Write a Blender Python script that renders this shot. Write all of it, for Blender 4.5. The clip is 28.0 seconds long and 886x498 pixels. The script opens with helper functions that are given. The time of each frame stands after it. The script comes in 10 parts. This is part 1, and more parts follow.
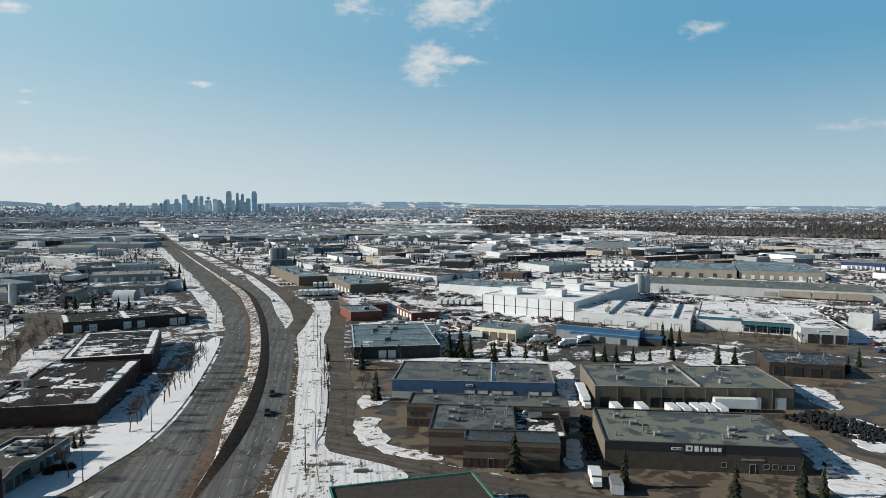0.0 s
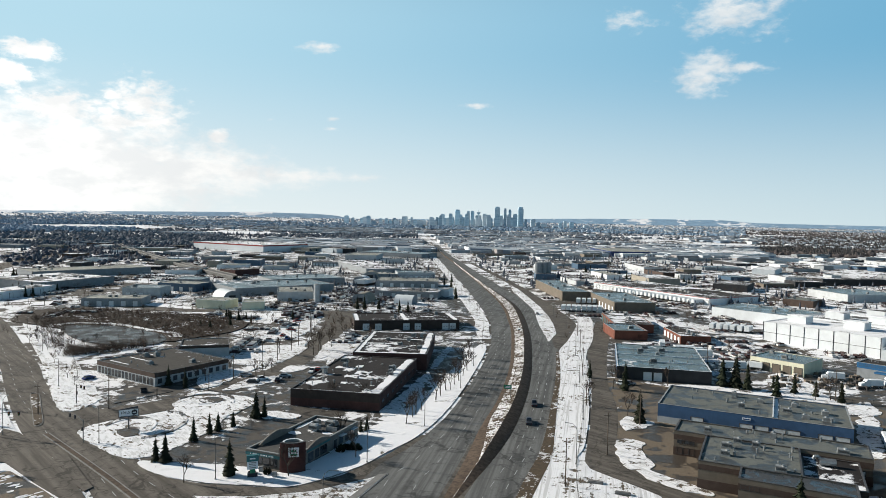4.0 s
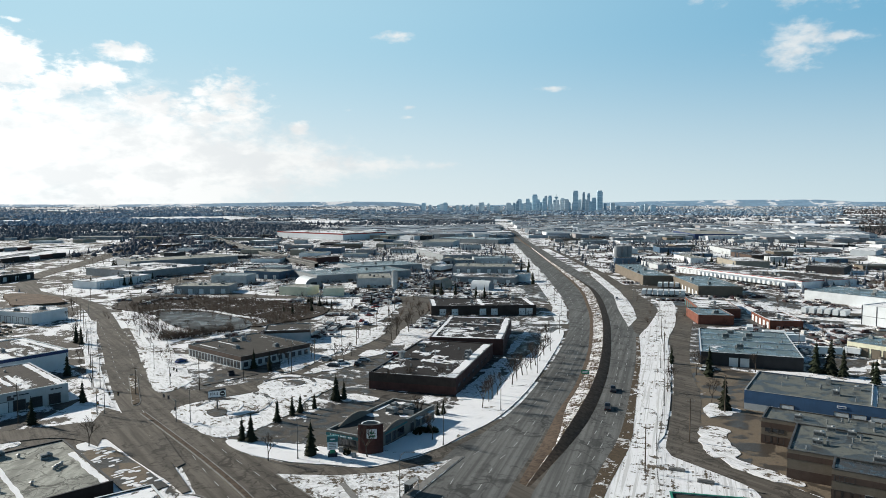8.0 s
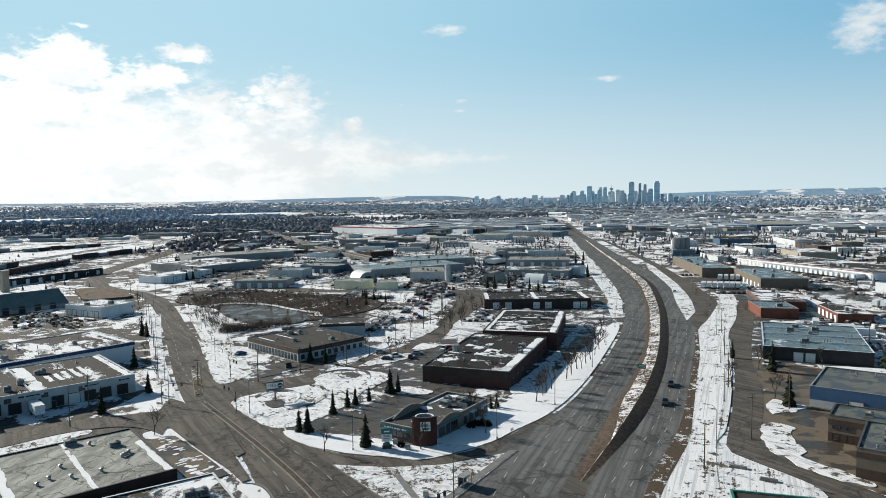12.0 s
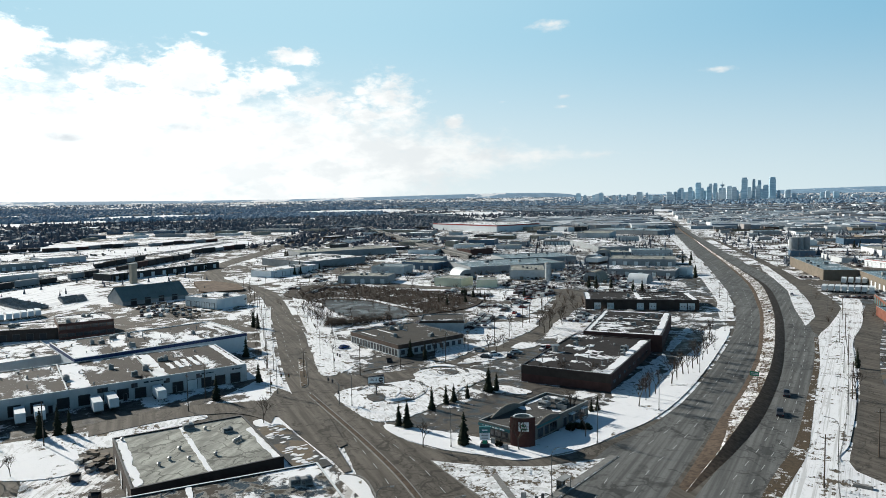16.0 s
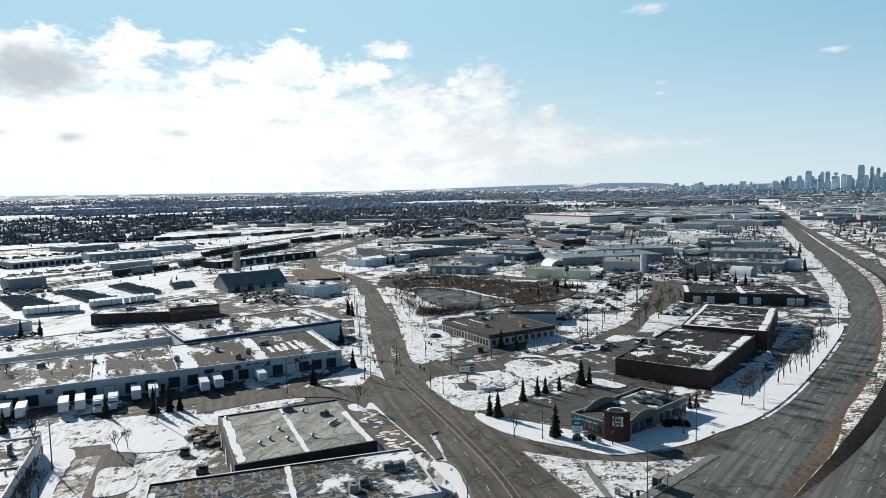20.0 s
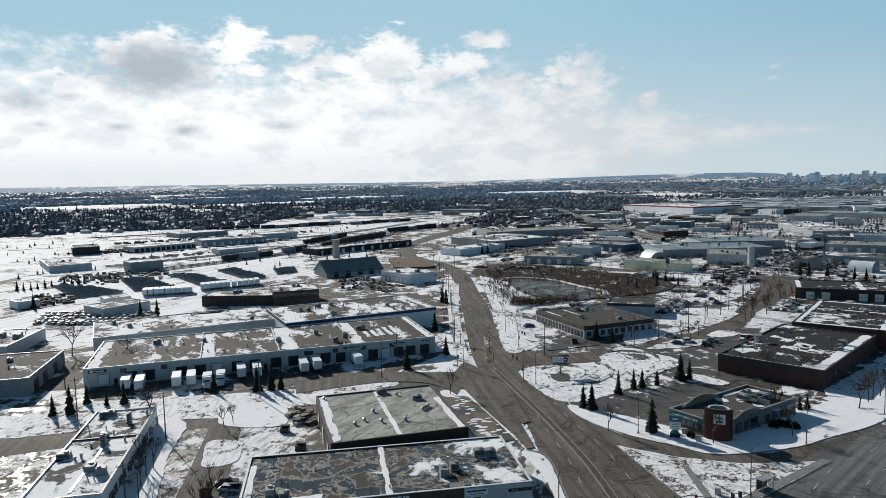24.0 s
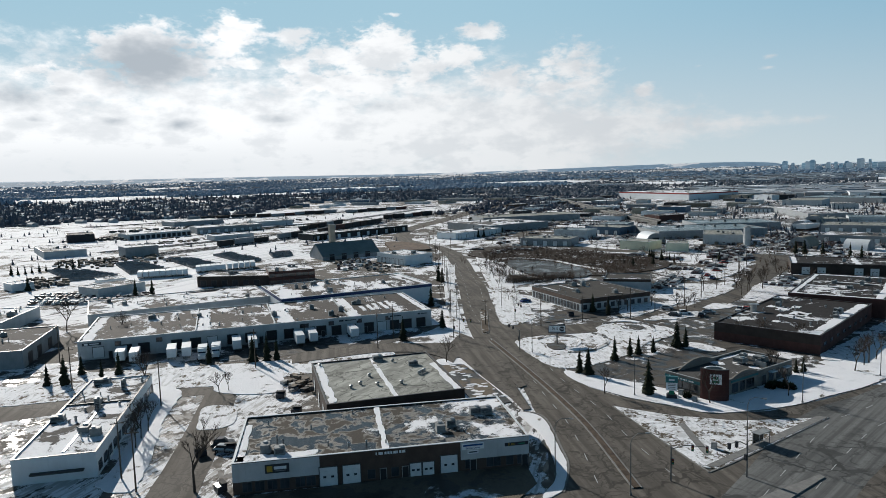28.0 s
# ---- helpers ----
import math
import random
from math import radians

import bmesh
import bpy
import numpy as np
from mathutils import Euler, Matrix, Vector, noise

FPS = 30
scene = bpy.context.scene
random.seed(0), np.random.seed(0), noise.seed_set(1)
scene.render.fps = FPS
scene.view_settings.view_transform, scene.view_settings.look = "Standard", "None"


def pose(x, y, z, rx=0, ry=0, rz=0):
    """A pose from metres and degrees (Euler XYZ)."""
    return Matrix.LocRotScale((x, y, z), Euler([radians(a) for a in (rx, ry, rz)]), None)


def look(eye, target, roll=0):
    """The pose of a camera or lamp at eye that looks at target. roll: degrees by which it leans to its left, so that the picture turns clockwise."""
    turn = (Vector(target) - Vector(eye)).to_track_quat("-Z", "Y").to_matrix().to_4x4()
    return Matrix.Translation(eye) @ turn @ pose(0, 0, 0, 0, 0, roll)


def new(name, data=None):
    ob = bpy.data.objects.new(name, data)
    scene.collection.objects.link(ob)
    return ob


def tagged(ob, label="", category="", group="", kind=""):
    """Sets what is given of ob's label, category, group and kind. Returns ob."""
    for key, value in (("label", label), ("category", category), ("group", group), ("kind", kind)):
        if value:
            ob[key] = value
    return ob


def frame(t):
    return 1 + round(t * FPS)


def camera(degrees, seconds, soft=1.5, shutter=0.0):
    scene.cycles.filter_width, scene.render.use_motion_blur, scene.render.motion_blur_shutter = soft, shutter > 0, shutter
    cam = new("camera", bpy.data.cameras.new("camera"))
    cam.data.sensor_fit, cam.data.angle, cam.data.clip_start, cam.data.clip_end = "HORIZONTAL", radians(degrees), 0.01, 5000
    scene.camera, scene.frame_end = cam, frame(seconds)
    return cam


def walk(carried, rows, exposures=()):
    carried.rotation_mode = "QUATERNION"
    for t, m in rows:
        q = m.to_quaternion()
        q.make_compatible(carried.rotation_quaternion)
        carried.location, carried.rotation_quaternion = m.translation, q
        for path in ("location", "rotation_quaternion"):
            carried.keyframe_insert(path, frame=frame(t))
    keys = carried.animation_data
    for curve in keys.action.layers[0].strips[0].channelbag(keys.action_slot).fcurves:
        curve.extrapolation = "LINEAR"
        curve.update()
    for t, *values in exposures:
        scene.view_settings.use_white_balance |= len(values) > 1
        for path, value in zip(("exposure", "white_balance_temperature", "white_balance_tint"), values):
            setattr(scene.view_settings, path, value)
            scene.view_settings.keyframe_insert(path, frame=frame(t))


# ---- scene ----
cam = camera(65.67, 28.0, soft=0.45)
PATH = [
    (0.0, pose(-0.00, 0.00, 60.00, 86.33, -0.25, -0.00)),
    (0.5, pose(-0.35, -0.16, 60.00, 86.52, -0.32, 0.25)),
    (1.0, pose(-0.60, -0.33, 59.96, 86.69, -0.46, 2.66)),
    (1.5, pose(-0.71, -0.42, 59.93, 86.78, -0.49, 3.90)),
    (2.0, pose(-0.84, -0.40, 59.85, 86.88, -0.54, 5.41)),
    (2.5, pose(-0.98, -0.40, 59.69, 87.03, -0.66, 8.04)),
    (3.0, pose(-1.10, -0.43, 59.52, 87.20, -0.83, 12.03)),
    (3.5, pose(-1.10, -0.45, 59.37, 87.35, -1.05, 16.87)),
    (4.0, pose(-1.08, -0.36, 59.31, 87.42, -1.15, 21.78)),
    (4.5, pose(-0.90, -0.13, 59.25, 87.34, -1.18, 24.72)),
    (6.5, pose(-0.38, 0.50, 59.10, 86.62, -0.41, 27.19)),
    (7.0, pose(-0.32, 0.53, 59.02, 86.46, -0.22, 27.58)),
    (7.5, pose(-0.29, 0.52, 58.88, 86.30, -0.06, 27.93)),
    (8.0, pose(-0.24, 0.49, 58.75, 86.22, 0.07, 28.19)),
    (8.5, pose(-0.23, 0.44, 58.69, 86.15, 0.22, 28.39)),
    (9.0, pose(-0.21, 0.44, 58.59, 86.10, 0.37, 28.59)),
    (9.5, pose(-0.19, 0.46, 58.57, 86.01, 0.51, 28.79)),
    (10.0, pose(-0.20, 0.50, 58.58, 85.94, 0.61, 29.05)),
    (10.5, pose(-0.18, 0.57, 58.60, 85.90, 0.70, 29.55)),
    (11.0, pose(-0.11, 0.63, 58.62, 85.80, 0.78, 30.61)),
    (11.5, pose(-0.05, 0.73, 58.65, 85.76, 0.82, 31.67)),
    (13.5, pose(-0.14, 1.05, 58.82, 85.61, 0.90, 34.66)),
    (14.0, pose(-0.16, 1.01, 58.88, 85.61, 0.94, 35.27)),
    (14.5, pose(-0.17, 1.00, 58.95, 85.54, 1.00, 36.43)),
    (15.0, pose(-0.18, 1.01, 59.01, 85.52, 1.00, 37.87)),
    (15.5, pose(-0.25, 1.14, 59.03, 85.59, 0.95, 39.68)),
    (16.0, pose(-0.32, 1.23, 59.03, 85.61, 0.95, 40.92)),
    (16.5, pose(-0.39, 1.26, 59.04, 85.59, 0.94, 42.23)),
    (17.0, pose(-0.47, 1.33, 59.04, 85.55, 0.97, 43.63)),
    (17.5, pose(-0.52, 1.45, 59.05, 85.50, 0.96, 45.22)),
    (18.0, pose(-0.56, 1.59, 59.01, 85.37, 0.99, 46.47)),
    (18.5, pose(-0.58, 1.62, 58.94, 85.26, 1.09, 47.25)),
    (19.0, pose(-0.67, 1.58, 58.83, 85.15, 1.17, 47.60)),
    (19.5, pose(-0.82, 1.47, 58.73, 85.05, 1.19, 47.92)),
    (20.0, pose(-0.94, 1.44, 58.62, 84.99, 1.23, 48.49)),
    (20.5, pose(-1.04, 1.43, 58.56, 84.91, 1.22, 49.46)),
    (21.0, pose(-1.09, 1.43, 58.46, 84.95, 1.19, 51.15)),
    (21.5, pose(-1.11, 1.52, 58.38, 84.96, 1.19, 52.82)),
    (22.0, pose(-1.14, 1.62, 58.27, 84.89, 1.16, 54.25)),
    (22.5, pose(-1.17, 1.74, 58.13, 84.86, 1.19, 55.52)),
    (24.5, pose(-1.13, 1.97, 57.69, 84.28, 1.28, 56.47)),
    (25.0, pose(-1.04, 1.92, 57.24, 84.15, 1.31, 56.44)),
    (25.5, pose(-1.02, 1.75, 56.36, 83.97, 1.18, 56.28)),
    (26.0, pose(-1.03, 1.76, 55.38, 83.90, 1.08, 56.18)),
    (26.5, pose(-1.07, 1.82, 54.33, 83.87, 1.15, 56.20)),
    (27.0, pose(-1.15, 1.93, 53.22, 83.85, 1.32, 56.24)),
    (27.5, pose(-1.16, 2.04, 52.16, 83.79, 1.51, 56.20)),
    (28.0, pose(-1.12, 2.15, 51.18, 83.73, 1.63, 56.11)),
]
walk(cam, PATH, ((0.0, 0.29, 6560, 10), (1.0, 0.42, 6600, 10), (2.0, 0.46, 6650, 10), (4.0, 0.56, 6620, 10), (8.0, 0.50, 6500, 9), (17.0, 0.54, 6430, 8), (22.0, 0.38, 6330, 9), (25.0, 0.20, 6340, 10), (28.0, 0.20, 6330, 10)))

# ---- world and light ----
SUN_EL, SUN_AZ = 24.0, 92.0  # height of the sun, and its bearing to the left of the y axis
SUN_DIR = Vector((-math.sin(radians(SUN_AZ)) * math.cos(radians(SUN_EL)), math.cos(radians(SUN_AZ)) * math.cos(radians(SUN_EL)), math.sin(radians(SUN_EL))))
sun = new("sun", bpy.data.lights.new("sun", "SUN"))
sun.data.energy, sun.data.angle, sun.data.color = 5.0, radians(0.53), (1.0, 0.93, 0.83)
sun.matrix_world = look(SUN_DIR * 500, (0, 0, 0))

world = bpy.data.worlds.new("sky")
scene.world = world
world.use_nodes = True
wt = world.node_tree
wt.nodes.clear()


def wnode(kind):
    return wt.nodes.new(kind)


def wput(sock, value):
    if isinstance(value, (int, float)):
        sock.default_value = value
    elif isinstance(value, tuple):
        sock.default_value = value if len(sock.default_value) == len(value) else (*value, 1.0)
    else:
        wt.links.new(value, sock)


def wmath(op, a, b=0.0, c=None):
    n = wnode("ShaderNodeMath")
    n.operation = op
    wput(n.inputs[0], a)
    wput(n.inputs[1], b)
    if c is not None:
        wput(n.inputs[2], c)
    return n.outputs[0]


def wrange(value, lo, hi, to_lo=0.0, to_hi=1.0, smooth=True):
    n = wnode("ShaderNodeMapRange")
    n.interpolation_type = "SMOOTHSTEP" if smooth else "LINEAR"
    for i, x in enumerate((value, lo, hi, to_lo, to_hi)):
        wput(n.inputs[i], x)
    return n.outputs[0]


def wmix(fac, a, b):
    n = wnode("ShaderNodeMix")
    n.data_type = "RGBA"
    wput(n.inputs[0], fac)
    wput(n.inputs[6], a)
    wput(n.inputs[7], b)
    return n.outputs[2]


sky = wnode("ShaderNodeTexSky")
sky.sky_type, sky.sun_disc, sky.sun_elevation, sky.sun_rotation = "NISHITA", False, radians(SUN_EL), radians(-SUN_AZ)
sky.altitude, sky.air_density, sky.dust_density, sky.ozone_density = 1000.0, 1.0, 0.6, 1.6
heading = wnode("ShaderNodeTexCoord").outputs["Generated"]
parts_of = wnode("ShaderNodeSeparateXYZ")
wt.links.new(heading, parts_of.inputs[0])
wx, wy, wz = parts_of.outputs
AZ = wmath("MULTIPLY", wmath("ARCTAN2", wmath("MULTIPLY", wx, -1.0), wy), 180 / math.pi)
EL = wmath("MULTIPLY", wmath("ARCSINE", wz), 180 / math.pi)
flat = wnode("ShaderNodeCombineXYZ")
wput(flat.inputs[0], wmath("MULTIPLY", AZ, 0.22))
wput(flat.inputs[1], wmath("MULTIPLY", EL, 0.42))


def wnoise(scale, detail, rough, shift=0.0, warp=0.0):
    n = wnode("ShaderNodeTexNoise")
    move = wnode("ShaderNodeVectorMath")
    move.operation = "ADD"
    wt.links.new(flat.outputs[0], move.inputs[0])
    move.inputs[1].default_value = (shift, shift * 0.7, shift * 1.3)
    wt.links.new(move.outputs[0], n.inputs["Vector"])
    n.inputs["Scale"].default_value, n.inputs["Detail"].default_value, n.inputs["Roughness"].default_value, n.inputs["Distortion"].default_value = scale, detail, rough, warp
    return n.outputs["Fac"]


# single cumulus clouds: bearing, height, half width, half height, in degrees, and thickness
CLOUDS = [
    (1.6, 11.7, 2.9, 1.6, 0.95), (-1.6, 11.7, 3.0, 0.7, 0.6), (-0.2, 15.8, 4.2, 1.8, 0.95), (7.3, 15.6, 3.0, 1.0, 0.6), (-20.7, 13.4, 3.0, 0.8, 0.62), (-30.3, 5.7, 4.2, 0.9, 0.6),
    (32.2, 13.4, 2.6, 0.6, 0.7), (19.2, 9.3, 3.6, 0.35, 0.5), (30.8, 7.9, 1.1, 0.3, 0.55), (31.0, 7.1, 1.0, 0.25, 0.5), (35.9, 7.6, 1.0, 0.35, 0.45), (40.0, 6.1, 1.0, 0.65, 0.9),
    (45.1, 8.2, 3.3, 2.1, 1.0), (47.6, 6.8, 3.6, 1.6, 0.9), (53.1, 11.3, 2.3, 0.85, 0.95), (54.5, 9.2, 2.4, 1.4, 0.95), (60.4, 10.1, 5.2, 2.1, 1.0), (67.8, 11.0, 2.2, 1.2, 0.95), (67.7, 8.8, 2.2, 1.2, 0.95),
    (72.5, 10.9, 3.0, 2.2, 1.05), (71.6, 9.1, 2.2, 0.8, 0.9), (78.7, 9.3, 4.4, 2.5, 1.15), (83.0, 7.6, 6.5, 1.9, 0.9), (59.8, 12.7, 1.6, 0.4, 0.5), (64.6, 9.6, 3.6, 1.5, 0.9), (57.0, 8.6, 4.2, 1.6, 0.95), (50.5, 7.4, 4.6, 1.5, 0.95), (75.6, 8.6, 3.4, 1.6, 0.9), (64.0, 7.6, 9.0, 1.6, 0.95), (93.0, 9.0, 5.0, 2.2, 1.0), (100.0, 7.0, 6.0, 3.0, 1.0),
]
field = None
for a, e, w, h, thick in CLOUDS:
    dx = wmath("DIVIDE", wmath("SUBTRACT", AZ, a), w)
    lift = wmath("SUBTRACT", EL, e)
    dy = wmath("DIVIDE", wmath("MAXIMUM", lift, wmath("MULTIPLY", lift, -0.8)), h)
    blob = wmath("SUBTRACT", thick, wmath("SQRT", wmath("ADD", wmath("MULTIPLY", dx, dx), wmath("MULTIPLY", dy, dy))))
    field = blob if field is None else wmath("MAXIMUM", field, blob)
# the bank of cloud that lies low over the horizon and thickens towards the sun
bank = wmath("SUBTRACT", 1.0, wmath("ABSOLUTE", wmath("DIVIDE", wmath("SUBTRACT", EL, 3.2), wrange(AZ, 20.0, 64.0, 0.9, 5.5))))
bank = wmath("ADD", bank, wrange(AZ, 13.0, 50.0, -1.6, 0.25))
billow = wmath("MULTIPLY", wmath("SUBTRACT", wnoise(1.5, 3.0, 0.5, 3.0, 0.2), 0.5), 1.9)
frill = wmath("MULTIPLY", wmath("SUBTRACT", wnoise(4.6, 8.0, 0.62, 7.0, 0.25), 0.5), 1.5)
lump = wmath("ADD", billow, frill)
density = wrange(wmath("ADD", field, lump), wrange(AZ, 25.0, 60.0, -0.12, 0.0), wrange(AZ, 25.0, 60.0, 1.0, 0.6))
veil = wmath("MULTIPLY", wrange(wmath("ADD", bank, wmath("MULTIPLY", lump, 0.8)), -0.25, 0.85), 0.96)
density = wmath("MAXIMUM", density, veil)
# grey undersides of the thicker clouds: bearing, height, half width, half height, depth
belly = None
for a, e, w, h, deep in ((78.7, 8.9, 4.2, 1.9, 1.5), (87.2, 6.2, 3.0, 1.3, 0.95), (84.6, 6.7, 2.6, 0.8, 0.75), (81.3, 4.6, 3.0, 0.9, 0.7), (76.8, 4.3, 3.0, 0.9, 0.75), (69.4, 4.8, 3.4, 1.0, 0.65), (61.2, 5.6, 4.4, 1.1, 0.65), (86.4, 4.6, 1.6, 0.6, 0.7), (93.0, 7.0, 3.0, 1.2, 1.0), (45.8, 6.9, 2.6, 0.5, 0.45), (1.4, 10.9, 2.6, 0.6, 0.5), (0.0, 14.9, 3.4, 0.6, 0.5)):
    dx = wmath("DIVIDE", wmath("SUBTRACT", AZ, a), w)
    dy = wmath("DIVIDE", wmath("SUBTRACT", EL, e), h)
    blob = wmath("SUBTRACT", deep, wmath("SQRT", wmath("ADD", wmath("MULTIPLY", dx, dx), wmath("MULTIPLY", dy, dy))))
    belly = blob if belly is None else wmath("MAXIMUM", belly, blob)
shade = wrange(wmath("ADD", belly, wmath("MULTIPLY", wmath("SUBTRACT", wnoise(2.6, 7.0, 0.55, 9.0), 0.5), 1.2)), -0.2, 1.2)
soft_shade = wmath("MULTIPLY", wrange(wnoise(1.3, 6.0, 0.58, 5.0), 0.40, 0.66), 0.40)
low_shade = wmath("MULTIPLY", wrange(EL, 4.6, 0.5), wrange(AZ, 40.0, 85.0, 0.10, 0.42))
shade = wmath("MAXIMUM", shade, wmath("MAXIMUM", soft_shade, low_shade))
bright = wmix(wrange(AZ, 26.0, 78.0), (0.62, 0.628, 0.625), (0.93, 0.93, 0.92))
cloud_col = wmix(shade, bright, (0.40, 0.44, 0.475))
SKY_GAIN = 0.032
gain = wnode("ShaderNodeMix")
gain.data_type, gain.blend_type = "RGBA", "MULTIPLY"
gain.inputs[0].default_value = 1.0
wt.links.new(sky.outputs[0], gain.inputs[6])
gain.inputs[7].default_value = (SKY_GAIN * 0.74, SKY_GAIN * 1.08, SKY_GAIN * 1.18, 1)
# pale haze near the horizon that clears to blue above, brighter towards the sun
to_sun = wrange(AZ, -28.0, 62.0)
upper = wmix(to_sun, (0.101, 0.285, 0.440), (0.325, 0.500, 0.594))
lower = wmix(to_sun, (0.405, 0.505, 0.545), (0.562, 0.613, 0.625))
haze = wmix(wrange(EL, 14.0, -2.0), upper, lower)
veiled = wmix(wrange(EL, 34.0, 15.0), gain.outputs[2], haze)
mixed = wmix(wmath("MULTIPLY", density, wrange(AZ, -10.0, 50.0, 0.8, 1.0)), veiled, cloud_col)
back = wnode("ShaderNodeBackground")
wt.links.new(mixed, back.inputs[0])
back.inputs[1].default_value = 1.0
out = wnode("ShaderNodeOutputWorld")
wt.links.new(back.outputs[0], out.inputs[0])

# ---- materials ----


class Nodes:
    """A small writer of shader nodes."""

    def __init__(self, name):
        self.mat = bpy.data.materials.new(name)
        self.mat.use_nodes = True
        self.t = self.mat.node_tree
        self.t.nodes.clear()
        self.bsdf = self.t.nodes.new("ShaderNodeBsdfPrincipled")
        o = self.t.nodes.new("ShaderNodeOutputMaterial")
        self.t.links.new(self.bsdf.outputs[0], o.inputs[0])
        self.pos = self.t.nodes.new("ShaderNodeNewGeometry").outputs["Position"]

    def put(self, sock, value):
        if isinstance(value, (int, float)):
            sock.default_value = value
        elif isinstance(value, tuple):
            sock.default_value = (*value, 1.0) if len(value) == 3 and len(sock.default_value) == 4 else value
        else:
            self.t.links.new(value, sock)

    def noise(self, scale, detail=4.0, rough=0.55, warp=0.0, stretch=None, vec=None):
        n = self.t.nodes.new("ShaderNodeTexNoise")
        src = vec if vec is not None else self.pos
        if stretch:
            m = self.t.nodes.new("ShaderNodeMapping")
            self.t.links.new(src, m.inputs[0])
            m.vector_type = "TEXTURE"
            m.inputs["Scale"].default_value = [1.0 / k for k in stretch[:3]]
            if len(stretch) > 3:
                m.inputs["Rotation"].default_value = (0, 0, radians(stretch[3]))
            src = m.outputs[0]
        self.t.links.new(src, n.inputs["Vector"])
        n.inputs["Scale"].default_value, n.inputs["Detail"].default_value, n.inputs["Roughness"].default_value, n.inputs["Distortion"].default_value = scale, detail, rough, warp
        return n.outputs["Fac"]

    def math(self, op, a, b=0.0):
        n = self.t.nodes.new("ShaderNodeMath")
        n.operation = op
        self.put(n.inputs[0], a)
        self.put(n.inputs[1], b)
        return n.outputs[0]

    def step(self, value, lo, hi, a=0.0, b=1.0):
        n = self.t.nodes.new("ShaderNodeMapRange")
        n.interpolation_type = "SMOOTHSTEP"
        for i, x in enumerate((value, lo, hi, a, b)):
            self.put(n.inputs[i], x)
        return n.outputs[0]

    def mix(self, fac, a, b):
        n = self.t.nodes.new("ShaderNodeMix")
        n.data_type = "RGBA"
        self.put(n.inputs[0], fac)
        self.put(n.inputs[6], a)
        self.put(n.inputs[7], b)
        return n.outputs[2]

    def rand(self):
        return self.t.nodes.new("ShaderNodeObjectInfo").outputs["Random"]

    def island(self):
        return self.t.nodes.new("ShaderNodeNewGeometry").outputs["Random Per Island"]

    def up(self):
        n = self.t.nodes.new("ShaderNodeSeparateXYZ")
        g = self.t.nodes.new("ShaderNodeNewGeometry")
        self.t.links.new(g.outputs["Normal"], n.inputs[0])
        return n.outputs[2]

    def bump(self, height, dist, strength=1.0):
        n = self.t.nodes.new("ShaderNodeBump")
        n.inputs["Strength"].default_value, n.inputs["Distance"].default_value = strength, dist
        self.t.links.new(height, n.inputs["Height"])
        self.t.links.new(n.outputs[0], self.bsdf.inputs["Normal"])

    def done(self, color, rough=0.8, metal=0.0, spec=0.35):
        self.put(self.bsdf.inputs["Base Color"], color)
        self.put(self.bsdf.inputs["Roughness"], rough)
        self.put(self.bsdf.inputs["Metallic"], metal)
        self.put(self.bsdf.inputs["Specular IOR Level"], spec)
        return self.mat


def shift(c, k):
    return tuple(min(1.0, x * k) for x in c)


def toned(c):
    """A base colour scaled down and cooled, for deeper and bluer shade."""
    return (min(1.0, c[0] * ALBEDO_SCALE * 0.94), min(1.0, c[1] * ALBEDO_SCALE), min(1.0, c[2] * ALBEDO_SCALE * 1.05))


ALBEDO_SCALE = 0.70  # scale on every paint and pavement colour, low so that shade reads darker


def plain(name, color, rough=0.75, scale=0.6, vary=0.22, metal=0.0, fine=9.0, bump=0.01, spec=0.25):
    """Painted or cast surface with blotches, streaks and grain."""
    n = Nodes(name)
    color = toned(color)
    big, small, streak = n.noise(scale, 5, 0.6), n.noise(fine, 3), n.noise(1.6, 4, 0.6, 0, (1.0, 1.0, 0.12))
    c = n.mix(n.step(big, 0.3, 0.75), shift(color, 1 + vary), shift(color, 1 - vary))
    c = n.mix(n.step(streak, 0.5, 0.75, 0.0, 0.5), c, shift(color, 1 - 1.6 * vary))
    c = n.mix(n.step(small, 0.35, 0.7, 0.0, 0.45), c, shift(color, 1 - vary))
    n.bump(small, bump)
    return n.done(c, n.step(big, 0.2, 0.8, rough - 0.08, min(1.0, rough + 0.08)), metal, spec)


SNOW = (0.77, 0.785, 0.81)  # old, wet spring snow


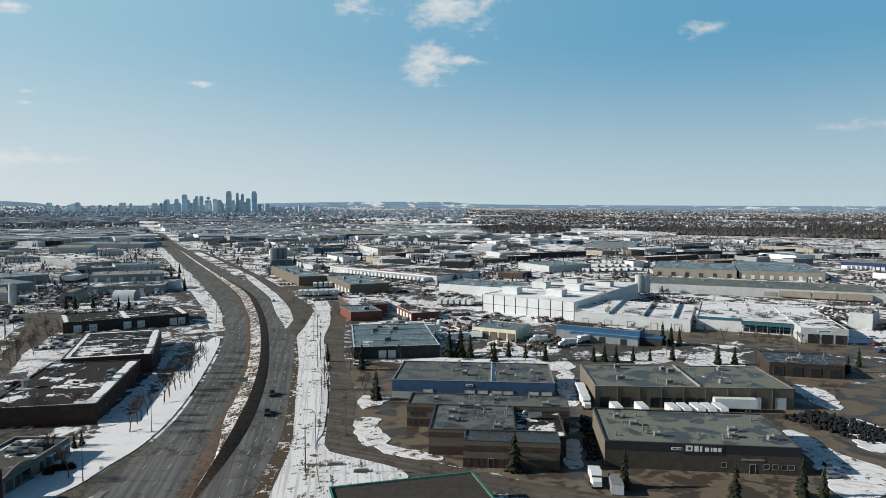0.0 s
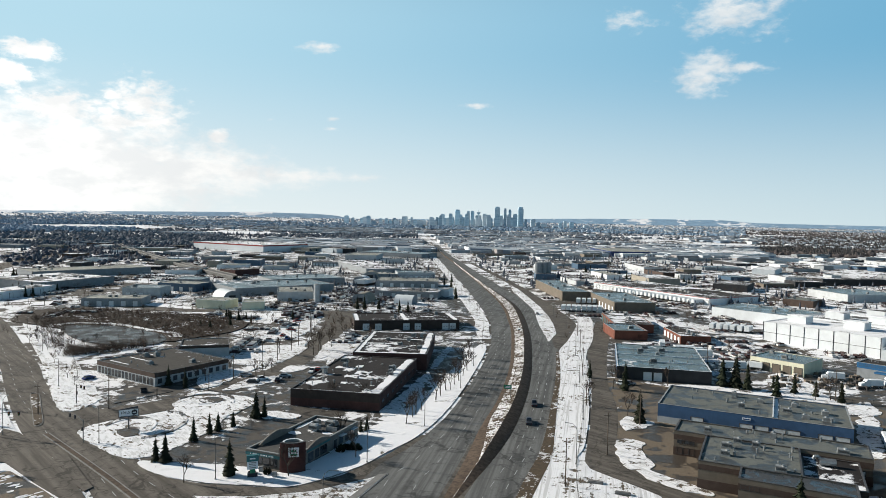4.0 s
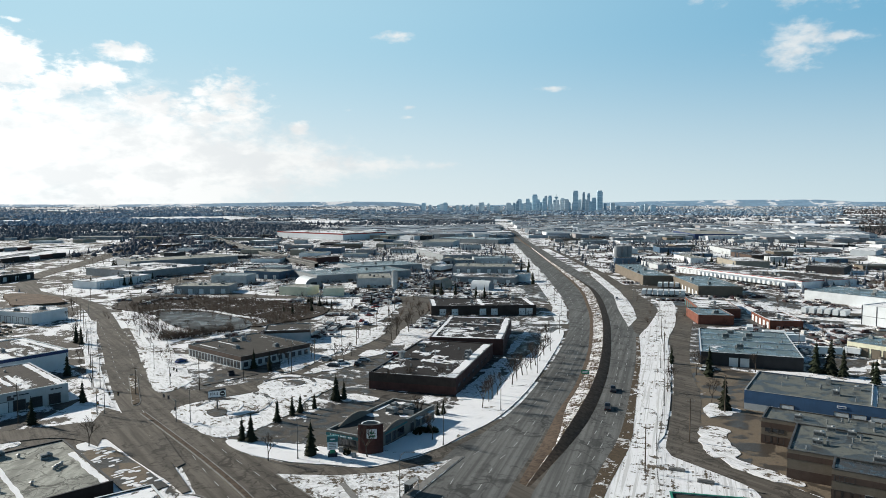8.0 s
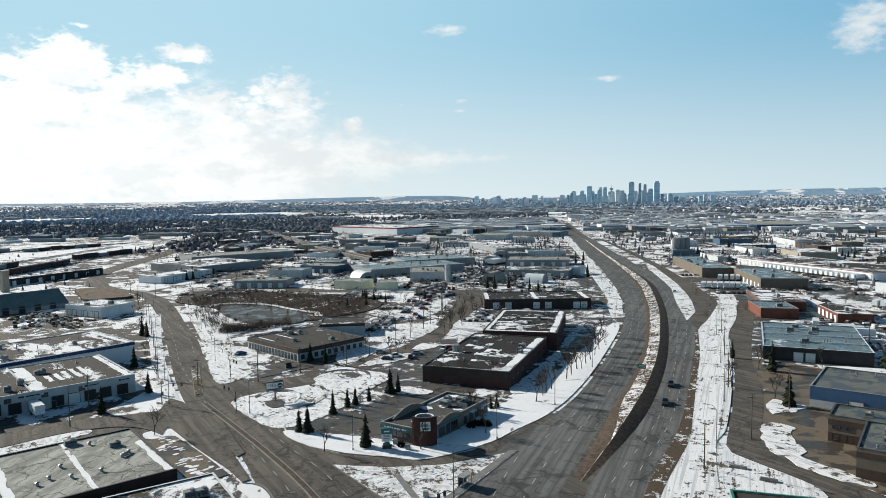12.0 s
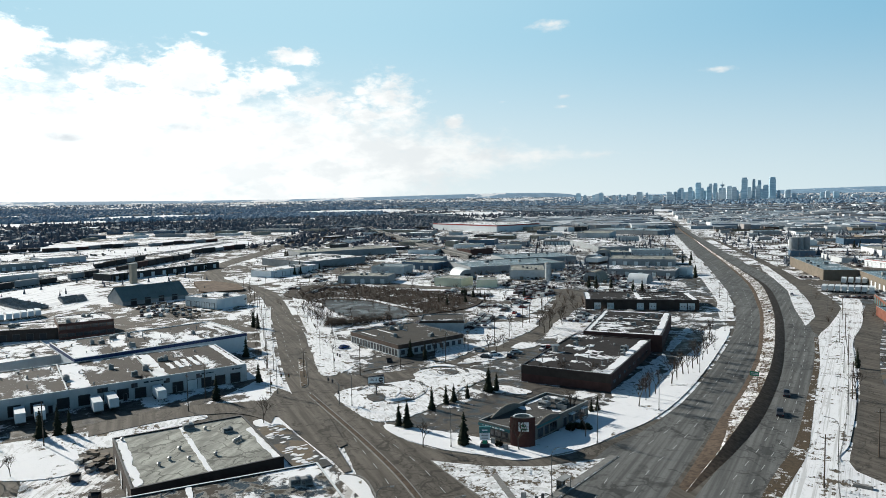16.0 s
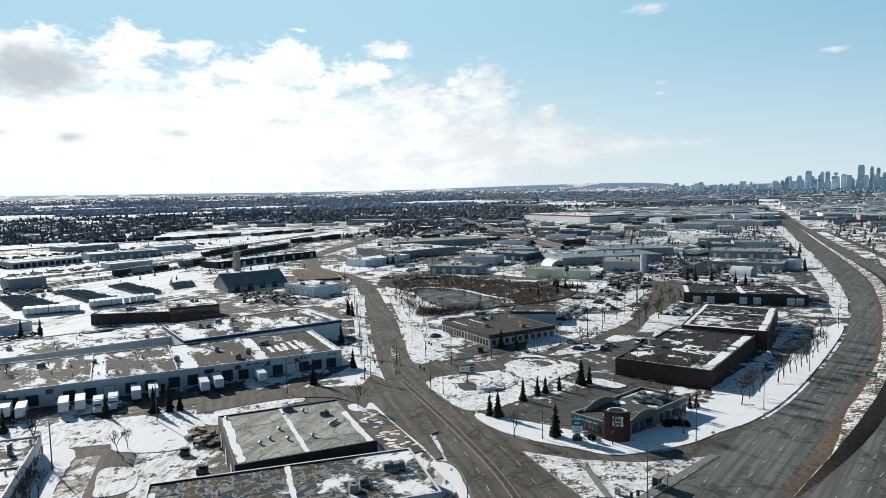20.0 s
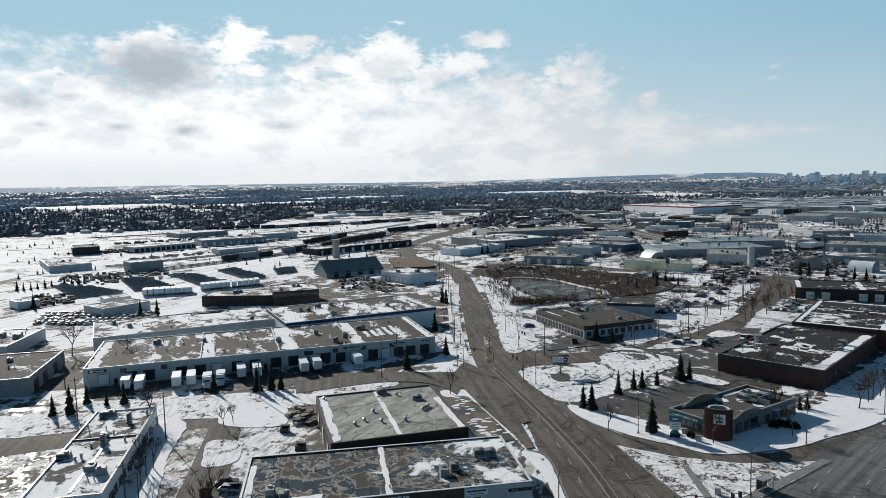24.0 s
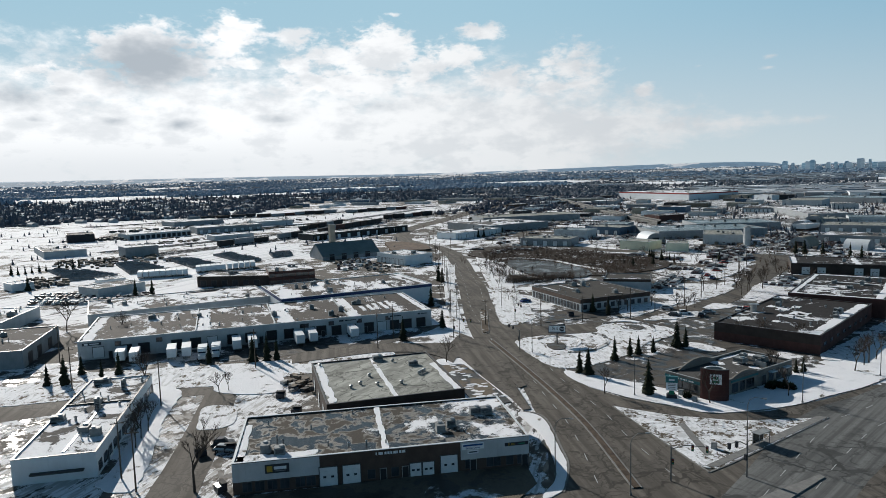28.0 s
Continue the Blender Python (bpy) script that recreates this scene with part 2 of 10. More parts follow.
def snowy(name, base, base2, amount, scale, rough=0.9, wet=0.0, grain=6.0, stretch=None, edge=0.05, dirt=(0.33, 0.29, 0.24), ruts=None, afar=0.0, stain=None, rim=0.0, spec=0.2, relief=0.08):
    """A surface on which thawing snow lies in patches; amount: the share under snow. stain: how sharply the two ground colours part.
    ruts: stretch of tracks pressed into the snow. rim: pale salt line round the wet parts."""
    n = Nodes(name)
    base, base2, dirt = toned(base), toned(base2), toned(dirt)
    big = n.noise(scale, 8, 0.62, 0.6, stretch)
    broad = n.noise(scale * 0.21, 3, 0.5)
    small = n.noise(grain, 4, 0.65)
    mid = n.noise(scale * 2.7, 6, 0.6, 0.5)
    f = n.math("ADD", n.math("ADD", big, n.math("MULTIPLY", n.math("SUBTRACT", broad, 0.5), 0.6)), n.math("MULTIPLY", n.math("SUBTRACT", small, 0.5), 0.2))
    f = n.math("ADD", f, n.math("MULTIPLY", n.math("SUBTRACT", n.noise(scale * 4.3, 7, 0.68, 0.4), 0.5), 0.40))
    cut = 0.72 - 0.44 * amount
    if afar:  # more snow with distance, which also lightens far ground for the haze
        far = n.t.nodes.new("ShaderNodeVectorMath")
        far.operation = "LENGTH"
        n.t.links.new(n.pos, far.inputs[0])
        f = n.math("ADD", f, n.step(far.outputs["Value"], 350.0, 1700.0, 0.0, afar))
    track = n.noise(1.0, 5, 0.6, 0.0, ruts) if ruts else None
    if ruts:
        f = n.math("ADD", f, n.math("MULTIPLY", n.math("SUBTRACT", track, 0.5), 0.55))
    cover = n.step(f, cut, cut + edge)
    sharp = stain or 0.16
    pool = n.step(mid, 0.52 - sharp, 0.52 + sharp)
    c = n.mix(pool, base, base2)
    if rim:
        line = n.math("MULTIPLY", n.step(mid, 0.44, 0.485), n.step(mid, 0.53, 0.505))
        c = n.mix(n.math("MULTIPLY", line, rim), c, (0.42, 0.41, 0.38))
    c = n.mix(n.step(small, 0.35, 0.7, 0.0, 0.55), c, shift(base, 0.5))
    c = n.mix(n.step(n.noise(grain * 0.23, 5, 0.6), 0.5, 0.7, 0.0, 0.35), c, shift(base2, 0.6))
    s = n.mix(n.step(mid, 0.54, 0.80, 0.0, 0.55), SNOW, dirt)
    s = n.mix(n.step(n.noise(grain * 0.4, 5, 0.7), 0.55, 0.72, 0.0, 0.35), s, dirt)
    if ruts:
        s = n.mix(n.step(track, 0.5, 0.62, 0.0, 0.6), s, dirt)
    c = n.mix(cover, c, s)
    h = n.math("ADD", n.math("MULTIPLY", cover, 0.6), n.math("MULTIPLY", small, 0.35))
    n.bump(h, relief)
    r = rough
    if wet:
        r = n.math("MAXIMUM", n.step(mid, 0.46, 0.56, rough, 0.12 if wet > 0.5 else 0.4), n.math("MULTIPLY", cover, rough))
    return n.done(c, r, 0.0, spec)


M = {}
M["snow"] = snowy("snow_crust", (0.22, 0.17, 0.12), (0.12, 0.095, 0.07), 0.80, 0.42, dirt=(0.66, 0.64, 0.61), ruts=(0.9, 0.2, 1.0, 60), relief=0.16)
M["snow_rut"] = snowy("snow_rutted", (0.22, 0.17, 0.12), (0.13, 0.10, 0.075), 0.86, 0.45, dirt=(0.62, 0.59, 0.56), ruts=(1.5, 0.03, 1.0, 9), relief=0.25)
M["lawn_snow"] = snowy("lawn_snow", (0.27, 0.22, 0.15), (0.20, 0.17, 0.12), 0.98, 0.12, dirt=(0.78, 0.775, 0.765), relief=0.24)
M["island_snow"] = snowy("island_snow", (0.22, 0.17, 0.12), (0.12, 0.095, 0.07), 0.76, 1.1, edge=0.09, dirt=(0.64, 0.62, 0.59), ruts=(0.5, 0.5, 1.0, 20), relief=0.24)
M["verge"] = snowy("verge", (0.24, 0.19, 0.135), (0.14, 0.11, 0.08), 0.46, 0.35, stretch=(1.0, 0.25, 1.0), ruts=(1.2, 0.06, 1.0, 12))
M["ground"] = snowy("ground", (0.155, 0.13, 0.105), (0.095, 0.085, 0.075), 0.54, 0.07, grain=1.6, afar=0.02)
M["yard"] = snowy("yard", (0.135, 0.118, 0.10), (0.07, 0.063, 0.058), 0.40, 0.10, wet=0.4, stain=0.06)
M["yard_dry"] = snowy("yard_dry", (0.24, 0.187, 0.135), (0.085, 0.07, 0.057), 0.10, 0.055, wet=0.4, stain=0.025)
M["yard_snow"] = snowy("yard_snow", (0.15, 0.127, 0.105), (0.08, 0.07, 0.062), 0.58, 0.16, wet=0.4, stain=0.05, ruts=(0.9, 0.07, 1.0, 40))
M["rail_snow"] = snowy("rail_yard_snow", (0.14, 0.12, 0.10), (0.10, 0.09, 0.08), 0.76, 0.05, dirt=(0.70, 0.70, 0.71), ruts=(0.28, 0.010, 1.0, 32))
M["soil"] = plain("bare_soil", (0.105, 0.072, 0.050), 0.95, 0.8, 0.45)
M["verge_bare"] = snowy("verge_bare", (0.15, 0.105, 0.065), (0.09, 0.066, 0.045), 0.30, 0.5, ruts=(1.5, 0.1, 1.0, 9))
M["ballast"] = snowy("track_ballast", (0.10, 0.088, 0.08), (0.07, 0.063, 0.058), 0.42, 0.4, ruts=(0.5, 0.05, 1.0, 32))
M["wall_taupe"] = plain("wall_taupe_stucco", (0.27, 0.235, 0.20), 0.85, 0.4, 0.15)
M["pipe_steel"] = plain("weathered_pipe_steel", (0.34, 0.33, 0.32), 0.6, 0.8, 0.4)
M["earth"] = plain("raw_brown_earth", (0.145, 0.092, 0.06), 0.95, 0.3, 0.4)
M["kerb"] = plain("kerb_concrete", (0.27, 0.255, 0.235), 0.9, 0.8, 0.2)


def road_mat(name, col, stretch, cells=0.10, split=0.75, wide=1.6, everywhere=False):
    n = Nodes(name)
    col = toned(col)
    wear, grain, stain = n.noise(0.5, 5, 0.6, 0.0, stretch), n.noise(14.0, 3), n.noise(0.07, 6, 0.65)
    v = n.t.nodes.new("ShaderNodeTexVoronoi")
    v.feature = "DISTANCE_TO_EDGE"
    v.inputs["Scale"].default_value = cells
    wob = n.t.nodes.new("ShaderNodeVectorMath")
    wob.operation = "MULTIPLY_ADD"
    nz = n.t.nodes.new("ShaderNodeTexNoise")
    nz.inputs["Scale"].default_value = 0.35
    n.t.links.new(n.pos, nz.inputs["Vector"])
    n.t.links.new(nz.outputs["Color"], wob.inputs[0])
    wob.inputs[1].default_value = (5, 5, 0)
    n.t.links.new(n.pos, wob.inputs[2])
    n.t.links.new(wob.outputs[0], v.inputs["Vector"])
    crack = n.step(v.outputs["Distance"], 0.008 * wide, 0.024 * wide, 1.0, 0.0)
    v2 = n.t.nodes.new("ShaderNodeTexVoronoi")
    v2.feature = "DISTANCE_TO_EDGE"
    v2.inputs["Scale"].default_value = cells * 3.1
    n.t.links.new(wob.outputs[0], v2.inputs["Vector"])
    crack = n.math("MAXIMUM", crack, n.math("MULTIPLY", n.step(v2.outputs["Distance"], 0.012 * wide, 0.04 * wide, 0.8, 0.0), n.step(stain, 0.47, 0.56)))
    blotch = n.noise(0.9, 6, 0.7, 0.8)
    c = n.mix(n.step(wear, 0.34, 0.66), shift(col, 1.5), shift(col, 0.74))
    c = n.mix(n.step(blotch, 0.5, 0.66, 0.0, 0.5), c, shift(col, 0.66))
    c = n.mix(n.step(stain, 0.45, 0.7, 0.0, 0.6), c, shift(col, 0.62))
    c = n.mix(n.step(grain, 0.3, 0.7, 0.0, 0.3), c, shift(col, 0.7))
    c = n.mix(n.math("MULTIPLY", n.math("MULTIPLY", crack, n.step(stain, 0.30, 0.50) if everywhere else n.step(stain, 0.40, 0.55)), split), c, shift(col, 0.3))
    n.bump(grain, 0.01)
    return n.done(c, n.step(stain, 0.3, 0.7, 0.95, 0.8), 0.0, 0.16)


M["asphalt"] = road_mat("asphalt_highway", (0.168, 0.163, 0.153), (1.6, 0.03, 1.0, 10))
M["asphalt_side"] = road_mat("asphalt_avenue", (0.150, 0.128, 0.106), (0.05, 1.2, 1.0, -25), 0.14)
M["roof_grey"] = road_mat("roof_grey_membrane", (0.42, 0.405, 0.35), (1.0, 0.25, 1.0, 25), 0.15, 0.85, 1.3, True)
M["marking"] = plain("road_paint", (0.50, 0.49, 0.47), 0.8, 0.8, 0.3)
M["roof_tan"] = snowy("roof_tan_gravel", (0.275, 0.282, 0.235), (0.088, 0.093, 0.093), 0.05, 0.05, wet=0.4, stain=0.02)
M["roof_dark"] = snowy("roof_dark_tar", (0.040, 0.033, 0.031), (0.026, 0.022, 0.021), 0.30, 0.16, spec=0.2)
M["roof_brown"] = snowy("roof_brown_gravel", (0.070, 0.057, 0.047), (0.046, 0.038, 0.033), 0.44, 0.16, stretch=(0.5, 1.0, 1.0, -14), spec=0.25)
M["roof_wet"] = snowy("roof_wet_gravel", (0.066, 0.051, 0.036), (0.040, 0.046, 0.054), 0.26, 0.11, wet=0.9, stain=0.02, rim=0.5, spec=0.22)
M["roof_white"] = snowy("roof_snow_covered", (0.17, 0.155, 0.14), (0.10, 0.095, 0.09), 0.64, 0.10)
M["roof_teal"] = snowy("roof_teal_grey", (0.21, 0.28, 0.30), (0.12, 0.16, 0.175), 0.17, 0.07, wet=0.6, stain=0.03)
M["wall_white"] = plain("wall_white_metal", (0.86, 0.86, 0.85), 0.6, 0.3, 0.08)
M["wall_conc"] = plain("wall_light_concrete", (0.60, 0.60, 0.59), 0.8, 0.3, 0.14)
M["wall_beige"] = plain("wall_beige", (0.40, 0.345, 0.27), 0.8, 0.3, 0.12)
M["wall_tan"] = plain("wall_tan_block", (0.205, 0.165, 0.125), 0.85, 0.4, 0.14)
M["wall_brown"] = plain("wall_brown_brick", (0.105, 0.070, 0.055), 0.85, 0.5, 0.2)
M["wall_maroon"] = plain("wall_maroon_brick", (0.10, 0.045, 0.038), 0.85, 0.5, 0.2)
M["wall_umber"] = plain("wall_umber_render", (0.095, 0.076, 0.062), 0.85, 0.5, 0.2)
M["wall_petrol"] = plain("wall_petrol_metal", (0.045, 0.175, 0.225), 0.5, 0.3, 0.15)
M["wall_char"] = plain("wall_charcoal", (0.042, 0.041, 0.043), 0.7, 0.4, 0.2)
M["wall_dark"] = plain("wall_dark_brown", (0.062, 0.045, 0.038), 0.8, 0.4, 0.2)
M["wall_blue"] = plain("wall_blue_metal", (0.075, 0.15, 0.275), 0.55, 0.3, 0.15)
M["wall_grey"] = plain("wall_grey_block", (0.33, 0.34, 0.345), 0.8, 0.4, 0.15)
M["wall_red"] = plain("wall_red_brick", (0.24, 0.085, 0.055), 0.85, 0.4, 0.2)
M["wall_teal"] = plain("wall_teal_metal", (0.05, 0.19, 0.20), 0.5, 0.3, 0.15)
M["wall_yellow"] = plain("wall_pale_yellow", (0.92, 0.85, 0.62), 0.75, 0.3, 0.1)
M["blue_trim"] = plain("trim_deep_blue", (0.035, 0.06, 0.16), 0.5)
M["cap"] = plain("parapet_flashing", (0.36, 0.35, 0.33), 0.5, 0.6, 0.2)
M["cap_dark"] = plain("parapet_flashing_dark", (0.09, 0.08, 0.075), 0.5, 0.6, 0.2)
M["cap_white"] = plain("parapet_flashing_white", (0.85, 0.85, 0.84), 0.5, 0.6, 0.1)
M["door_white"] = plain("door_white", (0.85, 0.85, 0.83), 0.55, 0.8, 0.08)
M["door_dark"] = plain("door_dark", (0.03, 0.032, 0.036), 0.5, 0.8, 0.2)
M["metal"] = plain("galvanised_metal", (0.42, 0.42, 0.41), 0.45, 1.5, 0.2, 0.7)
M["unit"] = plain("unit_grey_paint", (0.30, 0.30, 0.29), 0.6, 1.5, 0.2)
M["unit_dark"] = plain("unit_dark_grille", (0.07, 0.07, 0.07), 0.6, 1.5, 0.2)
M["pole"] = plain("pole_steel", (0.20, 0.195, 0.185), 0.55, 1.5, 0.2, 0.4)
M["wood"] = plain("pole_wood", (0.14, 0.105, 0.08), 0.9, 1.0, 0.25)
M["bark"] = plain("bark", (0.10, 0.078, 0.062), 0.95, 2.0, 0.25)
M["black"] = plain("black_rubber", (0.022, 0.022, 0.023), 0.8, 1.0, 0.3)
M["green_sign"] = plain("sign_green", (0.03, 0.23, 0.12), 0.5)
M["white"] = plain("white_paint", (0.95, 0.95, 0.94), 0.5, 0.8, 0.06)
M["yellow"] = plain("yellow_paint", (0.55, 0.36, 0.05), 0.55)
M["green"] = plain("green_paint", (0.03, 0.26, 0.14), 0.55)
M["red"] = plain("red_paint", (0.36, 0.035, 0.03), 0.5)
M["bluepaint"] = plain("blue_paint", (0.04, 0.09, 0.26), 0.45)
M["silver"] = plain("silver_paint", (0.40, 0.41, 0.42), 0.35, 0.8, 0.1, 0.5)
M["darkpaint"] = plain("dark_paint", (0.04, 0.042, 0.05), 0.35, 0.8, 0.1)


def glass_mat(name, col, rough=0.12):
    n = Nodes(name)
    c = n.mix(n.step(n.noise(0.35, 3), 0.3, 0.7), shift(col, 1.4), shift(col, 0.6))
    return n.done(c, rough, 0.0, 0.7)


M["glass"] = glass_mat("window_glass", (0.035, 0.042, 0.05))
M["ice"] = glass_mat("pond_ice", (0.055, 0.05, 0.042), 0.22)


def needle_mat():
    n = Nodes("needles")
    c = n.mix(n.noise(2.0, 3), (0.012, 0.019, 0.011), (0.026, 0.033, 0.019))
    c = n.mix(n.math("MULTIPLY", n.rand(), 0.6), c, (0.022, 0.022, 0.015))
    return n.done(c, 0.95, 0.0, 0.15)


M["needles"] = needle_mat()
M["twig"] = plain("twigs", (0.085, 0.062, 0.048), 0.95, 2.0, 0.25)
M["shrub"] = plain("shrub_twigs", (0.085, 0.055, 0.04), 0.95, 2.0, 0.3)


def far_mat(name, cols, rough=0.8):
    """One paint for many pieces, its colour picked piece by piece."""
    n = Nodes(name)
    r = n.t.nodes.new("ShaderNodeValToRGB")
    r.color_ramp.interpolation = "CONSTANT"
    el = r.color_ramp.elements
    for i, c in enumerate(cols):
        e = el[i] if i < 2 else el.new(0.5)
        e.position = i / len(cols)
        e.color = (*c, 1)
    n.t.links.new(n.island(), r.inputs[0])
    c = n.mix(n.step(n.noise(0.4, 4), 0.4, 0.7, 0.0, 0.3), r.outputs[0], (0.08, 0.08, 0.08))
    return n.done(c, rough)


M["far_car"] = far_mat("car_paints", [(0.45, 0.45, 0.45), (0.03, 0.03, 0.035), (0.3, 0.31, 0.32), (0.045, 0.02, 0.02), (0.04, 0.06, 0.13), (0.62, 0.62, 0.6), (0.12, 0.12, 0.12)], 0.4)
M["far_stack"] = far_mat("stacked_goods", [(0.10, 0.085, 0.07), (0.05, 0.045, 0.045), (0.16, 0.13, 0.10), (0.4, 0.39, 0.37), (0.07, 0.06, 0.055)], 0.9)
M["far_freight"] = far_mat("freight_car_paints", [(0.05, 0.04, 0.04), (0.10, 0.05, 0.04), (0.07, 0.07, 0.075), (0.16, 0.14, 0.12), (0.05, 0.04, 0.04), (0.25, 0.25, 0.25)], 0.8)
# the hills' pale blue is haze painted into the base colour
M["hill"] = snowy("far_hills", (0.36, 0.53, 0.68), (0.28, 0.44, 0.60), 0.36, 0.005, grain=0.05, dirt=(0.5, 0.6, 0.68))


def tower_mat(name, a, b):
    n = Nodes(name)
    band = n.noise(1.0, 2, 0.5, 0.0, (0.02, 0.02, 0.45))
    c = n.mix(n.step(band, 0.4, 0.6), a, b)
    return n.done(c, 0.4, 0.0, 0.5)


# glass and concrete tones, paled and blued for the haze before them
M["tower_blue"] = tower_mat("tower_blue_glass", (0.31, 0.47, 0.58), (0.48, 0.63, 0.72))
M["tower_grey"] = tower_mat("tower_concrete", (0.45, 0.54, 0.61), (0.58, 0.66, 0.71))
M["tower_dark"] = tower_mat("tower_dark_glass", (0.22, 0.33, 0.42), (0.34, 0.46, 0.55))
M["roof_dark2"] = snowy("roof_bank_gravel", (0.13, 0.12, 0.11), (0.09, 0.085, 0.08), 0.16, 0.2)
M["wall_red_dark"] = plain("wall_maroon_tower", (0.085, 0.030, 0.025), 0.8, 0.5, 0.2)
M["roof_wet2"] = snowy("roof_wet_grey", (0.10, 0.105, 0.11), (0.055, 0.06, 0.065), 0.02, 0.15, wet=0.9)
M["roof_grey2"] = snowy("roof_olive_gravel", (0.215, 0.22, 0.195), (0.082, 0.087, 0.09), 0.07, 0.07, wet=0.4, stain=0.02)
M["roof_slate"] = plain("roof_dark_slate", (0.20, 0.25, 0.24), 0.6, 0.2, 0.15)
M["roof_brown2"] = snowy("roof_brown_bare", (0.092, 0.080, 0.068), (0.062, 0.054, 0.047), 0.05, 0.15)
M["green_edge"] = plain("parapet_green", (0.03, 0.25, 0.17), 0.5, 0.6, 0.15)


# far spruces, with the blue haze of distance put into their colour
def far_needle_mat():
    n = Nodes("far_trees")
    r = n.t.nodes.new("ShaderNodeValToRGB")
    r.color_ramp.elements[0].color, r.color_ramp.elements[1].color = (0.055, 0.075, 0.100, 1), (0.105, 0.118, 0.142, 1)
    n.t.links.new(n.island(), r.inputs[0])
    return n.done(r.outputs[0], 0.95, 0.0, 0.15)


M["far_needles"] = far_needle_mat()
M["roof_patchy"] = snowy("roof_half_snow", (0.085, 0.075, 0.068), (0.05, 0.046, 0.044), 0.62, 0.16)
M["wall_azure"] = plain("wall_azure_metal", (0.035, 0.15, 0.31), 0.5, 0.3, 0.12)

M["roof_snow"] = snowy("roof_deep_snow", (0.16, 0.15, 0.14), (0.09, 0.085, 0.08), 0.74, 0.07, dirt=(0.62, 0.60, 0.58), ruts=(0.04, 0.5, 1.0, 4))
M["wall_slate"] = plain("wall_slate_blue", (0.075, 0.135, 0.20), 0.55, 0.3, 0.15)


def pond_mat():
    n = Nodes("pond_water")
    # pale patches painted as reflected sky; the brown base holds the bank's reflection
    ice = n.step(n.noise(0.05, 4, 0.55, 0.4), 0.62, 0.74, 0.0, 0.6)
    n.bump(n.noise(0.9, 3), 0.012)
    return n.done(n.mix(ice, (0.042, 0.034, 0.027), (0.11, 0.105, 0.10)), n.step(n.noise(0.12, 4), 0.4, 0.6, 0.22, 0.45), 0.0, 0.08)


M["pond_water"] = pond_mat()
# leafless far trees whose blue-grey is aerial haze laid into the colour
M["hazed_bare_trees"] = far_mat("far_bare_aspens", [(0.12, 0.145, 0.175), (0.09, 0.115, 0.145), (0.145, 0.155, 0.175), (0.08, 0.105, 0.13)], 0.95)
M["median_snow"] = snowy("median_grass_snow", (0.15, 0.10, 0.06), (0.08, 0.055, 0.036), 0.62, 0.8, edge=0.14, dirt=(0.55, 0.48, 0.40), ruts=(2.2, 0.08, 1.0, 12), relief=0.16)
M["bank_soil"] = snowy("pond_bank_soil", (0.060, 0.040, 0.027), (0.036, 0.026, 0.018), 0.26, 0.30, edge=0.08, dirt=(0.5, 0.46, 0.42))

# bare woods of the valley side, blued to carry the haze over them
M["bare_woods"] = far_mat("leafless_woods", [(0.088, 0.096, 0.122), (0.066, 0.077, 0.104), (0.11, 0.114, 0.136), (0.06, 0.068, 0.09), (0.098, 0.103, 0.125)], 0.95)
# farthest woods: mostly the colour of haze, painted on the crowns
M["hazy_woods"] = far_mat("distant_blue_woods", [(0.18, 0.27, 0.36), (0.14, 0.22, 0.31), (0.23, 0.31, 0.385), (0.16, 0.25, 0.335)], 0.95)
M["suburb_trees"] = far_mat("suburb_spruces", [(0.022, 0.028, 0.03), (0.034, 0.036, 0.037), (0.018, 0.022, 0.026), (0.045, 0.042, 0.042)], 0.95)
M["suburb_bare"] = far_mat("suburb_leafless_trees", [(0.075, 0.062, 0.06), (0.05, 0.044, 0.046), (0.09, 0.076, 0.07), (0.06, 0.055, 0.06)], 0.95)
M["field_snow"] = snowy("field_snow", (0.26, 0.22, 0.17), (0.18, 0.16, 0.13), 0.86, 0.02, grain=0.3, dirt=(0.62, 0.61, 0.60), relief=0.02)
# house colours lightened and blued to stand in for distance haze
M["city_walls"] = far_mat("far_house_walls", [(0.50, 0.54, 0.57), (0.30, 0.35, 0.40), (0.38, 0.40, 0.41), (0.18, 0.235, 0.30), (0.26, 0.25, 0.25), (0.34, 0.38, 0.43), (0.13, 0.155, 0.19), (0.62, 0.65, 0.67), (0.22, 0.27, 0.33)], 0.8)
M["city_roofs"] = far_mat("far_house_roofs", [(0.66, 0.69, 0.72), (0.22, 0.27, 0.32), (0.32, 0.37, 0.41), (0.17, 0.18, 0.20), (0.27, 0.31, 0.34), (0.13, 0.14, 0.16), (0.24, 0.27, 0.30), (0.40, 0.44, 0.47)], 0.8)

# ---- builders ----
from mathutils.geometry import tessellate_polygon

rng = random.Random(7)


def mesh_of(bm, name, smooth=False):
    me = bpy.data.meshes.new(name)
    bm.to_mesh(me)
    bm.free()
    if smooth:
        for p in me.polygons:
            p.use_smooth = True
    return me


def part(name, bm, material, parent, label="", smooth=False):
    """Links a bmesh (or a mesh) as one object under a thing or a part."""
    me = bm if isinstance(bm, bpy.types.Mesh) else mesh_of(bm, name, smooth)
    if material is not None and not me.materials:
        me.materials.append(material)
    ob = new(name, me)
    ob.parent = parent
    if label:
        ob["label"] = label
    return ob


def thing(name, m, label, category, group="", kind=""):
    ob = new(name)
    ob.matrix_basis = m
    ob.empty_display_size = 0.5
    return tagged(ob, label, category, group, kind)


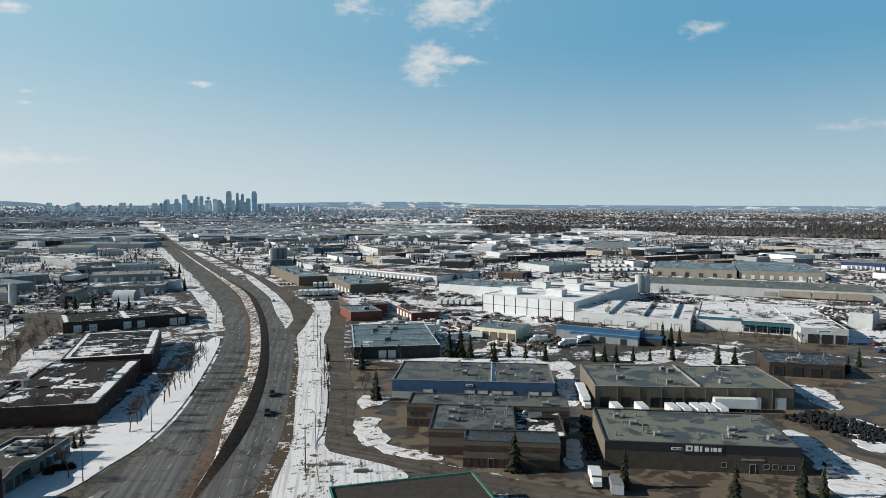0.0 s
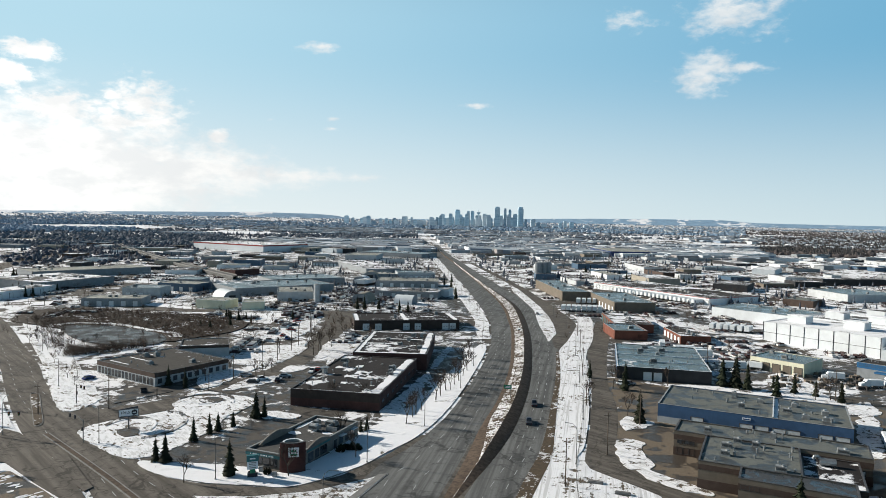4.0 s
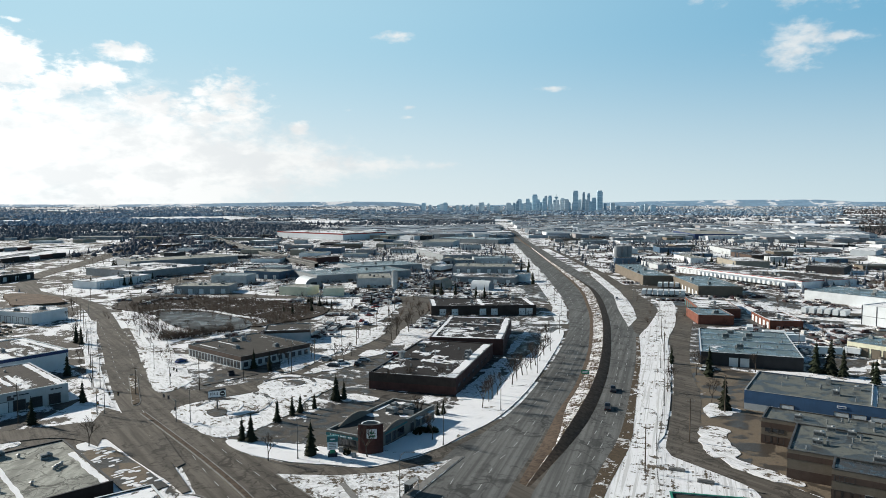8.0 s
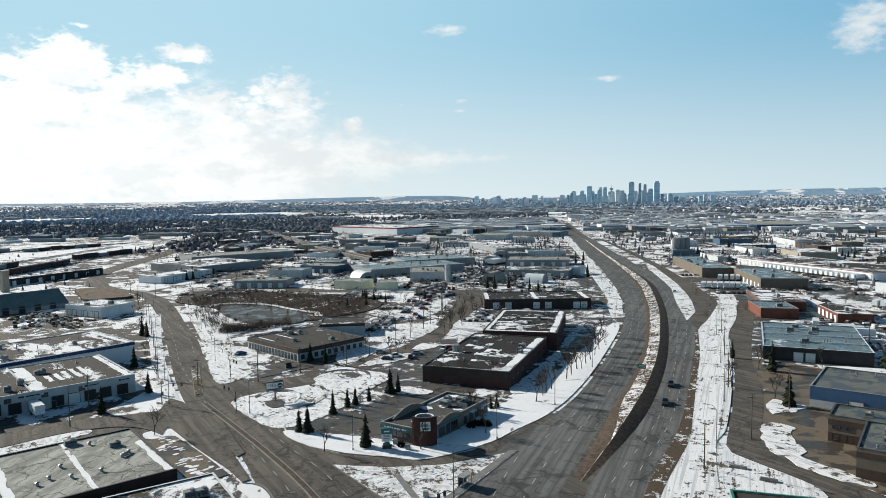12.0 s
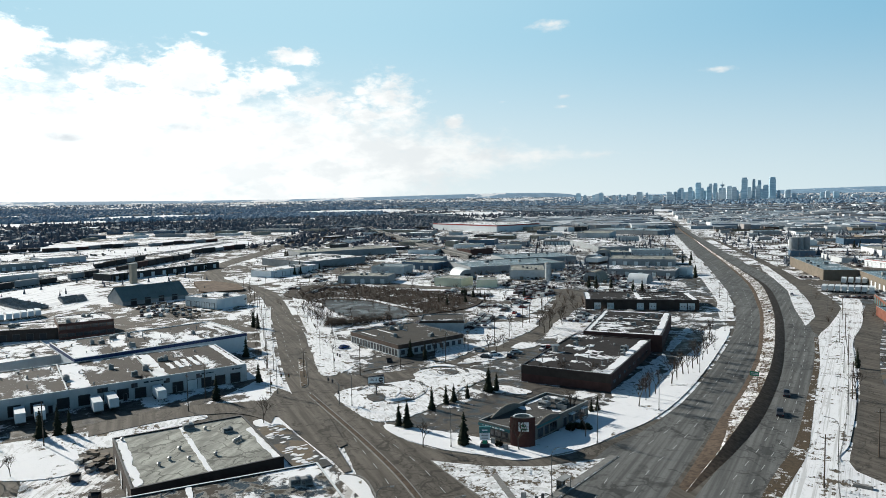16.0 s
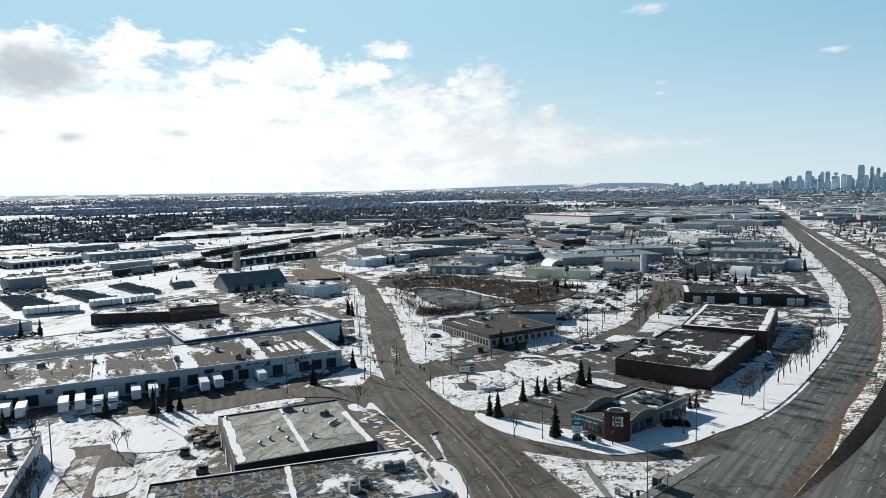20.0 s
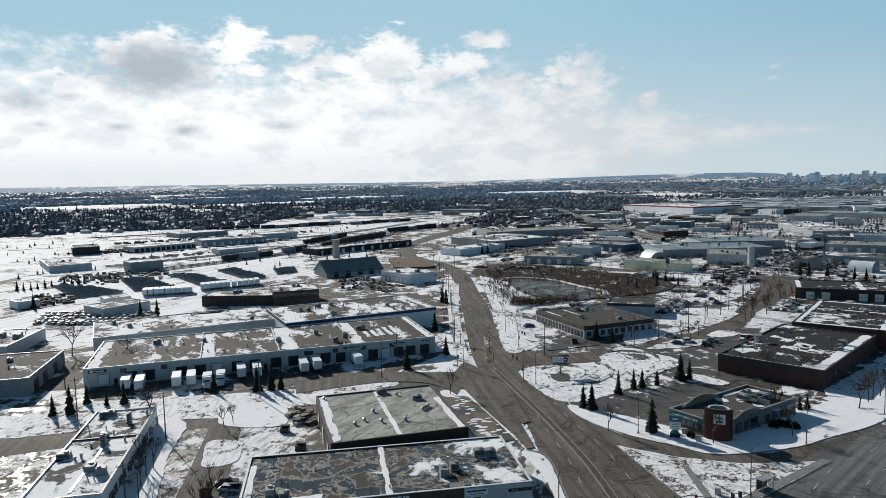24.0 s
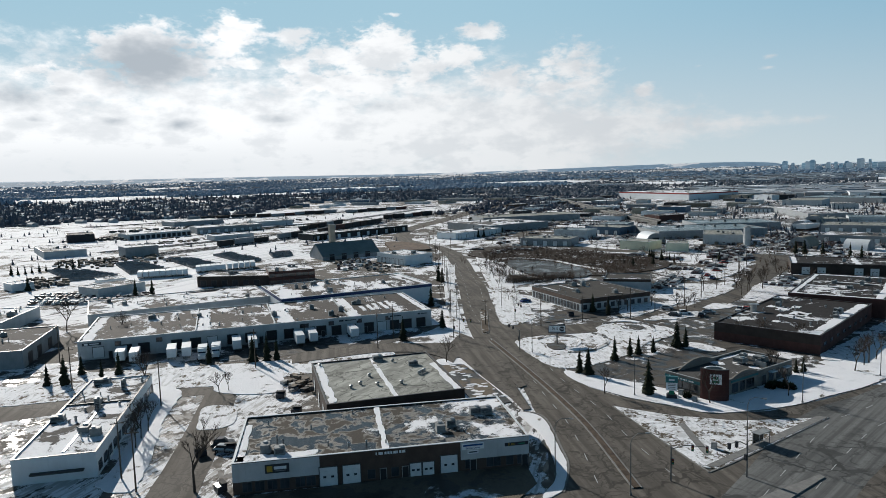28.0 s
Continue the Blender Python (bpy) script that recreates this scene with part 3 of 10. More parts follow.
def solo(name, bm, material, label, category, group="", kind="", smooth=False):
    ob = part(name, bm, material, None, "", smooth)
    return tagged(ob, label, category, group, kind)


def box(bm, x0, x1, y0, y1, z0, z1, top=True, bottom=True):
    v = [bm.verts.new((x, y, z)) for z in (z0, z1) for x, y in ((x0, y0), (x1, y0), (x1, y1), (x0, y1))]
    faces = [(0, 1, 5, 4), (1, 2, 6, 5), (2, 3, 7, 6), (3, 0, 4, 7)]
    if top:
        faces.append((4, 5, 6, 7))
    if bottom:
        faces.append((3, 2, 1, 0))
    for f in faces:
        bm.faces.new([v[i] for i in f])
    return bm


def boxes(*rows):
    bm = bmesh.new()
    for r in rows:
        box(bm, *r)
    return bm


def tube(bm, a, b, r0, r1, n=6, cap=True):
    a, b = Vector(a), Vector(b)
    q = (b - a).to_track_quat("Z", "Y")
    rings = []
    for p, r in ((a, r0), (b, r1)):
        rings.append([bm.verts.new(p + q @ Vector((r * math.cos(2 * math.pi * i / n), r * math.sin(2 * math.pi * i / n), 0))) for i in range(n)])
    for i in range(n):
        bm.faces.new((rings[0][i], rings[0][(i + 1) % n], rings[1][(i + 1) % n], rings[1][i]))
    if cap:
        bm.faces.new(rings[1])
        bm.faces.new(rings[0][::-1])
    return bm


def prism(bm, pts, z0, z1):
    lo = [bm.verts.new((x, y, z0)) for x, y in pts]
    hi = [bm.verts.new((x, y, z1)) for x, y in pts]
    n = len(pts)
    for i in range(n):
        bm.faces.new((lo[i], lo[(i + 1) % n], hi[(i + 1) % n], hi[i]))
    bm.faces.new(hi)
    bm.faces.new(lo[::-1])
    return bm


def spline(pts, per=6, closed=False):
    """Catmull-Rom curve through the points."""
    n = len(pts)
    out = []
    for i in range(n if closed else n - 1):
        p = [Vector(pts[(i + k) % n] if closed else pts[min(max(i + k, 0), n - 1)]) for k in (-1, 0, 1, 2)]
        for s in range(per):
            t = s / per
            out.append(0.5 * ((2 * p[1]) + (p[2] - p[0]) * t + (2 * p[0] - 5 * p[1] + 4 * p[2] - p[3]) * t * t + (3 * p[1] - p[0] - 3 * p[2] + p[3]) * t ** 3))
    if not closed:
        out.append(Vector(pts[-1]))
    return out


def along(pts, n):
    """n points at even steps along a polyline."""
    d = [0.0]
    for a, b in zip(pts, pts[1:]):
        d.append(d[-1] + (b - a).length)
    out, k = [], 0
    for i in range(n):
        s = d[-1] * i / (n - 1)
        while k < len(pts) - 2 and d[k + 1] < s:
            k += 1
        f = (s - d[k]) / max(1e-6, d[k + 1] - d[k])
        out.append(pts[k].lerp(pts[k + 1], min(1.0, f)))
    return out


LAYER = [0]


def layer():
    """A hair of height of its own for each flat sheet."""
    LAYER[0] += 1
    return 0.0016 * LAYER[0]


def ribbon_lines(left, right, n=90):
    return along(spline(left), n), along(spline(right), n)


def ribbon(name, left, right, z, material, label, category, n=90, thick=0.3, kind="structure", crown=0.0):
    """A road-like band between two edge lines, with sides that reach into the ground."""
    a, b = ribbon_lines(left, right, n)
    z += layer()
    bm = bmesh.new()
    rows = []
    for p, q in zip(a, b):
        m = (p + q) / 2
        rows.append([bm.verts.new((*c, h)) for c, h in ((p, z - thick), (p, z), (m, z + crown), (q, z), (q, z - thick))])
    for r, s in zip(rows, rows[1:]):
        for i in range(4):
            bm.faces.new((r[i], r[i + 1], s[i + 1], s[i]))
    bmesh.ops.recalc_face_normals(bm, faces=bm.faces)
    return solo(name, bm, material, label, category, kind=kind)


def patch(name, pts, z, material, label, category, closed_curve=True, thick=0.25, rough_edge=0.0, per=6, kind="structure", heave=0.0):
    """A flat area with an outline; rough_edge frays it as melting snow does."""
    z += layer()
    line = spline(pts, per, True) if closed_curve else [Vector(p) for p in pts]
    if rough_edge:
        fine = []
        n, broad = len(line), max(1.0, rough_edge * 1.2)
        for i in range(n):
            p, q = line[i], line[(i + 1) % n]
            k = max(1, int((q - p).length / (0.9 * broad)))
            fine += [p.lerp(q, j / k) for j in range(k)]
        line = [p + Vector((noise.noise((p.x * 0.55 / broad, p.y * 0.55 / broad, 3.1)), noise.noise((p.x * 0.55 / broad, p.y * 0.55 / broad, 8.7)))) * rough_edge for p in fine]
    if sum(a.x * b.y - b.x * a.y for a, b in zip(line, line[1:] + line[:1])) < 0:
        line = line[::-1]
    bm = bmesh.new()
    hi = [bm.verts.new((p.x, p.y, z)) for p in line]
    lo = [bm.verts.new((p.x, p.y, z - thick)) for p in line]
    n = len(line)
    for i in range(n):
        bm.faces.new((lo[i], lo[(i + 1) % n], hi[(i + 1) % n], hi[i]))
    for tri in tessellate_polygon([[Vector((v.co.x, v.co.y, 0.0)) for v in hi]]):
        a, b, c = (hi[i] for i in tri)
        flip = (b.co - a.co).cross(c.co - a.co).z < 0
        try:
            bm.faces.new((a, c, b) if flip else (a, b, c))
        except ValueError:
            pass
    return solo(name, bm, material, label, category, kind=kind)


def strip_boxes(bm, line, width, z0, z1):
    """A kerb or wall that follows a line."""
    n = len(line)
    for i in range(n - 1):
        p, q = line[i], line[i + 1]
        d = (q - p).normalized()
        s = Vector((-d.y, d.x)) * width / 2
        prism(bm, [(p - s)[:], (q - s)[:], (q + s)[:], (p + s)[:]][::1], z0, z1)


def kerb(pts, width=0.35, top=0.17, closed=False, label="worn grey concrete kerb along the roadway"):
    bm = bmesh.new()
    line = spline(pts, 5, closed)
    if closed:
        line.append(line[0])
    strip_boxes(bm, line, width, -0.1, top)
    bmesh.ops.recalc_face_normals(bm, faces=bm.faces)
    return solo("kerb", bm, M["kerb"], label, "kerb", kind="structure")


def dashes(name, left, right, frac, z, dash=3.0, gap=6.0, width=0.16, n=300, start=0, stop=None):
    """Lane line at a share of the way from the left to the right edge; gap 0: an unbroken line."""
    a, b = ribbon_lines(left, right, n)
    mid = [p.lerp(q, frac) for p, q in zip(a, b)][start:stop]
    bm = bmesh.new()
    run = 0.0
    for p, q in zip(mid, mid[1:]):
        L = (q - p).length
        d = (q - p) / max(L, 1e-6)
        s = Vector((-d.y, d.x)) * width / 2
        x = 0.0
        while x < L:
            phase = run % (dash + gap)
            if phase < dash or gap == 0:
                e = min(L, x + (dash - phase if gap else L))
                u, w = p + d * x, p + d * e
                prism(bm, [(u - s)[:], (w - s)[:], (w + s)[:], (u + s)[:]], z - 0.01, z + 0.004)
                run += e - x
                x = e
            else:
                e = min(L, x + dash + gap - phase)
                run += e - x
                x = e + 1e-6
    return tagged(solo(name, bm, M["marking"], "worn white lane line painted on the asphalt", "lane line"), kind="stuff")


# --- buildings ---
SHARED = {}
PARAPET = 0.2


def frame_of(A, B):
    A, B = Vector(A), Vector(B)
    d = B - A
    return d.length, Matrix.LocRotScale((A.x, A.y, 0), Euler((0, 0, math.atan2(d.y, d.x))), None)




def shared_box(key, x, y, z):
    """A box mesh centred in x and y, standing on z 0, shared by alike pieces."""
    k = (key, round(x, 2), round(y, 2), round(z, 2))
    if k not in SHARED:
        SHARED[k] = mesh_of(boxes((-x / 2, x / 2, -y / 2, y / 2, 0, z)), key)
    return SHARED[k]


def place(ob, x, y, z, turn=0.0):
    ob.matrix_basis = Matrix.LocRotScale((x, y, z), Euler((0, 0, radians(turn))), None)
    return ob


def building(name, A, B, depth, h, wall, roof, label, category="building", cap="cap", parapet=PARAPET, bands=(), group=""):
    """A flat-roofed building whose front runs from A to B: wall shell with parapet, cap flashing and a sunken roof deck."""
    L, m = frame_of(A, B)
    ob = thing(name, m, label, category, group)
    w = 0.3
    bm = bmesh.new()
    box(bm, 0, L, 0, w, -0.3, h)
    box(bm, 0, L, depth - w, depth, -0.3, h)
    box(bm, 0, w, w, depth - w, -0.3, h)
    box(bm, L - w, L, w, depth - w, -0.3, h)
    part("wall", bm, M[wall], ob)
    part("roof", boxes((w, L - w, w, depth - w, h - parapet - 0.3, h - parapet)), M[roof], ob)
    o, t = 0.06, 0.09
    bm = bmesh.new()
    box(bm, -o, L + o, -o, w + o, h + 0.003, h + t)
    box(bm, -o, L + o, depth - w - o, depth + o, h + 0.003, h + t)
    box(bm, -o, w + o, w + o, depth - w - o, h + 0.003, h + t)
    box(bm, L - w - o, L + o, w + o, depth - w - o, h + 0.003, h + t)
    part("parapet_cap", bm, M[cap], ob)
    for z0, z1, mat in bands:
        e = 0.05
        bm = boxes((-e, L + e, -e, 0, z0, z1), (-e, L + e, depth, depth + e, z0, z1), (-e, 0, 0, depth, z0, z1), (L, L + e, 0, depth, z0, z1))
        part("wall_band", bm, M[mat], ob)
    ob["size"] = (L, depth, h)
    return ob


def side(ob, which, s, z, out=0.0):
    """Pose on a wall of a building: s metres along it (front from A; right from the front; back from the right; left from the back)."""
    L, D, h = ob["size"]
    if which == "front":
        return (s, -out, z, 0)
    if which == "right":
        return (L + out, s, z, 90)
    if which == "back":
        return (L - s, D + out, z, 180)
    return (-out, D - s, z, 270)


def dock_door(ob, which, s, w=3.2, h=3.6, z=0.0, mat="door_white", panes=False):
    """Sectional overhead door with frame, panel joints and small panes."""
    key = ("dock_door", round(w, 1), round(h, 1), mat, panes)
    if key not in SHARED:
        frame_bm = boxes((-w / 2 - 0.15, -w / 2, -0.12, 0.05, 0, h + 0.15), (w / 2, w / 2 + 0.15, -0.12, 0.05, 0, h + 0.15), (-w / 2, w / 2, -0.12, 0.05, h, h + 0.15))
        leaf = bmesh.new()
        n = max(3, int(h / 0.6))
        line = [(0.02, 0.0)]
        for i in range(n):
            line += [(-0.07, i * h / n + 0.015), (-0.07, (i + 1) * h / n - 0.015), (-0.045, (i + 1) * h / n)]
        line += [(0.02, h)]
        ends = [[leaf.verts.new((xx, yy, zz)) for yy, zz in line] for xx in (-w / 2, w / 2)]
        for i in range(len(line)):
            j = (i + 1) % len(line)
            leaf.faces.new((ends[0][i], ends[1][i], ends[1][j], ends[0][j]))
        leaf.faces.new(ends[0][::-1])
        leaf.faces.new(ends[1])
        bmesh.ops.recalc_face_normals(leaf, faces=leaf.faces)
        SHARED[key] = (mesh_of(frame_bm, "door_frame"), mesh_of(leaf, "door_leaf"))
    fr, leaf = SHARED[key]
    x, y, zz, turn = side(ob, which, s, z, 0.03)
    d = part("overhead_door", leaf, M[mat], ob)
    place(d, x, y, zz, turn)
    part("door_frame", fr, M["cap_dark"], d)
    if panes:
        for px_ in (-w * 0.22, w * 0.22):
            p = part("door_pane", shared_box("door_pane", 0.5, 0.05, 0.35), M["glass"], d)
            place(p, px_, -0.085, h * 0.45)
    return d


def window(ob, which, s, w=1.5, h=1.2, z=1.0, mat="glass", frame_mat="cap_dark"):
    key = ("window", round(w, 1), round(h, 1))
    if key not in SHARED:
        t = 0.08
        bm = boxes((-w / 2 - t, -w / 2, -0.06, 0.05, -t, h + t), (w / 2, w / 2 + t, -0.06, 0.05, -t, h + t), (-w / 2, w / 2, -0.06, 0.05, h, h + t), (-w / 2, w / 2, -0.09, 0.05, -t, 0))
        k = int(w / 1.3)
        for i in range(1, k + 1):
            xx = -w / 2 + w * i / (k + 1)
            box(bm, xx - 0.03, xx + 0.03, -0.05, 0.05, 0, h)
        SHARED[key] = (mesh_of(bm, "window_frame"), mesh_of(boxes((-w / 2, w / 2, -0.02, 0.02, 0, h)), "pane"))
    fr, pane = SHARED[key]
    x, y, zz, turn = side(ob, which, s, z, 0.02)
    d = part("window", pane, M[mat], ob)
    place(d, x, y, zz, turn)
    part("window_frame", fr, M[frame_mat], d)
    return d


def entry(ob, which, s, w=1.0, h=2.1, mat="door_dark"):
    x, y, zz, turn = side(ob, which, s, 0.0, 0.03)
    key = ("entry", round(w, 1))
    if key not in SHARED:
        SHARED[key] = (mesh_of(boxes((-w / 2, w / 2, -0.06, 0.03, 0, h)), "door"), mesh_of(boxes((-w / 2 - 0.1, -w / 2, -0.1, 0.03, 0, h + 0.1), (w / 2, w / 2 + 0.1, -0.1, 0.03, 0, h + 0.1), (-w / 2, w / 2, -0.1, 0.03, h, h + 0.1)), "door_frame"))
    d = part("door", SHARED[key][0], M[mat], ob)
    place(d, x, y, zz, turn)
    part("door_frame", SHARED[key][1], M["cap"], d)
    return d


def hvac(ob, x, y, sx=2.2, sy=1.6, sz=1.3, turn=0.0):
    """Rooftop air unit on a kerb with a fan hood and a grille."""
    L, D, h = ob["size"]
    key = ("air_unit", round(sx, 1), round(sy, 1), round(sz, 1))
    if key not in SHARED:
        bm = boxes((-sx / 2 - 0.08, sx / 2 + 0.08, -sy / 2 - 0.08, sy / 2 + 0.08, 0, 0.25), (-sx / 2, sx / 2, -sy / 2, sy / 2, 0.25, sz))
        gr = bmesh.new()
        for i in range(5):
            zz = 0.4 + i * (sz - 0.6) / 5
            box(gr, -sx / 2 + 0.15, sx / 2 - 0.15, -sy / 2 - 0.04, -sy / 2 + 0.01, zz, zz + (sz - 0.6) / 9)
        hood = tube(bmesh.new(), (0.2 * sx, 0, sz), (0.2 * sx, 0, sz + 0.28), sy * 0.3, sy * 0.26, 10)
        SHARED[key] = (mesh_of(bm, "air_unit"), mesh_of(gr, "grille"), mesh_of(hood, "fan_hood"))
    a, g, f = SHARED[key]
    u = part("air_unit", a, M["unit"], ob)
    place(u, x, y, h - PARAPET, turn)
    part("grille", g, M["unit_dark"], u)
    part("fan_hood", f, M["metal"], u)
    return u


def vent(ob, x, y, r=0.18, tall=0.9):
    L, D, h = ob["size"]
    key = ("roof_vent", round(r, 2), round(tall, 1))
    if key not in SHARED:
        bm = tube(bmesh.new(), (0, 0, 0), (0, 0, tall), r, r, 8)
        tube(bm, (0, 0, tall + 0.06), (0, 0, tall + 0.22), r * 1.7, r * 0.5, 8)
        tube(bm, (0, 0, tall - 0.02), (0, 0, tall + 0.07), r * 0.5, r * 0.5, 6)
        SHARED[key] = mesh_of(bm, "roof_vent")
    u = part("roof_vent", SHARED[key], M["metal"], ob)
    return place(u, x, y, h - PARAPET - 0.01)


def snow_bar(ob, x0, x1, y0, y1, seed=0, tall=0.16):
    """A drift of snow left on a roof deck, with a ragged outline."""
    L, D, h = ob["size"]
    r = random.Random(seed * 31 + int(x0 * 10))
    cx, cy, ax, ay = (x0 + x1) / 2, (y0 + y1) / 2, (x1 - x0) / 2, (y1 - y0) / 2
    n = 110
    pts = []
    for i in range(n):
        t = 2 * math.pi * i / n
        c, s = math.cos(t), math.sin(t)
        k = 1 / max(abs(c), abs(s)) ** 0.92
        x, y = cx + ax * c * k, cy + ay * s * k
        wob = 0.55 * noise.noise((x * 0.35 + seed, y * 0.35, seed * 1.7)) + 0.4 * noise.noise((x * 1.1, y * 1.1 + seed, seed * 0.7)) + 0.15
        pull = min(0.97, max(0.0, wob)) * min(ax, ay)
        dx, dy = cx - x, cy - y
        pts.append((x + math.copysign(min(abs(dx), pull if abs(c) * k > 0.93 else 0.0), dx), y + math.copysign(min(abs(dy), pull if abs(s) * k > 0.93 else 0.0), dy)))
    bm = bmesh.new()
    prism(bm, pts, h - PARAPET - 0.05, h - PARAPET + tall)
    return part("snow_drift", bm, M["lawn_snow"], ob, "drift of white snow on the roof")


def clutter(ob, units, vents_n, seed):
    """Air units and vents spread over a roof."""
    L, D, h = ob["size"]
    r = random.Random(seed)
    for i in range(units):
        hvac(ob, r.uniform(0.1, 0.9) * L, r.uniform(0.15, 0.85) * D, r.choice((1.8, 2.4, 1.4)), r.choice((1.3, 1.7)), r.choice((1.1, 1.5)), r.choice((0, 0, 90, 180)))
    for i in range(vents_n):
        vent(ob, r.uniform(0.06, 0.94) * L, r.uniform(0.08, 0.92) * D, r.choice((0.12, 0.18, 0.25)), r.choice((0.6, 0.9)))


def lettering(text, size, material, parent, x, y, z, turn=0.0, name="lettering", label="", depth=0.04):
    cu = bpy.data.curves.new(name, "FONT")
    cu.body, cu.size, cu.extrude, cu.align_x, cu.align_y = text, size, depth, "CENTER", "CENTER"
    tmp = bpy.data.objects.new(name, cu)
    scene.collection.objects.link(tmp)
    me = bpy.data.meshes.new_from_object(tmp.evaluated_get(bpy.context.evaluated_depsgraph_get()))
    bpy.data.objects.remove(tmp)
    me.materials.clear()
    ob = part(name, me, material, parent, label)
    ob.matrix_basis = Matrix.LocRotScale((x, y, z), Euler((radians(90), 0, radians(turn))), None)
    return ob


# --- trees, poles, vehicles ---


def spruce_mesh(seed, tall):
    """Tapered crown of drooping branch sprays, whorl over whorl, with gaps."""
    r = random.Random(seed)
    vs, fs = [], []
    whorls = int(tall * 2.4)
    for i in range(whorls):
        f = i / whorls
        z = tall * (0.07 + 0.92 * f)
        reach = (1 - f) ** 0.8 * tall * 0.25 * r.uniform(0.62, 1.22) + 0.08
        n = max(5, int(12 * (1 - f) + 4))
        off = r.random() * 6
        for k in range(n):
            if r.random() < 0.22:
                continue
            a = off + 2 * math.pi * k / n + r.uniform(-0.2, 0.2)
            q = reach * r.uniform(0.5, 1.25)
            w = max(0.14, q * 0.34) * r.uniform(0.8, 1.2)
            d = Vector((math.cos(a), math.sin(a), 0))
            s = Vector((-d.y, d.x, 0)) * w
            c = Vector((0, 0, z))
            drop = q * r.uniform(0.25, 0.55)
            pts = [c + Vector((0, 0, 0.22 * q + 0.08)), c + d * q * 0.55 + s - Vector((0, 0, drop * 0.45)), c + d * q - Vector((0, 0, drop)), c + d * q * 0.55 - s - Vector((0, 0, drop * 0.45)), c + d * q * 0.5 - Vector((0, 0, drop * 0.9 + 0.12))]
            b = len(vs)
            vs += [p[:] for p in pts]
            fs += [(b, b + 1, b + 2), (b, b + 2, b + 3), (b + 1, b + 4, b + 2), (b + 4, b + 3, b + 2), (b, b + 4, b + 1), (b, b + 3, b + 4)]
    me = bpy.data.meshes.new("crown")
    me.from_pydata(vs, [], fs)
    me.materials.append(M["needles"])
    return me


def trunk_mesh(tall, r0):
    return mesh_of(tube(bmesh.new(), (0, 0, -0.3), (0, 0, tall), r0, r0 * 0.25, 7), "trunk")


def spruce(x, y, tall, group="spruces on the verges"):
    i = rng.randrange(4)
    key = ("spruce", i)
    if key not in SHARED:
        SHARED[key] = (spruce_mesh(40 + i, 10.0), trunk_mesh(8.5, 0.17))
        for me in SHARED[key]:
            if not me.materials:
                me.materials.append(M["bark"])
    ob = thing("spruce_tree", Matrix.LocRotScale((x, y, ground_z(x, y)), Euler((0, 0, rng.uniform(0, 6.3))), (tall / 10 * rng.uniform(0.62, 0.86),) * 2 + (tall / 10,)), "dark green spruce standing in patchy snow", "tree", group)
    part("trunk", SHARED[key][1], None, ob)
    part("crown", SHARED[key][0], None, ob)
    return ob


def bare_mesh(seed, tall, spread, depth=4):
    r = random.Random(seed)
    trunk, twigs = bmesh.new(), bmesh.new()

    def grow(p, d, length, rad, lev):
        bend = Vector((r.uniform(-1, 1), r.uniform(-1, 1), r.uniform(-0.3, 0.6))) * 0.16
        q = p + (d + bend).normalized() * length
        tube(trunk if lev < 2 else twigs, p, q, rad, rad * 0.68, 6 if lev == 0 else (4 if lev < 3 else 3), False)
        if lev >= depth:
            return
        for k in range(3 if lev < depth - 1 else 4):
            a = r.uniform(0, 6.3)
            tilt = Vector((math.cos(a), math.sin(a), r.uniform(0.2, 1.0))) * spread
            start = p.lerp(q, r.uniform(0.55, 1.0)) if k else q
            grow(start, (d + tilt).normalized(), length * r.uniform(0.58, 0.8), rad * 0.62, lev + 1)

    grow(Vector((0, 0, -0.2)), Vector((0, 0, 1)), tall * 0.33, tall * 0.019, 0)
    a, b = mesh_of(trunk, "trunk"), mesh_of(twigs, "crown")
    a.materials.append(M["bark"])
    b.materials.append(M["twig"])
    return a, b


def bare_tree(x, y, tall, group="bare trees on the verges", shrub=False):
    i = rng.randrange(4)
    key = ("bare", i, shrub)
    if key not in SHARED:
        SHARED[key] = bare_mesh(80 + i, 8.0, 0.75 if not shrub else 1.2, 5)
    ob = thing("bare_shrub" if shrub else "bare_tree", Matrix.LocRotScale((x, y, ground_z(x, y)), Euler((0, 0, rng.uniform(0, 6.3))), (tall / 8 * rng.uniform(0.9, 1.2),) * 2 + (tall / 8,)), "leafless brown shrub with tangled twigs" if shrub else "leafless deciduous tree with grey-brown twigs", "shrub" if shrub else "tree", group)
    part("trunk", SHARED[key][0], None, ob)
    part("crown", SHARED[key][1], None, ob)
    return ob


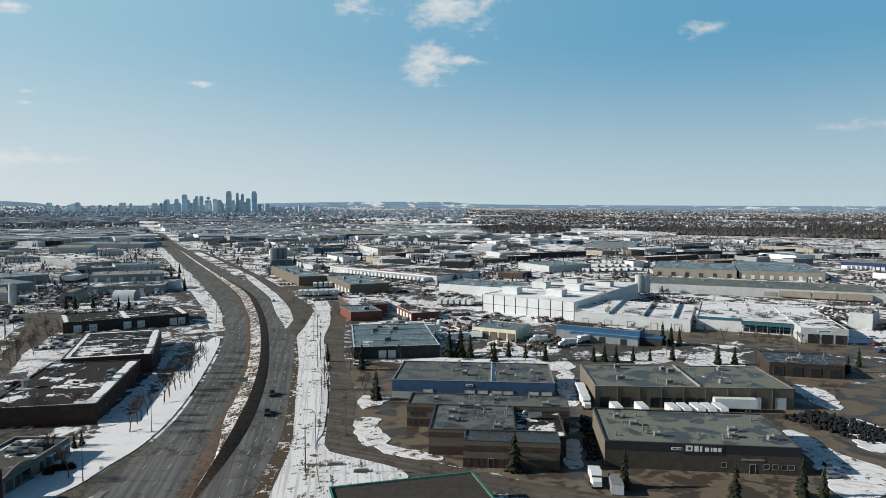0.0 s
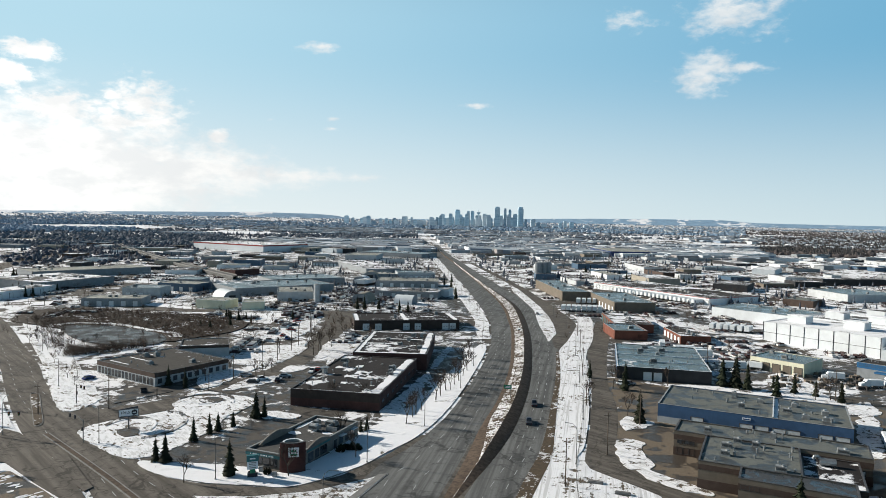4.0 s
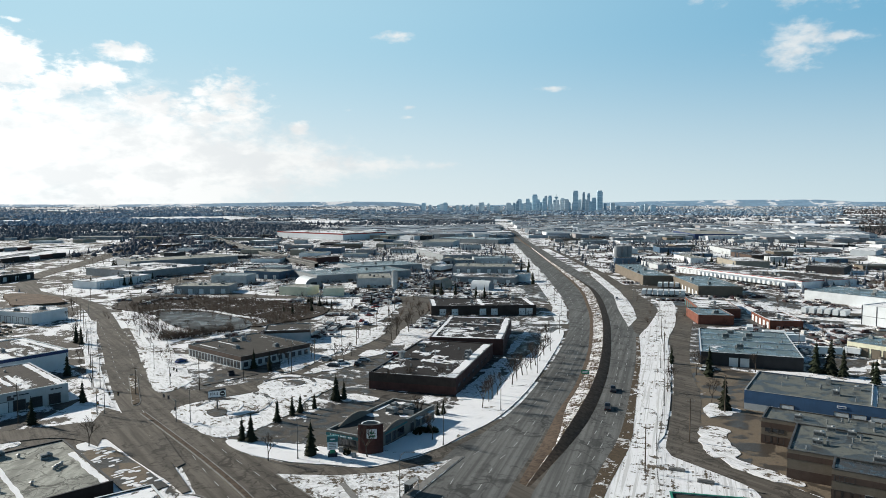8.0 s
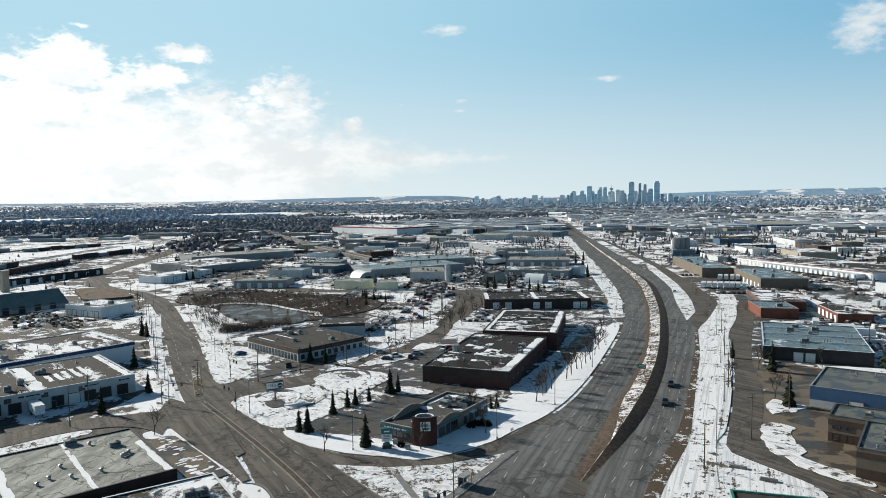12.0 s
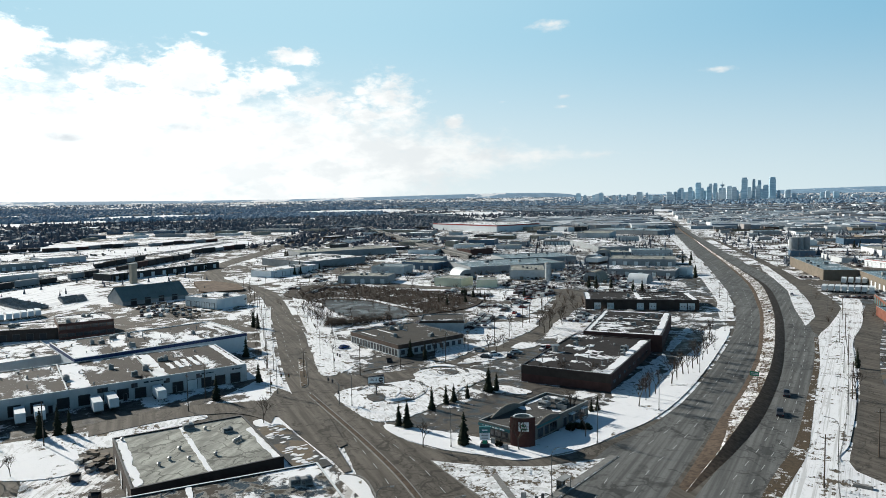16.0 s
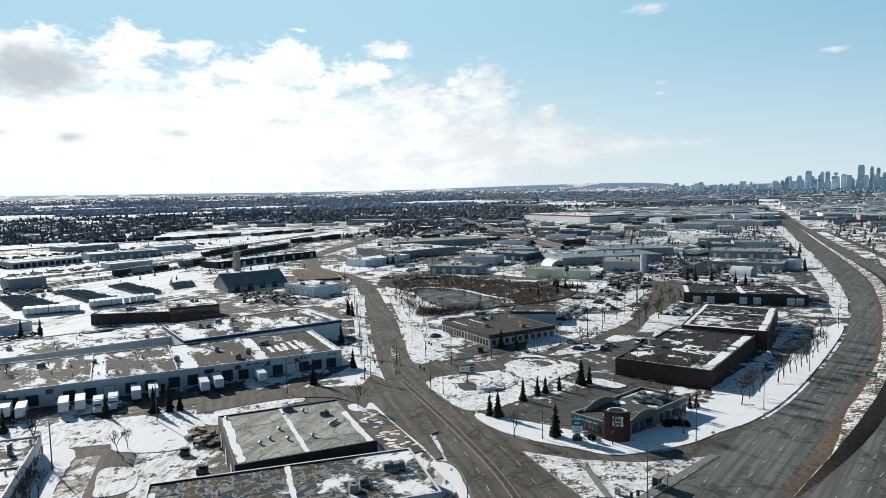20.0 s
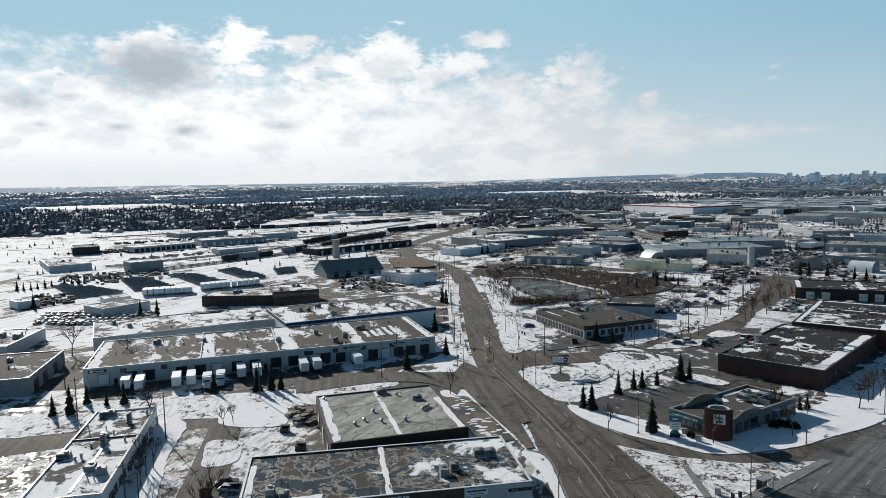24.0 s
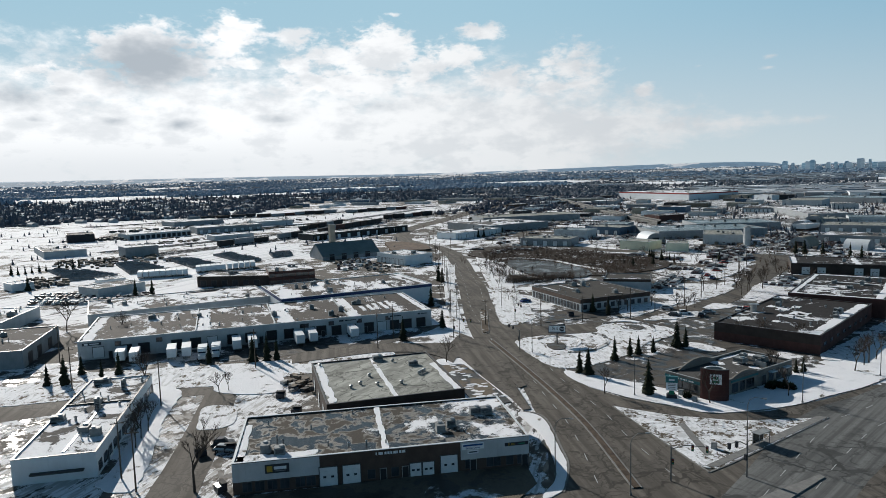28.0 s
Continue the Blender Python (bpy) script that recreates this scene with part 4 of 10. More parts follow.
def street_lamp(x, y, turn, tall=10.0, arm=2.4):
    key = ("street_lamp", tall, arm)
    if key not in SHARED:
        pole = tube(bmesh.new(), (0, 0, -0.2), (0, 0, tall * 0.86), 0.11, 0.07, 8)
        base = tube(bmesh.new(), (0, 0, -0.2), (0, 0, 0.5), 0.22, 0.20, 8)
        am = bmesh.new()
        pts = [Vector((0, 0, tall * 0.85)), Vector((arm * 0.12, 0, tall * 0.94)), Vector((arm * 0.45, 0, tall)), Vector((arm, 0, tall + 0.05))]
        for a, b in zip(pts, pts[1:]):
            tube(am, a, b, 0.055, 0.05, 6)
        head = boxes((arm - 0.05, arm + 0.65, -0.14, 0.14, tall - 0.03, tall + 0.13))
        SHARED[key] = [mesh_of(b, n) for b, n in ((pole, "pole"), (base, "base"), (am, "arm"), (head, "lamp_head"))]
        for me, k in zip(SHARED[key], ("pole", "kerb", "pole", "metal")):
            me.materials.append(M[k])
    ob = thing("street_lamp", pose(x, y, ground_z(x, y), 0, 0, turn), "tall grey steel street lamp with a curved arm", "street lamp", "street lamps")
    for me in SHARED[key]:
        part(me.name.split(".")[0], me, None, ob)
    return ob


def utility_pole(x, y, tall=11.0, turn=0.0):
    key = ("utility_pole", tall)
    if key not in SHARED:
        a = mesh_of(tube(bmesh.new(), (0, 0, -0.3), (0, 0, tall), 0.16, 0.10, 7), "pole")
        b = mesh_of(boxes((-1.1, 1.1, -0.06, 0.06, tall - 0.9, tall - 0.76)), "crossarm")
        c = bmesh.new()
        for xx in (-0.95, -0.35, 0.35, 0.95):
            tube(c, (xx, 0, tall - 0.76), (xx, 0, tall - 0.52), 0.05, 0.04, 6)
        c = mesh_of(c, "insulators")
        for me, k in ((a, "wood"), (b, "wood"), (c, "unit")):
            me.materials.append(M[k])
        SHARED[key] = (a, b, c)
    ob = thing("utility_pole", pose(x, y, ground_z(x, y), 0, 0, turn), "weathered wooden utility pole with a crossarm", "utility pole", "utility poles")
    for me in SHARED[key]:
        part(me.name.split(".")[0], me, None, ob)
    return ob


def wheel_set(ob, xs, half, r, w=0.25):
    key = ("wheel", round(r, 2), w)
    if key not in SHARED:
        t = mesh_of(tube(bmesh.new(), (0, -w / 2, 0), (0, w / 2, 0), r, r, 12), "wheel")
        t.materials.append(M["black"])
        u = mesh_of(tube(bmesh.new(), (0, -w / 2 - 0.012, 0), (0, w / 2 + 0.012, 0), r * 0.55, r * 0.55, 8), "rim")
        u.materials.append(M["metal"])
        SHARED[key] = (t, u)
    for x in xs:
        for s in (-1, 1):
            k = part("wheel", SHARED[key][0], None, ob)
            place(k, x, s * half, r)
            part("rim", SHARED[key][1], None, k)


def loft(bm, sections):
    """Skin through cross-sections of equal length."""
    rows = [[bm.verts.new(p) for p in s] for s in sections]
    for a, b in zip(rows, rows[1:]):
        for i in range(len(a)):
            j = (i + 1) % len(a)
            bm.faces.new((a[i], a[j], b[j], b[i]))
    bm.faces.new(rows[0][::-1])
    bm.faces.new(rows[-1])
    bmesh.ops.recalc_face_normals(bm, faces=bm.faces)
    return bm


def car(x, y, turn, paint="silver", kind="car", z=None, label=""):
    """A parked car or pickup: body, cabin glass, lamps and wheels."""
    key = ("car", kind, paint)
    if key not in SHARED:
        if kind == "pickup":
            prof = [(-2.75, 0.95), (-0.6, 0.98), (0.9, 1.0), (1.3, 1.05), (2.6, 0.98), (2.75, 0.7)]
            cab = (-0.7, 1.45, 1.75)
        else:
            prof = [(-2.3, 0.75), (-1.9, 0.95), (-1.0, 1.0), (0.8, 0.98), (2.0, 0.85), (2.25, 0.6)]
            cab = (-1.85, 1.05, 1.48 if kind == "car" else 1.72)
        body = bmesh.new()
        loft(body, [[(px_, -0.86, 0.35), (px_, 0.86, 0.35), (px_, 0.9, pz * 0.7), (px_, 0.78, pz), (px_, -0.78, pz), (px_, -0.9, pz * 0.7)] for px_, pz in prof])
        c0, c1, ch = cab
        gl = bmesh.new()
        loft(gl, [[(c0, -0.76, 0.93), (c0, 0.76, 0.93), (c0 + 0.02, 0.75, 0.95), (c0 + 0.02, -0.75, 0.95)], [(c0 + 0.45, -0.66, 0.93), (c0 + 0.45, 0.66, 0.93), (c0 + 0.45, 0.62, ch - 0.05), (c0 + 0.45, -0.62, ch - 0.05)], [(c1 - 0.75, -0.66, 0.93), (c1 - 0.75, 0.66, 0.93), (c1 - 0.75, 0.62, ch - 0.05), (c1 - 0.75, -0.62, ch - 0.05)], [(c1, -0.76, 0.93), (c1, 0.76, 0.93), (c1, 0.75, 0.95), (c1, -0.75, 0.95)]])
        top = boxes((c0 + 0.42, c1 - 0.72, -0.63, 0.63, ch - 0.06, ch))
        lamp = boxes((prof[-1][0] - 0.04, prof[-1][0] + 0.02, -0.8, -0.5, 0.55, 0.68), (prof[-1][0] - 0.04, prof[-1][0] + 0.02, 0.5, 0.8, 0.55, 0.68))
        tail = boxes((prof[0][0] - 0.02, prof[0][0] + 0.04, -0.8, -0.55, 0.6, 0.75), (prof[0][0] - 0.02, prof[0][0] + 0.04, 0.55, 0.8, 0.6, 0.75))
        SHARED[key] = [(mesh_of(body, "body"), M[paint]), (mesh_of(gl, "cabin_glass"), M["glass"]), (mesh_of(top, "cabin_roof"), M[paint]), (mesh_of(lamp, "headlights"), M["white"]), (mesh_of(tail, "tail_lights"), M["red"])]
    words = {"silver": "silver-grey", "white": "white", "darkpaint": "black", "red": "dark red", "bluepaint": "dark blue"}
    names = {"car": "saloon car", "pickup": "pickup truck", "van": "tall estate car"}
    ob = thing("pickup_truck" if kind == "pickup" else "car", pose(x, y, ground_z(x, y) + 0.04 if z is None else z, 0, 0, turn), label or f"{words[paint]} {names[kind]} parked on wet asphalt", "car", "parked cars")
    for me, mt in SHARED[key]:
        part(me.name.split(".")[0], me, mt, ob)
    wheel_set(ob, (-1.4, 1.4) if kind != "pickup" else (-1.75, 1.75), 0.8, 0.33)
    return ob


def trailer(x, y, turn, L=9.0, H=2.7, paint="white", z=None, label="white box trailer parked on its wheels", group="box trailers", up=1.05):
    """Box trailer: body with rails, rear doors, landing legs, wheels."""
    key = ("trailer", L, H, paint)
    if key not in SHARED:
        body = boxes((-L / 2, L / 2, -1.25, 1.25, up, up + H))
        rails = boxes((-L / 2 - 0.01, L / 2 + 0.01, -1.28, 1.28, up - 0.1, up + 0.12))
        doors = boxes((-L / 2 - 0.05, -L / 2 + 0.01, -1.18, 1.18, up + 0.16, up + H - 0.12))
        legs = boxes((L * 0.3, L * 0.3 + 0.15, -0.9, -0.75, 0, up), (L * 0.3, L * 0.3 + 0.15, 0.75, 0.9, 0, up), (-L / 2 + 0.2, L / 2 - 0.2, -0.4, -0.25, up - 0.25, up), (-L / 2 + 0.2, L / 2 - 0.2, 0.25, 0.4, up - 0.25, up))
        SHARED[key] = [(mesh_of(body, "body"), M[paint]), (mesh_of(rails, "floor_rail"), M["metal"]), (mesh_of(doors, "rear_door"), M["door_white"]), (mesh_of(legs, "landing_gear"), M["unit_dark"])]
    ob = thing("box_trailer", pose(x, y, ground_z(x, y) + 0.04 if z is None else z, 0, 0, turn), label, "trailer", group)
    for me, mt in SHARED[key]:
        part(me.name.split(".")[0], me, mt, ob)
    wheel_set(ob, (-L * 0.33, -L * 0.33 + 1.15), 1.05, 0.48, 0.35)
    return ob


def tractor(ob, x, paint):
    """Cab of a lorry as a part group in front of x."""
    cab = bmesh.new()
    loft(cab, [[(x, -1.2, 0.7), (x, 1.2, 0.7), (x, 1.2, 3.1), (x, -1.2, 3.1)], [(x + 1.3, -1.2, 0.7), (x + 1.3, 1.2, 0.7), (x + 1.3, 1.15, 3.2), (x + 1.3, -1.15, 3.2)], [(x + 2.2, -1.15, 0.7), (x + 2.2, 1.15, 0.7), (x + 2.2, 1.0, 2.0), (x + 2.2, -1.0, 2.0)], [(x + 3.5, -1.0, 0.6), (x + 3.5, 1.0, 0.6), (x + 3.5, 0.9, 1.7), (x + 3.5, -0.9, 1.7)]])
    part("cab", cab, M[paint], ob)
    gl = bmesh.new()
    loft(gl, [[(x + 1.33, -1.1, 2.1), (x + 1.33, 1.1, 2.1), (x + 1.33, 1.08, 3.05), (x + 1.33, -1.08, 3.05)], [(x + 2.16, -1.06, 2.05), (x + 2.16, 1.06, 2.05), (x + 2.12, 1.04, 2.15), (x + 2.12, -1.04, 2.15)]])
    part("windscreen", gl, M["glass"], ob)
    wheel_set(ob, (x + 0.3, x + 2.9), 1.02, 0.5, 0.36)


def lorry(x, y, turn, L=7.0, H=2.8, paint="white", label="white box lorry with a short bonnet"):
    ob = trailer(x, y, turn, L, H, paint, label=label, group="lorries")
    ob.name = "lorry"
    ob["category"] = "lorry"
    tractor(ob, L / 2 + 0.1, paint)
    return ob


def far_height(d):
    if d < 1500:
        return 0.0
    real = d + ((d - 1500) / 1000) ** 2 * 1000
    return 60 * (1 - d / real)


def ground_z(x, y):
    return far_height(math.hypot(x, y))


def ring_wall(cx, cy, r0, r1, z0, z1, n=28):
    """One closed ring with thickness."""
    bm = bmesh.new()
    rows = [[bm.verts.new((cx + r * math.cos(2 * math.pi * i / n), cy + r * math.sin(2 * math.pi * i / n), z)) for i in range(n)] for r, z in ((r0, z0), (r0, z1), (r1, z1), (r1, z0))]
    for a, b in zip(rows, rows[1:] + rows[:1]):
        for i in range(n):
            bm.faces.new((a[i], a[(i + 1) % n], b[(i + 1) % n], b[i]))
    bmesh.ops.recalc_face_normals(bm, faces=bm.faces)
    return bm

# ---- the setting: ground, roads, verges ----


def ground_sheet():
    radii = [0.0]
    r = 12.0
    while r < 4930:
        radii.append(r)
        r *= 1.055
    radii.append(4930)
    seg = 200
    bm = bmesh.new()
    centre = bm.verts.new((0, 0, 0))
    prev = None
    for r in radii[1:]:
        ring = []
        for i in range(seg):
            a = 2 * math.pi * i / seg
            x, y = r * math.sin(a), r * math.cos(a)
            ring.append(bm.verts.new((x, y, far_height(r) + 0.0)))
        if prev is None:
            for i in range(seg):
                bm.faces.new((centre, ring[(i + 1) % seg], ring[i]))
        else:
            for i in range(seg):
                bm.faces.new((prev[i], prev[(i + 1) % seg], ring[(i + 1) % seg], ring[i]))
        prev = ring
    bmesh.ops.recalc_face_normals(bm, faces=bm.faces)
    return solo("ground", bm, M["ground"], "brown winter ground with thawing patches of snow", "ground", kind="structure", smooth=True)


ground_sheet()

# far rim of low hills, partly white: bearing and height of the skyline over the eye, in degrees
SKYLINE = [(-180, 0.05), (-40, 0.04), (-14, 0.03), (-6, 0.05), (-2.6, 0.08), (-0.4, 0.25), (4, 0.25), (10, 0.18), (14, 0.08), (20, -0.1), (26, -0.14), (29.4, -0.24), (30.6, 0.02), (32.5, 0.14), (36, 0.17), (42, 0.1), (47, 0.02), (52, -0.04), (57, -0.05), (63, -0.02), (70, 0.05), (80, 0.12), (90, 0.18), (180, 0.05)]


def skyline(k):
    for (a, p), (b, q) in zip(SKYLINE, SKYLINE[1:]):
        if a <= k <= b:
            return p + (q - p) * (k - a) / (b - a)


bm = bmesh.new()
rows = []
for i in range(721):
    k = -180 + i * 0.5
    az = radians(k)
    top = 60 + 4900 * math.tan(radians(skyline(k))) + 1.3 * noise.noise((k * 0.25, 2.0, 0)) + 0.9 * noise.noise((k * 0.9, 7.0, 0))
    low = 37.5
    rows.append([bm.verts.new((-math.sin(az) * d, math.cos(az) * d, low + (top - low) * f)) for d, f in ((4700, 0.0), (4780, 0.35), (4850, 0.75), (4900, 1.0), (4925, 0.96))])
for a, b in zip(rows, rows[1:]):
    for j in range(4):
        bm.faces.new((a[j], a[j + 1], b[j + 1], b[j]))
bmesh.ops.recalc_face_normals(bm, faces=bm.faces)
solo("backdrop", bm, M["hill"], "low hills with snowy slopes on the horizon, tinted as if through haze", "hills", kind="structure", smooth=True)

# highway: edge lines of the two carriageways
HW_L_OUT = [(-56, 60), (-62, 90), (-70, 118), (-75.5, 137.8), (-74.2, 148.2), (-73.2, 164.3), (-73.8, 184), (-78.1, 213.4), (-84.7, 247.9), (-91.5, 280), (-101.5, 318), (-112, 350), (-121.5, 378), (-157.6, 460), (-213.9, 583), (-309.8, 785), (-430.7, 1039), (-600, 1400), (-830, 1900)]
HW_L_IN = [(-38, 60), (-45, 90), (-51, 118), (-53.7, 137.2), (-57, 158.2), (-61.9, 184.5), (-66.0, 213.6), (-75.2, 258.0), (-83.5, 290), (-92, 320), (-99, 344), (-110, 377), (-140, 458), (-197, 583), (-293, 785), (-413, 1039), (-583, 1400), (-815, 1900)]
HW_R_IN = [(-33, 60), (-40, 90), (-46.5, 118), (-49.9, 137.0), (-50.2, 156.1), (-51.9, 181.7), (-56.8, 213.8), (-63.7, 248.3), (-75.5, 295.8), (-88.9, 344.2), (-110.5, 411.1), (-131.2, 464.0), (-171.6, 543.9), (-238.3, 674.9), (-327.2, 857.4), (-410, 1025), (-580, 1390), (-812, 1890)]
HW_R_OUT = [(-20, 60), (-28, 90), (-35, 118), (-38.3, 137.1), (-39.4, 150.5), (-40.5, 167.1), (-43.2, 187.7), (-48.8, 219.2), (-56.2, 259.4), (-66.7, 310), (-77.5, 345), (-99, 411), (-119, 464), (-159, 544), (-225, 675), (-314, 857), (-397, 1025), (-567, 1390), (-799, 1890)]
ribbon("road_highway_south", HW_L_OUT, HW_L_IN, 0.06, M["asphalt"], "worn grey asphalt carriageway with dark tracks", "road", 140, crown=0.05)
ribbon("road_highway_north", HW_R_IN, HW_R_OUT, 0.06, M["asphalt"], "worn grey asphalt carriageway of the highway", "road", 140, crown=0.05)


def median():
    """Grassy crest beside one carriageway that drops as a steep bare bank to the other, which lies lower in the light."""
    a, b = ribbon_lines([(-53.0, 132.2)] + HW_L_IN[3:], [(-49.6, 131.0)] + HW_R_IN[3:], 160)
    for name, stops, mat, label in (("median_edge", ((0.0, 0.02), (0.02, 0.12), (0.16, 0.42)), "soil", "bare earth edge of the median"), ("median", ((0.16, 0.42), (0.35, 0.75), (0.62, 1.25)), "median_snow", "median strip of dead grass streaked with snow"), ("median_bank", ((0.62, 1.26), (0.84, 0.6), (1.0, 0.02)), "soil", "steep dark earth bank of the median")):
        bm = bmesh.new()
        rows = []
        for i, (p, q) in enumerate(zip(a, b)):
            k = min(1.0, (i + 0.05) / 3)
            bare = max(0.0, min(1.0, (186 - p.y) / 30))
            rows.append([bm.verts.new((*p.lerp(q, f + bare * (0.44 if f == 0.16 else 0.25 if f == 0.35 else 0.0)), h * k + bare * k * (0.78 if f == 0.16 else 0.5 if f == 0.35 else 0.0) + 0.05)) for f, h in stops])
        for r, s in zip(rows, rows[1:]):
            for j in range(len(r) - 1):
                bm.faces.new((r[j], r[j + 1], s[j + 1], s[j]))
        bmesh.ops.recalc_face_normals(bm, faces=bm.faces)
        if sum(f.normal.z for f in bm.faces) < 0:
            bmesh.ops.reverse_faces(bm, faces=bm.faces)
        solo(name, bm, M[mat], label, "median", kind="structure", smooth=True)


median()
for f in (0.34, 0.66):
    dashes("lane_line", HW_L_OUT[1:15], HW_L_IN[1:14], f, 0.115)
for f in (0.36, 0.68):
    dashes("lane_line", HW_R_IN[1:14], HW_R_OUT[1:14], f, 0.115)

# avenue that leaves the crossing
AV_L = [(-30, 47), (-60, 62), (-80, 76), (-97, 90), (-116, 101), (-137, 113), (-161.8, 121), (-199.3, 143), (-255.9, 180), (-292, 203), (-325.8, 223.4), (-354, 239.5), (-389, 256.2), (-414, 263.4), (-440, 265.5), (-474, 271)]
AV_R = [(-10, 72), (-45, 92), (-68.4, 100), (-85, 105.5), (-100.4, 113), (-127, 123), (-165, 146.5), (-205.3, 161.7), (-239.9, 184.3), (-283, 210), (-316, 230.3), (-359, 254.6), (-390, 266), (-414, 271.5), (-436, 273.5), (-468, 282)]
ribbon("road_avenue", AV_L, AV_R, 0.055, M["asphalt_side"], "patched and cracked asphalt avenue", "road", 120)

# yards and lots of wet asphalt
patch("yard_tyre_shop", [(-22, 168), (-2, 157), (30, 140), (70, 120), (150, 110), (190, 180), (200, 250), (140, 262), (60, 262), (-10, 258), (-40, 262), (-30, 225)], 0.03, M["yard_dry"], "wet brown asphalt yard with puddle stains", "yard", True, rough_edge=0.8)
patch("yard_trailers", [(-62, 320), (-40, 262), (10, 270), (60, 270), (200, 262), (230, 330), (190, 300), (100, 310), (60, 330), (20, 380), (-10, 470), (-60, 520), (-95, 500)], 0.028, M["yard"], "asphalt trailer yard streaked with snow", "yard", True, rough_edge=1.0)
patch("yard_dark_buildings", [(-156, 172), (-150, 200), (-156, 250), (-190, 330), (-120, 350), (-105, 310), (-97, 270), (-94, 215), (-92, 185), (-95, 172), (-126, 168)], 0.03, M["yard"], "dark asphalt yard with old snow", "yard", True, rough_edge=0.6)
patch("yard_bank", [(-128, 124), (-104, 133), (-103, 165), (-90, 166), (-92, 178), (-128, 172)], 0.032, M["yard"], "asphalt parking lot with slush", "yard", True, rough_edge=0.6)
patch("yard_west", [(-190, -40), (-176, 2), (-170, 31), (-160, 72), (-158, 96), (-130, 108), (-100, 92), (-80, 74), (-70, 40), (-90, -10), (-130, -50)], 0.03, M["yard_snow"], "parking lot under thawing rutted snow", "yard", True, rough_edge=0.8)
patch("yard_loading", [(-193, 130), (-182, 100), (-192, 60), (-205, 5), (-225, 12), (-222, 24), (-194, 127)], 0.034, M["yard"], "asphalt loading apron along the dock wall", "yard", True, rough_edge=0.5)
patch("yard_office", [(-205, 160), (-168, 152), (-160, 170), (-166, 205), (-160, 225), (-180, 240), (-215, 190)], 0.03, M["yard"], "asphalt car park with slush", "yard", True, rough_edge=0.6)
patch("yard_rail", [(-300, 60), (-300, 20), (-420, -40), (-700, -60), (-1100, 60), (-1080, 330), (-960, 560), (-780, 520), (-655, 350), (-560, 292), (-470, 246), (-420, 205), (-370, 110)], 0.02, M["rail_snow"], "wide snow-covered rail and storage yard", "yard", True, rough_edge=3.0)
patch("lot_cars", [(-255, 395), (-205, 372), (-140, 395), (-170, 470), (-235, 470)], 0.03, M["yard"], "slushy car storage lot", "yard", True, rough_edge=0.8)
patch("crossing", [(-132, 121), (-116, 101), (-97, 89), (-75, 70), (-50, 80), (-42, 110), (-46, 140), (-58, 168), (-74, 170), (-76, 150), (-79, 135), (-85, 124), (-94, 121), (-104, 118), (-117, 117.5)], 0.045, M["asphalt_side"], "wide asphalt crossing of highway and avenue", "road", False)

# service roads, ramps and side streets
SERV_L = [(-66, 410), (-59, 350), (-52.6, 304), (-43.4, 259.6), (-35.2, 212.8), (-30.9, 180), (-28.6, 166), (-21, 158), (-4, 149.4), (15, 139), (50, 122), (110, 95)]
SERV_R = [(-56, 410), (-49.6, 350), (-44, 304), (-36.5, 255), (-28.4, 219.6), (-24.6, 190), (-22.2, 173), (-13, 164), (-2, 157), (14, 148), (52, 131), (114, 105)]
ribbon("road_service", SERV_L, SERV_R, 0.05, M["asphalt_side"], "narrow patched service road", "road", 90)
RAMP_L = [(-68, 312), (-74, 327), (-78.6, 355), (-89, 395), (-112.5, 460), (-157.5, 566), (-225, 703), (-300, 850)]
RAMP_R = [(-58, 318), (-62, 335), (-67, 360), (-77, 400), (-100, 455), (-146, 558), (-213, 694), (-290, 842)]
ribbon("road_ramp", RAMP_L, RAMP_R, 0.052, M["asphalt_side"], "grey asphalt ramp beside the highway", "road", 80)
SIDE_L = [(-180, 138), (-162.5, 166), (-158, 200), (-165, 242), (-195, 314), (-222, 352), (-262, 340), (-300, 322), (-340, 322)]
SIDE_R = [(-166, 132), (-151, 161.5), (-147.5, 187), (-151, 228), (-174, 297), (-205, 372), (-266, 352), (-304, 334), (-345, 334)]
ribbon("road_side_street", SIDE_L, SIDE_R, 0.05, M["asphalt_side"], "curving side street of worn asphalt", "road", 90)
BACK_L = [(-168, 116), (-171, 98), (-171, 76), (-175, 52), (-180, 33), (-189, 2), (-202, -45)]
BACK_R = [(-150, 104), (-160, 93), (-161, 74), (-165.5, 50), (-169.5, 31), (-176, 1), (-188, -47)]
ribbon("road_back_street", BACK_L, BACK_R, 0.05, M["asphalt_side"], "back street with slush along its edges", "road", 60)
DRIVE_L = [(-172, 45), (-146, 33.6), (-128, 25.3), (-118.5, 20.5), (-95, 10), (-60, -6)]
DRIVE_R = [(-170, 52), (-141, 40.5), (-122, 31.5), (-112.5, 27), (-89, 17), (-55, 2)]
ribbon("road_drive", DRIVE_L, DRIVE_R, 0.048, M["asphalt_side"], "asphalt driveway between two buildings", "road", 40)
FAR_L = [(-470, 268), (-517, 297), (-556, 327), (-590, 360), (-640, 420), (-760, 560), (-900, 740)]
FAR_R = [(-460, 280), (-508, 306), (-541, 331), (-572, 366), (-622, 428), (-742, 570), (-882, 752)]
ribbon("road_bridge_approach", FAR_L, FAR_R, 0.06, M["asphalt_side"], "avenue curving away on its embankment", "road", 50)

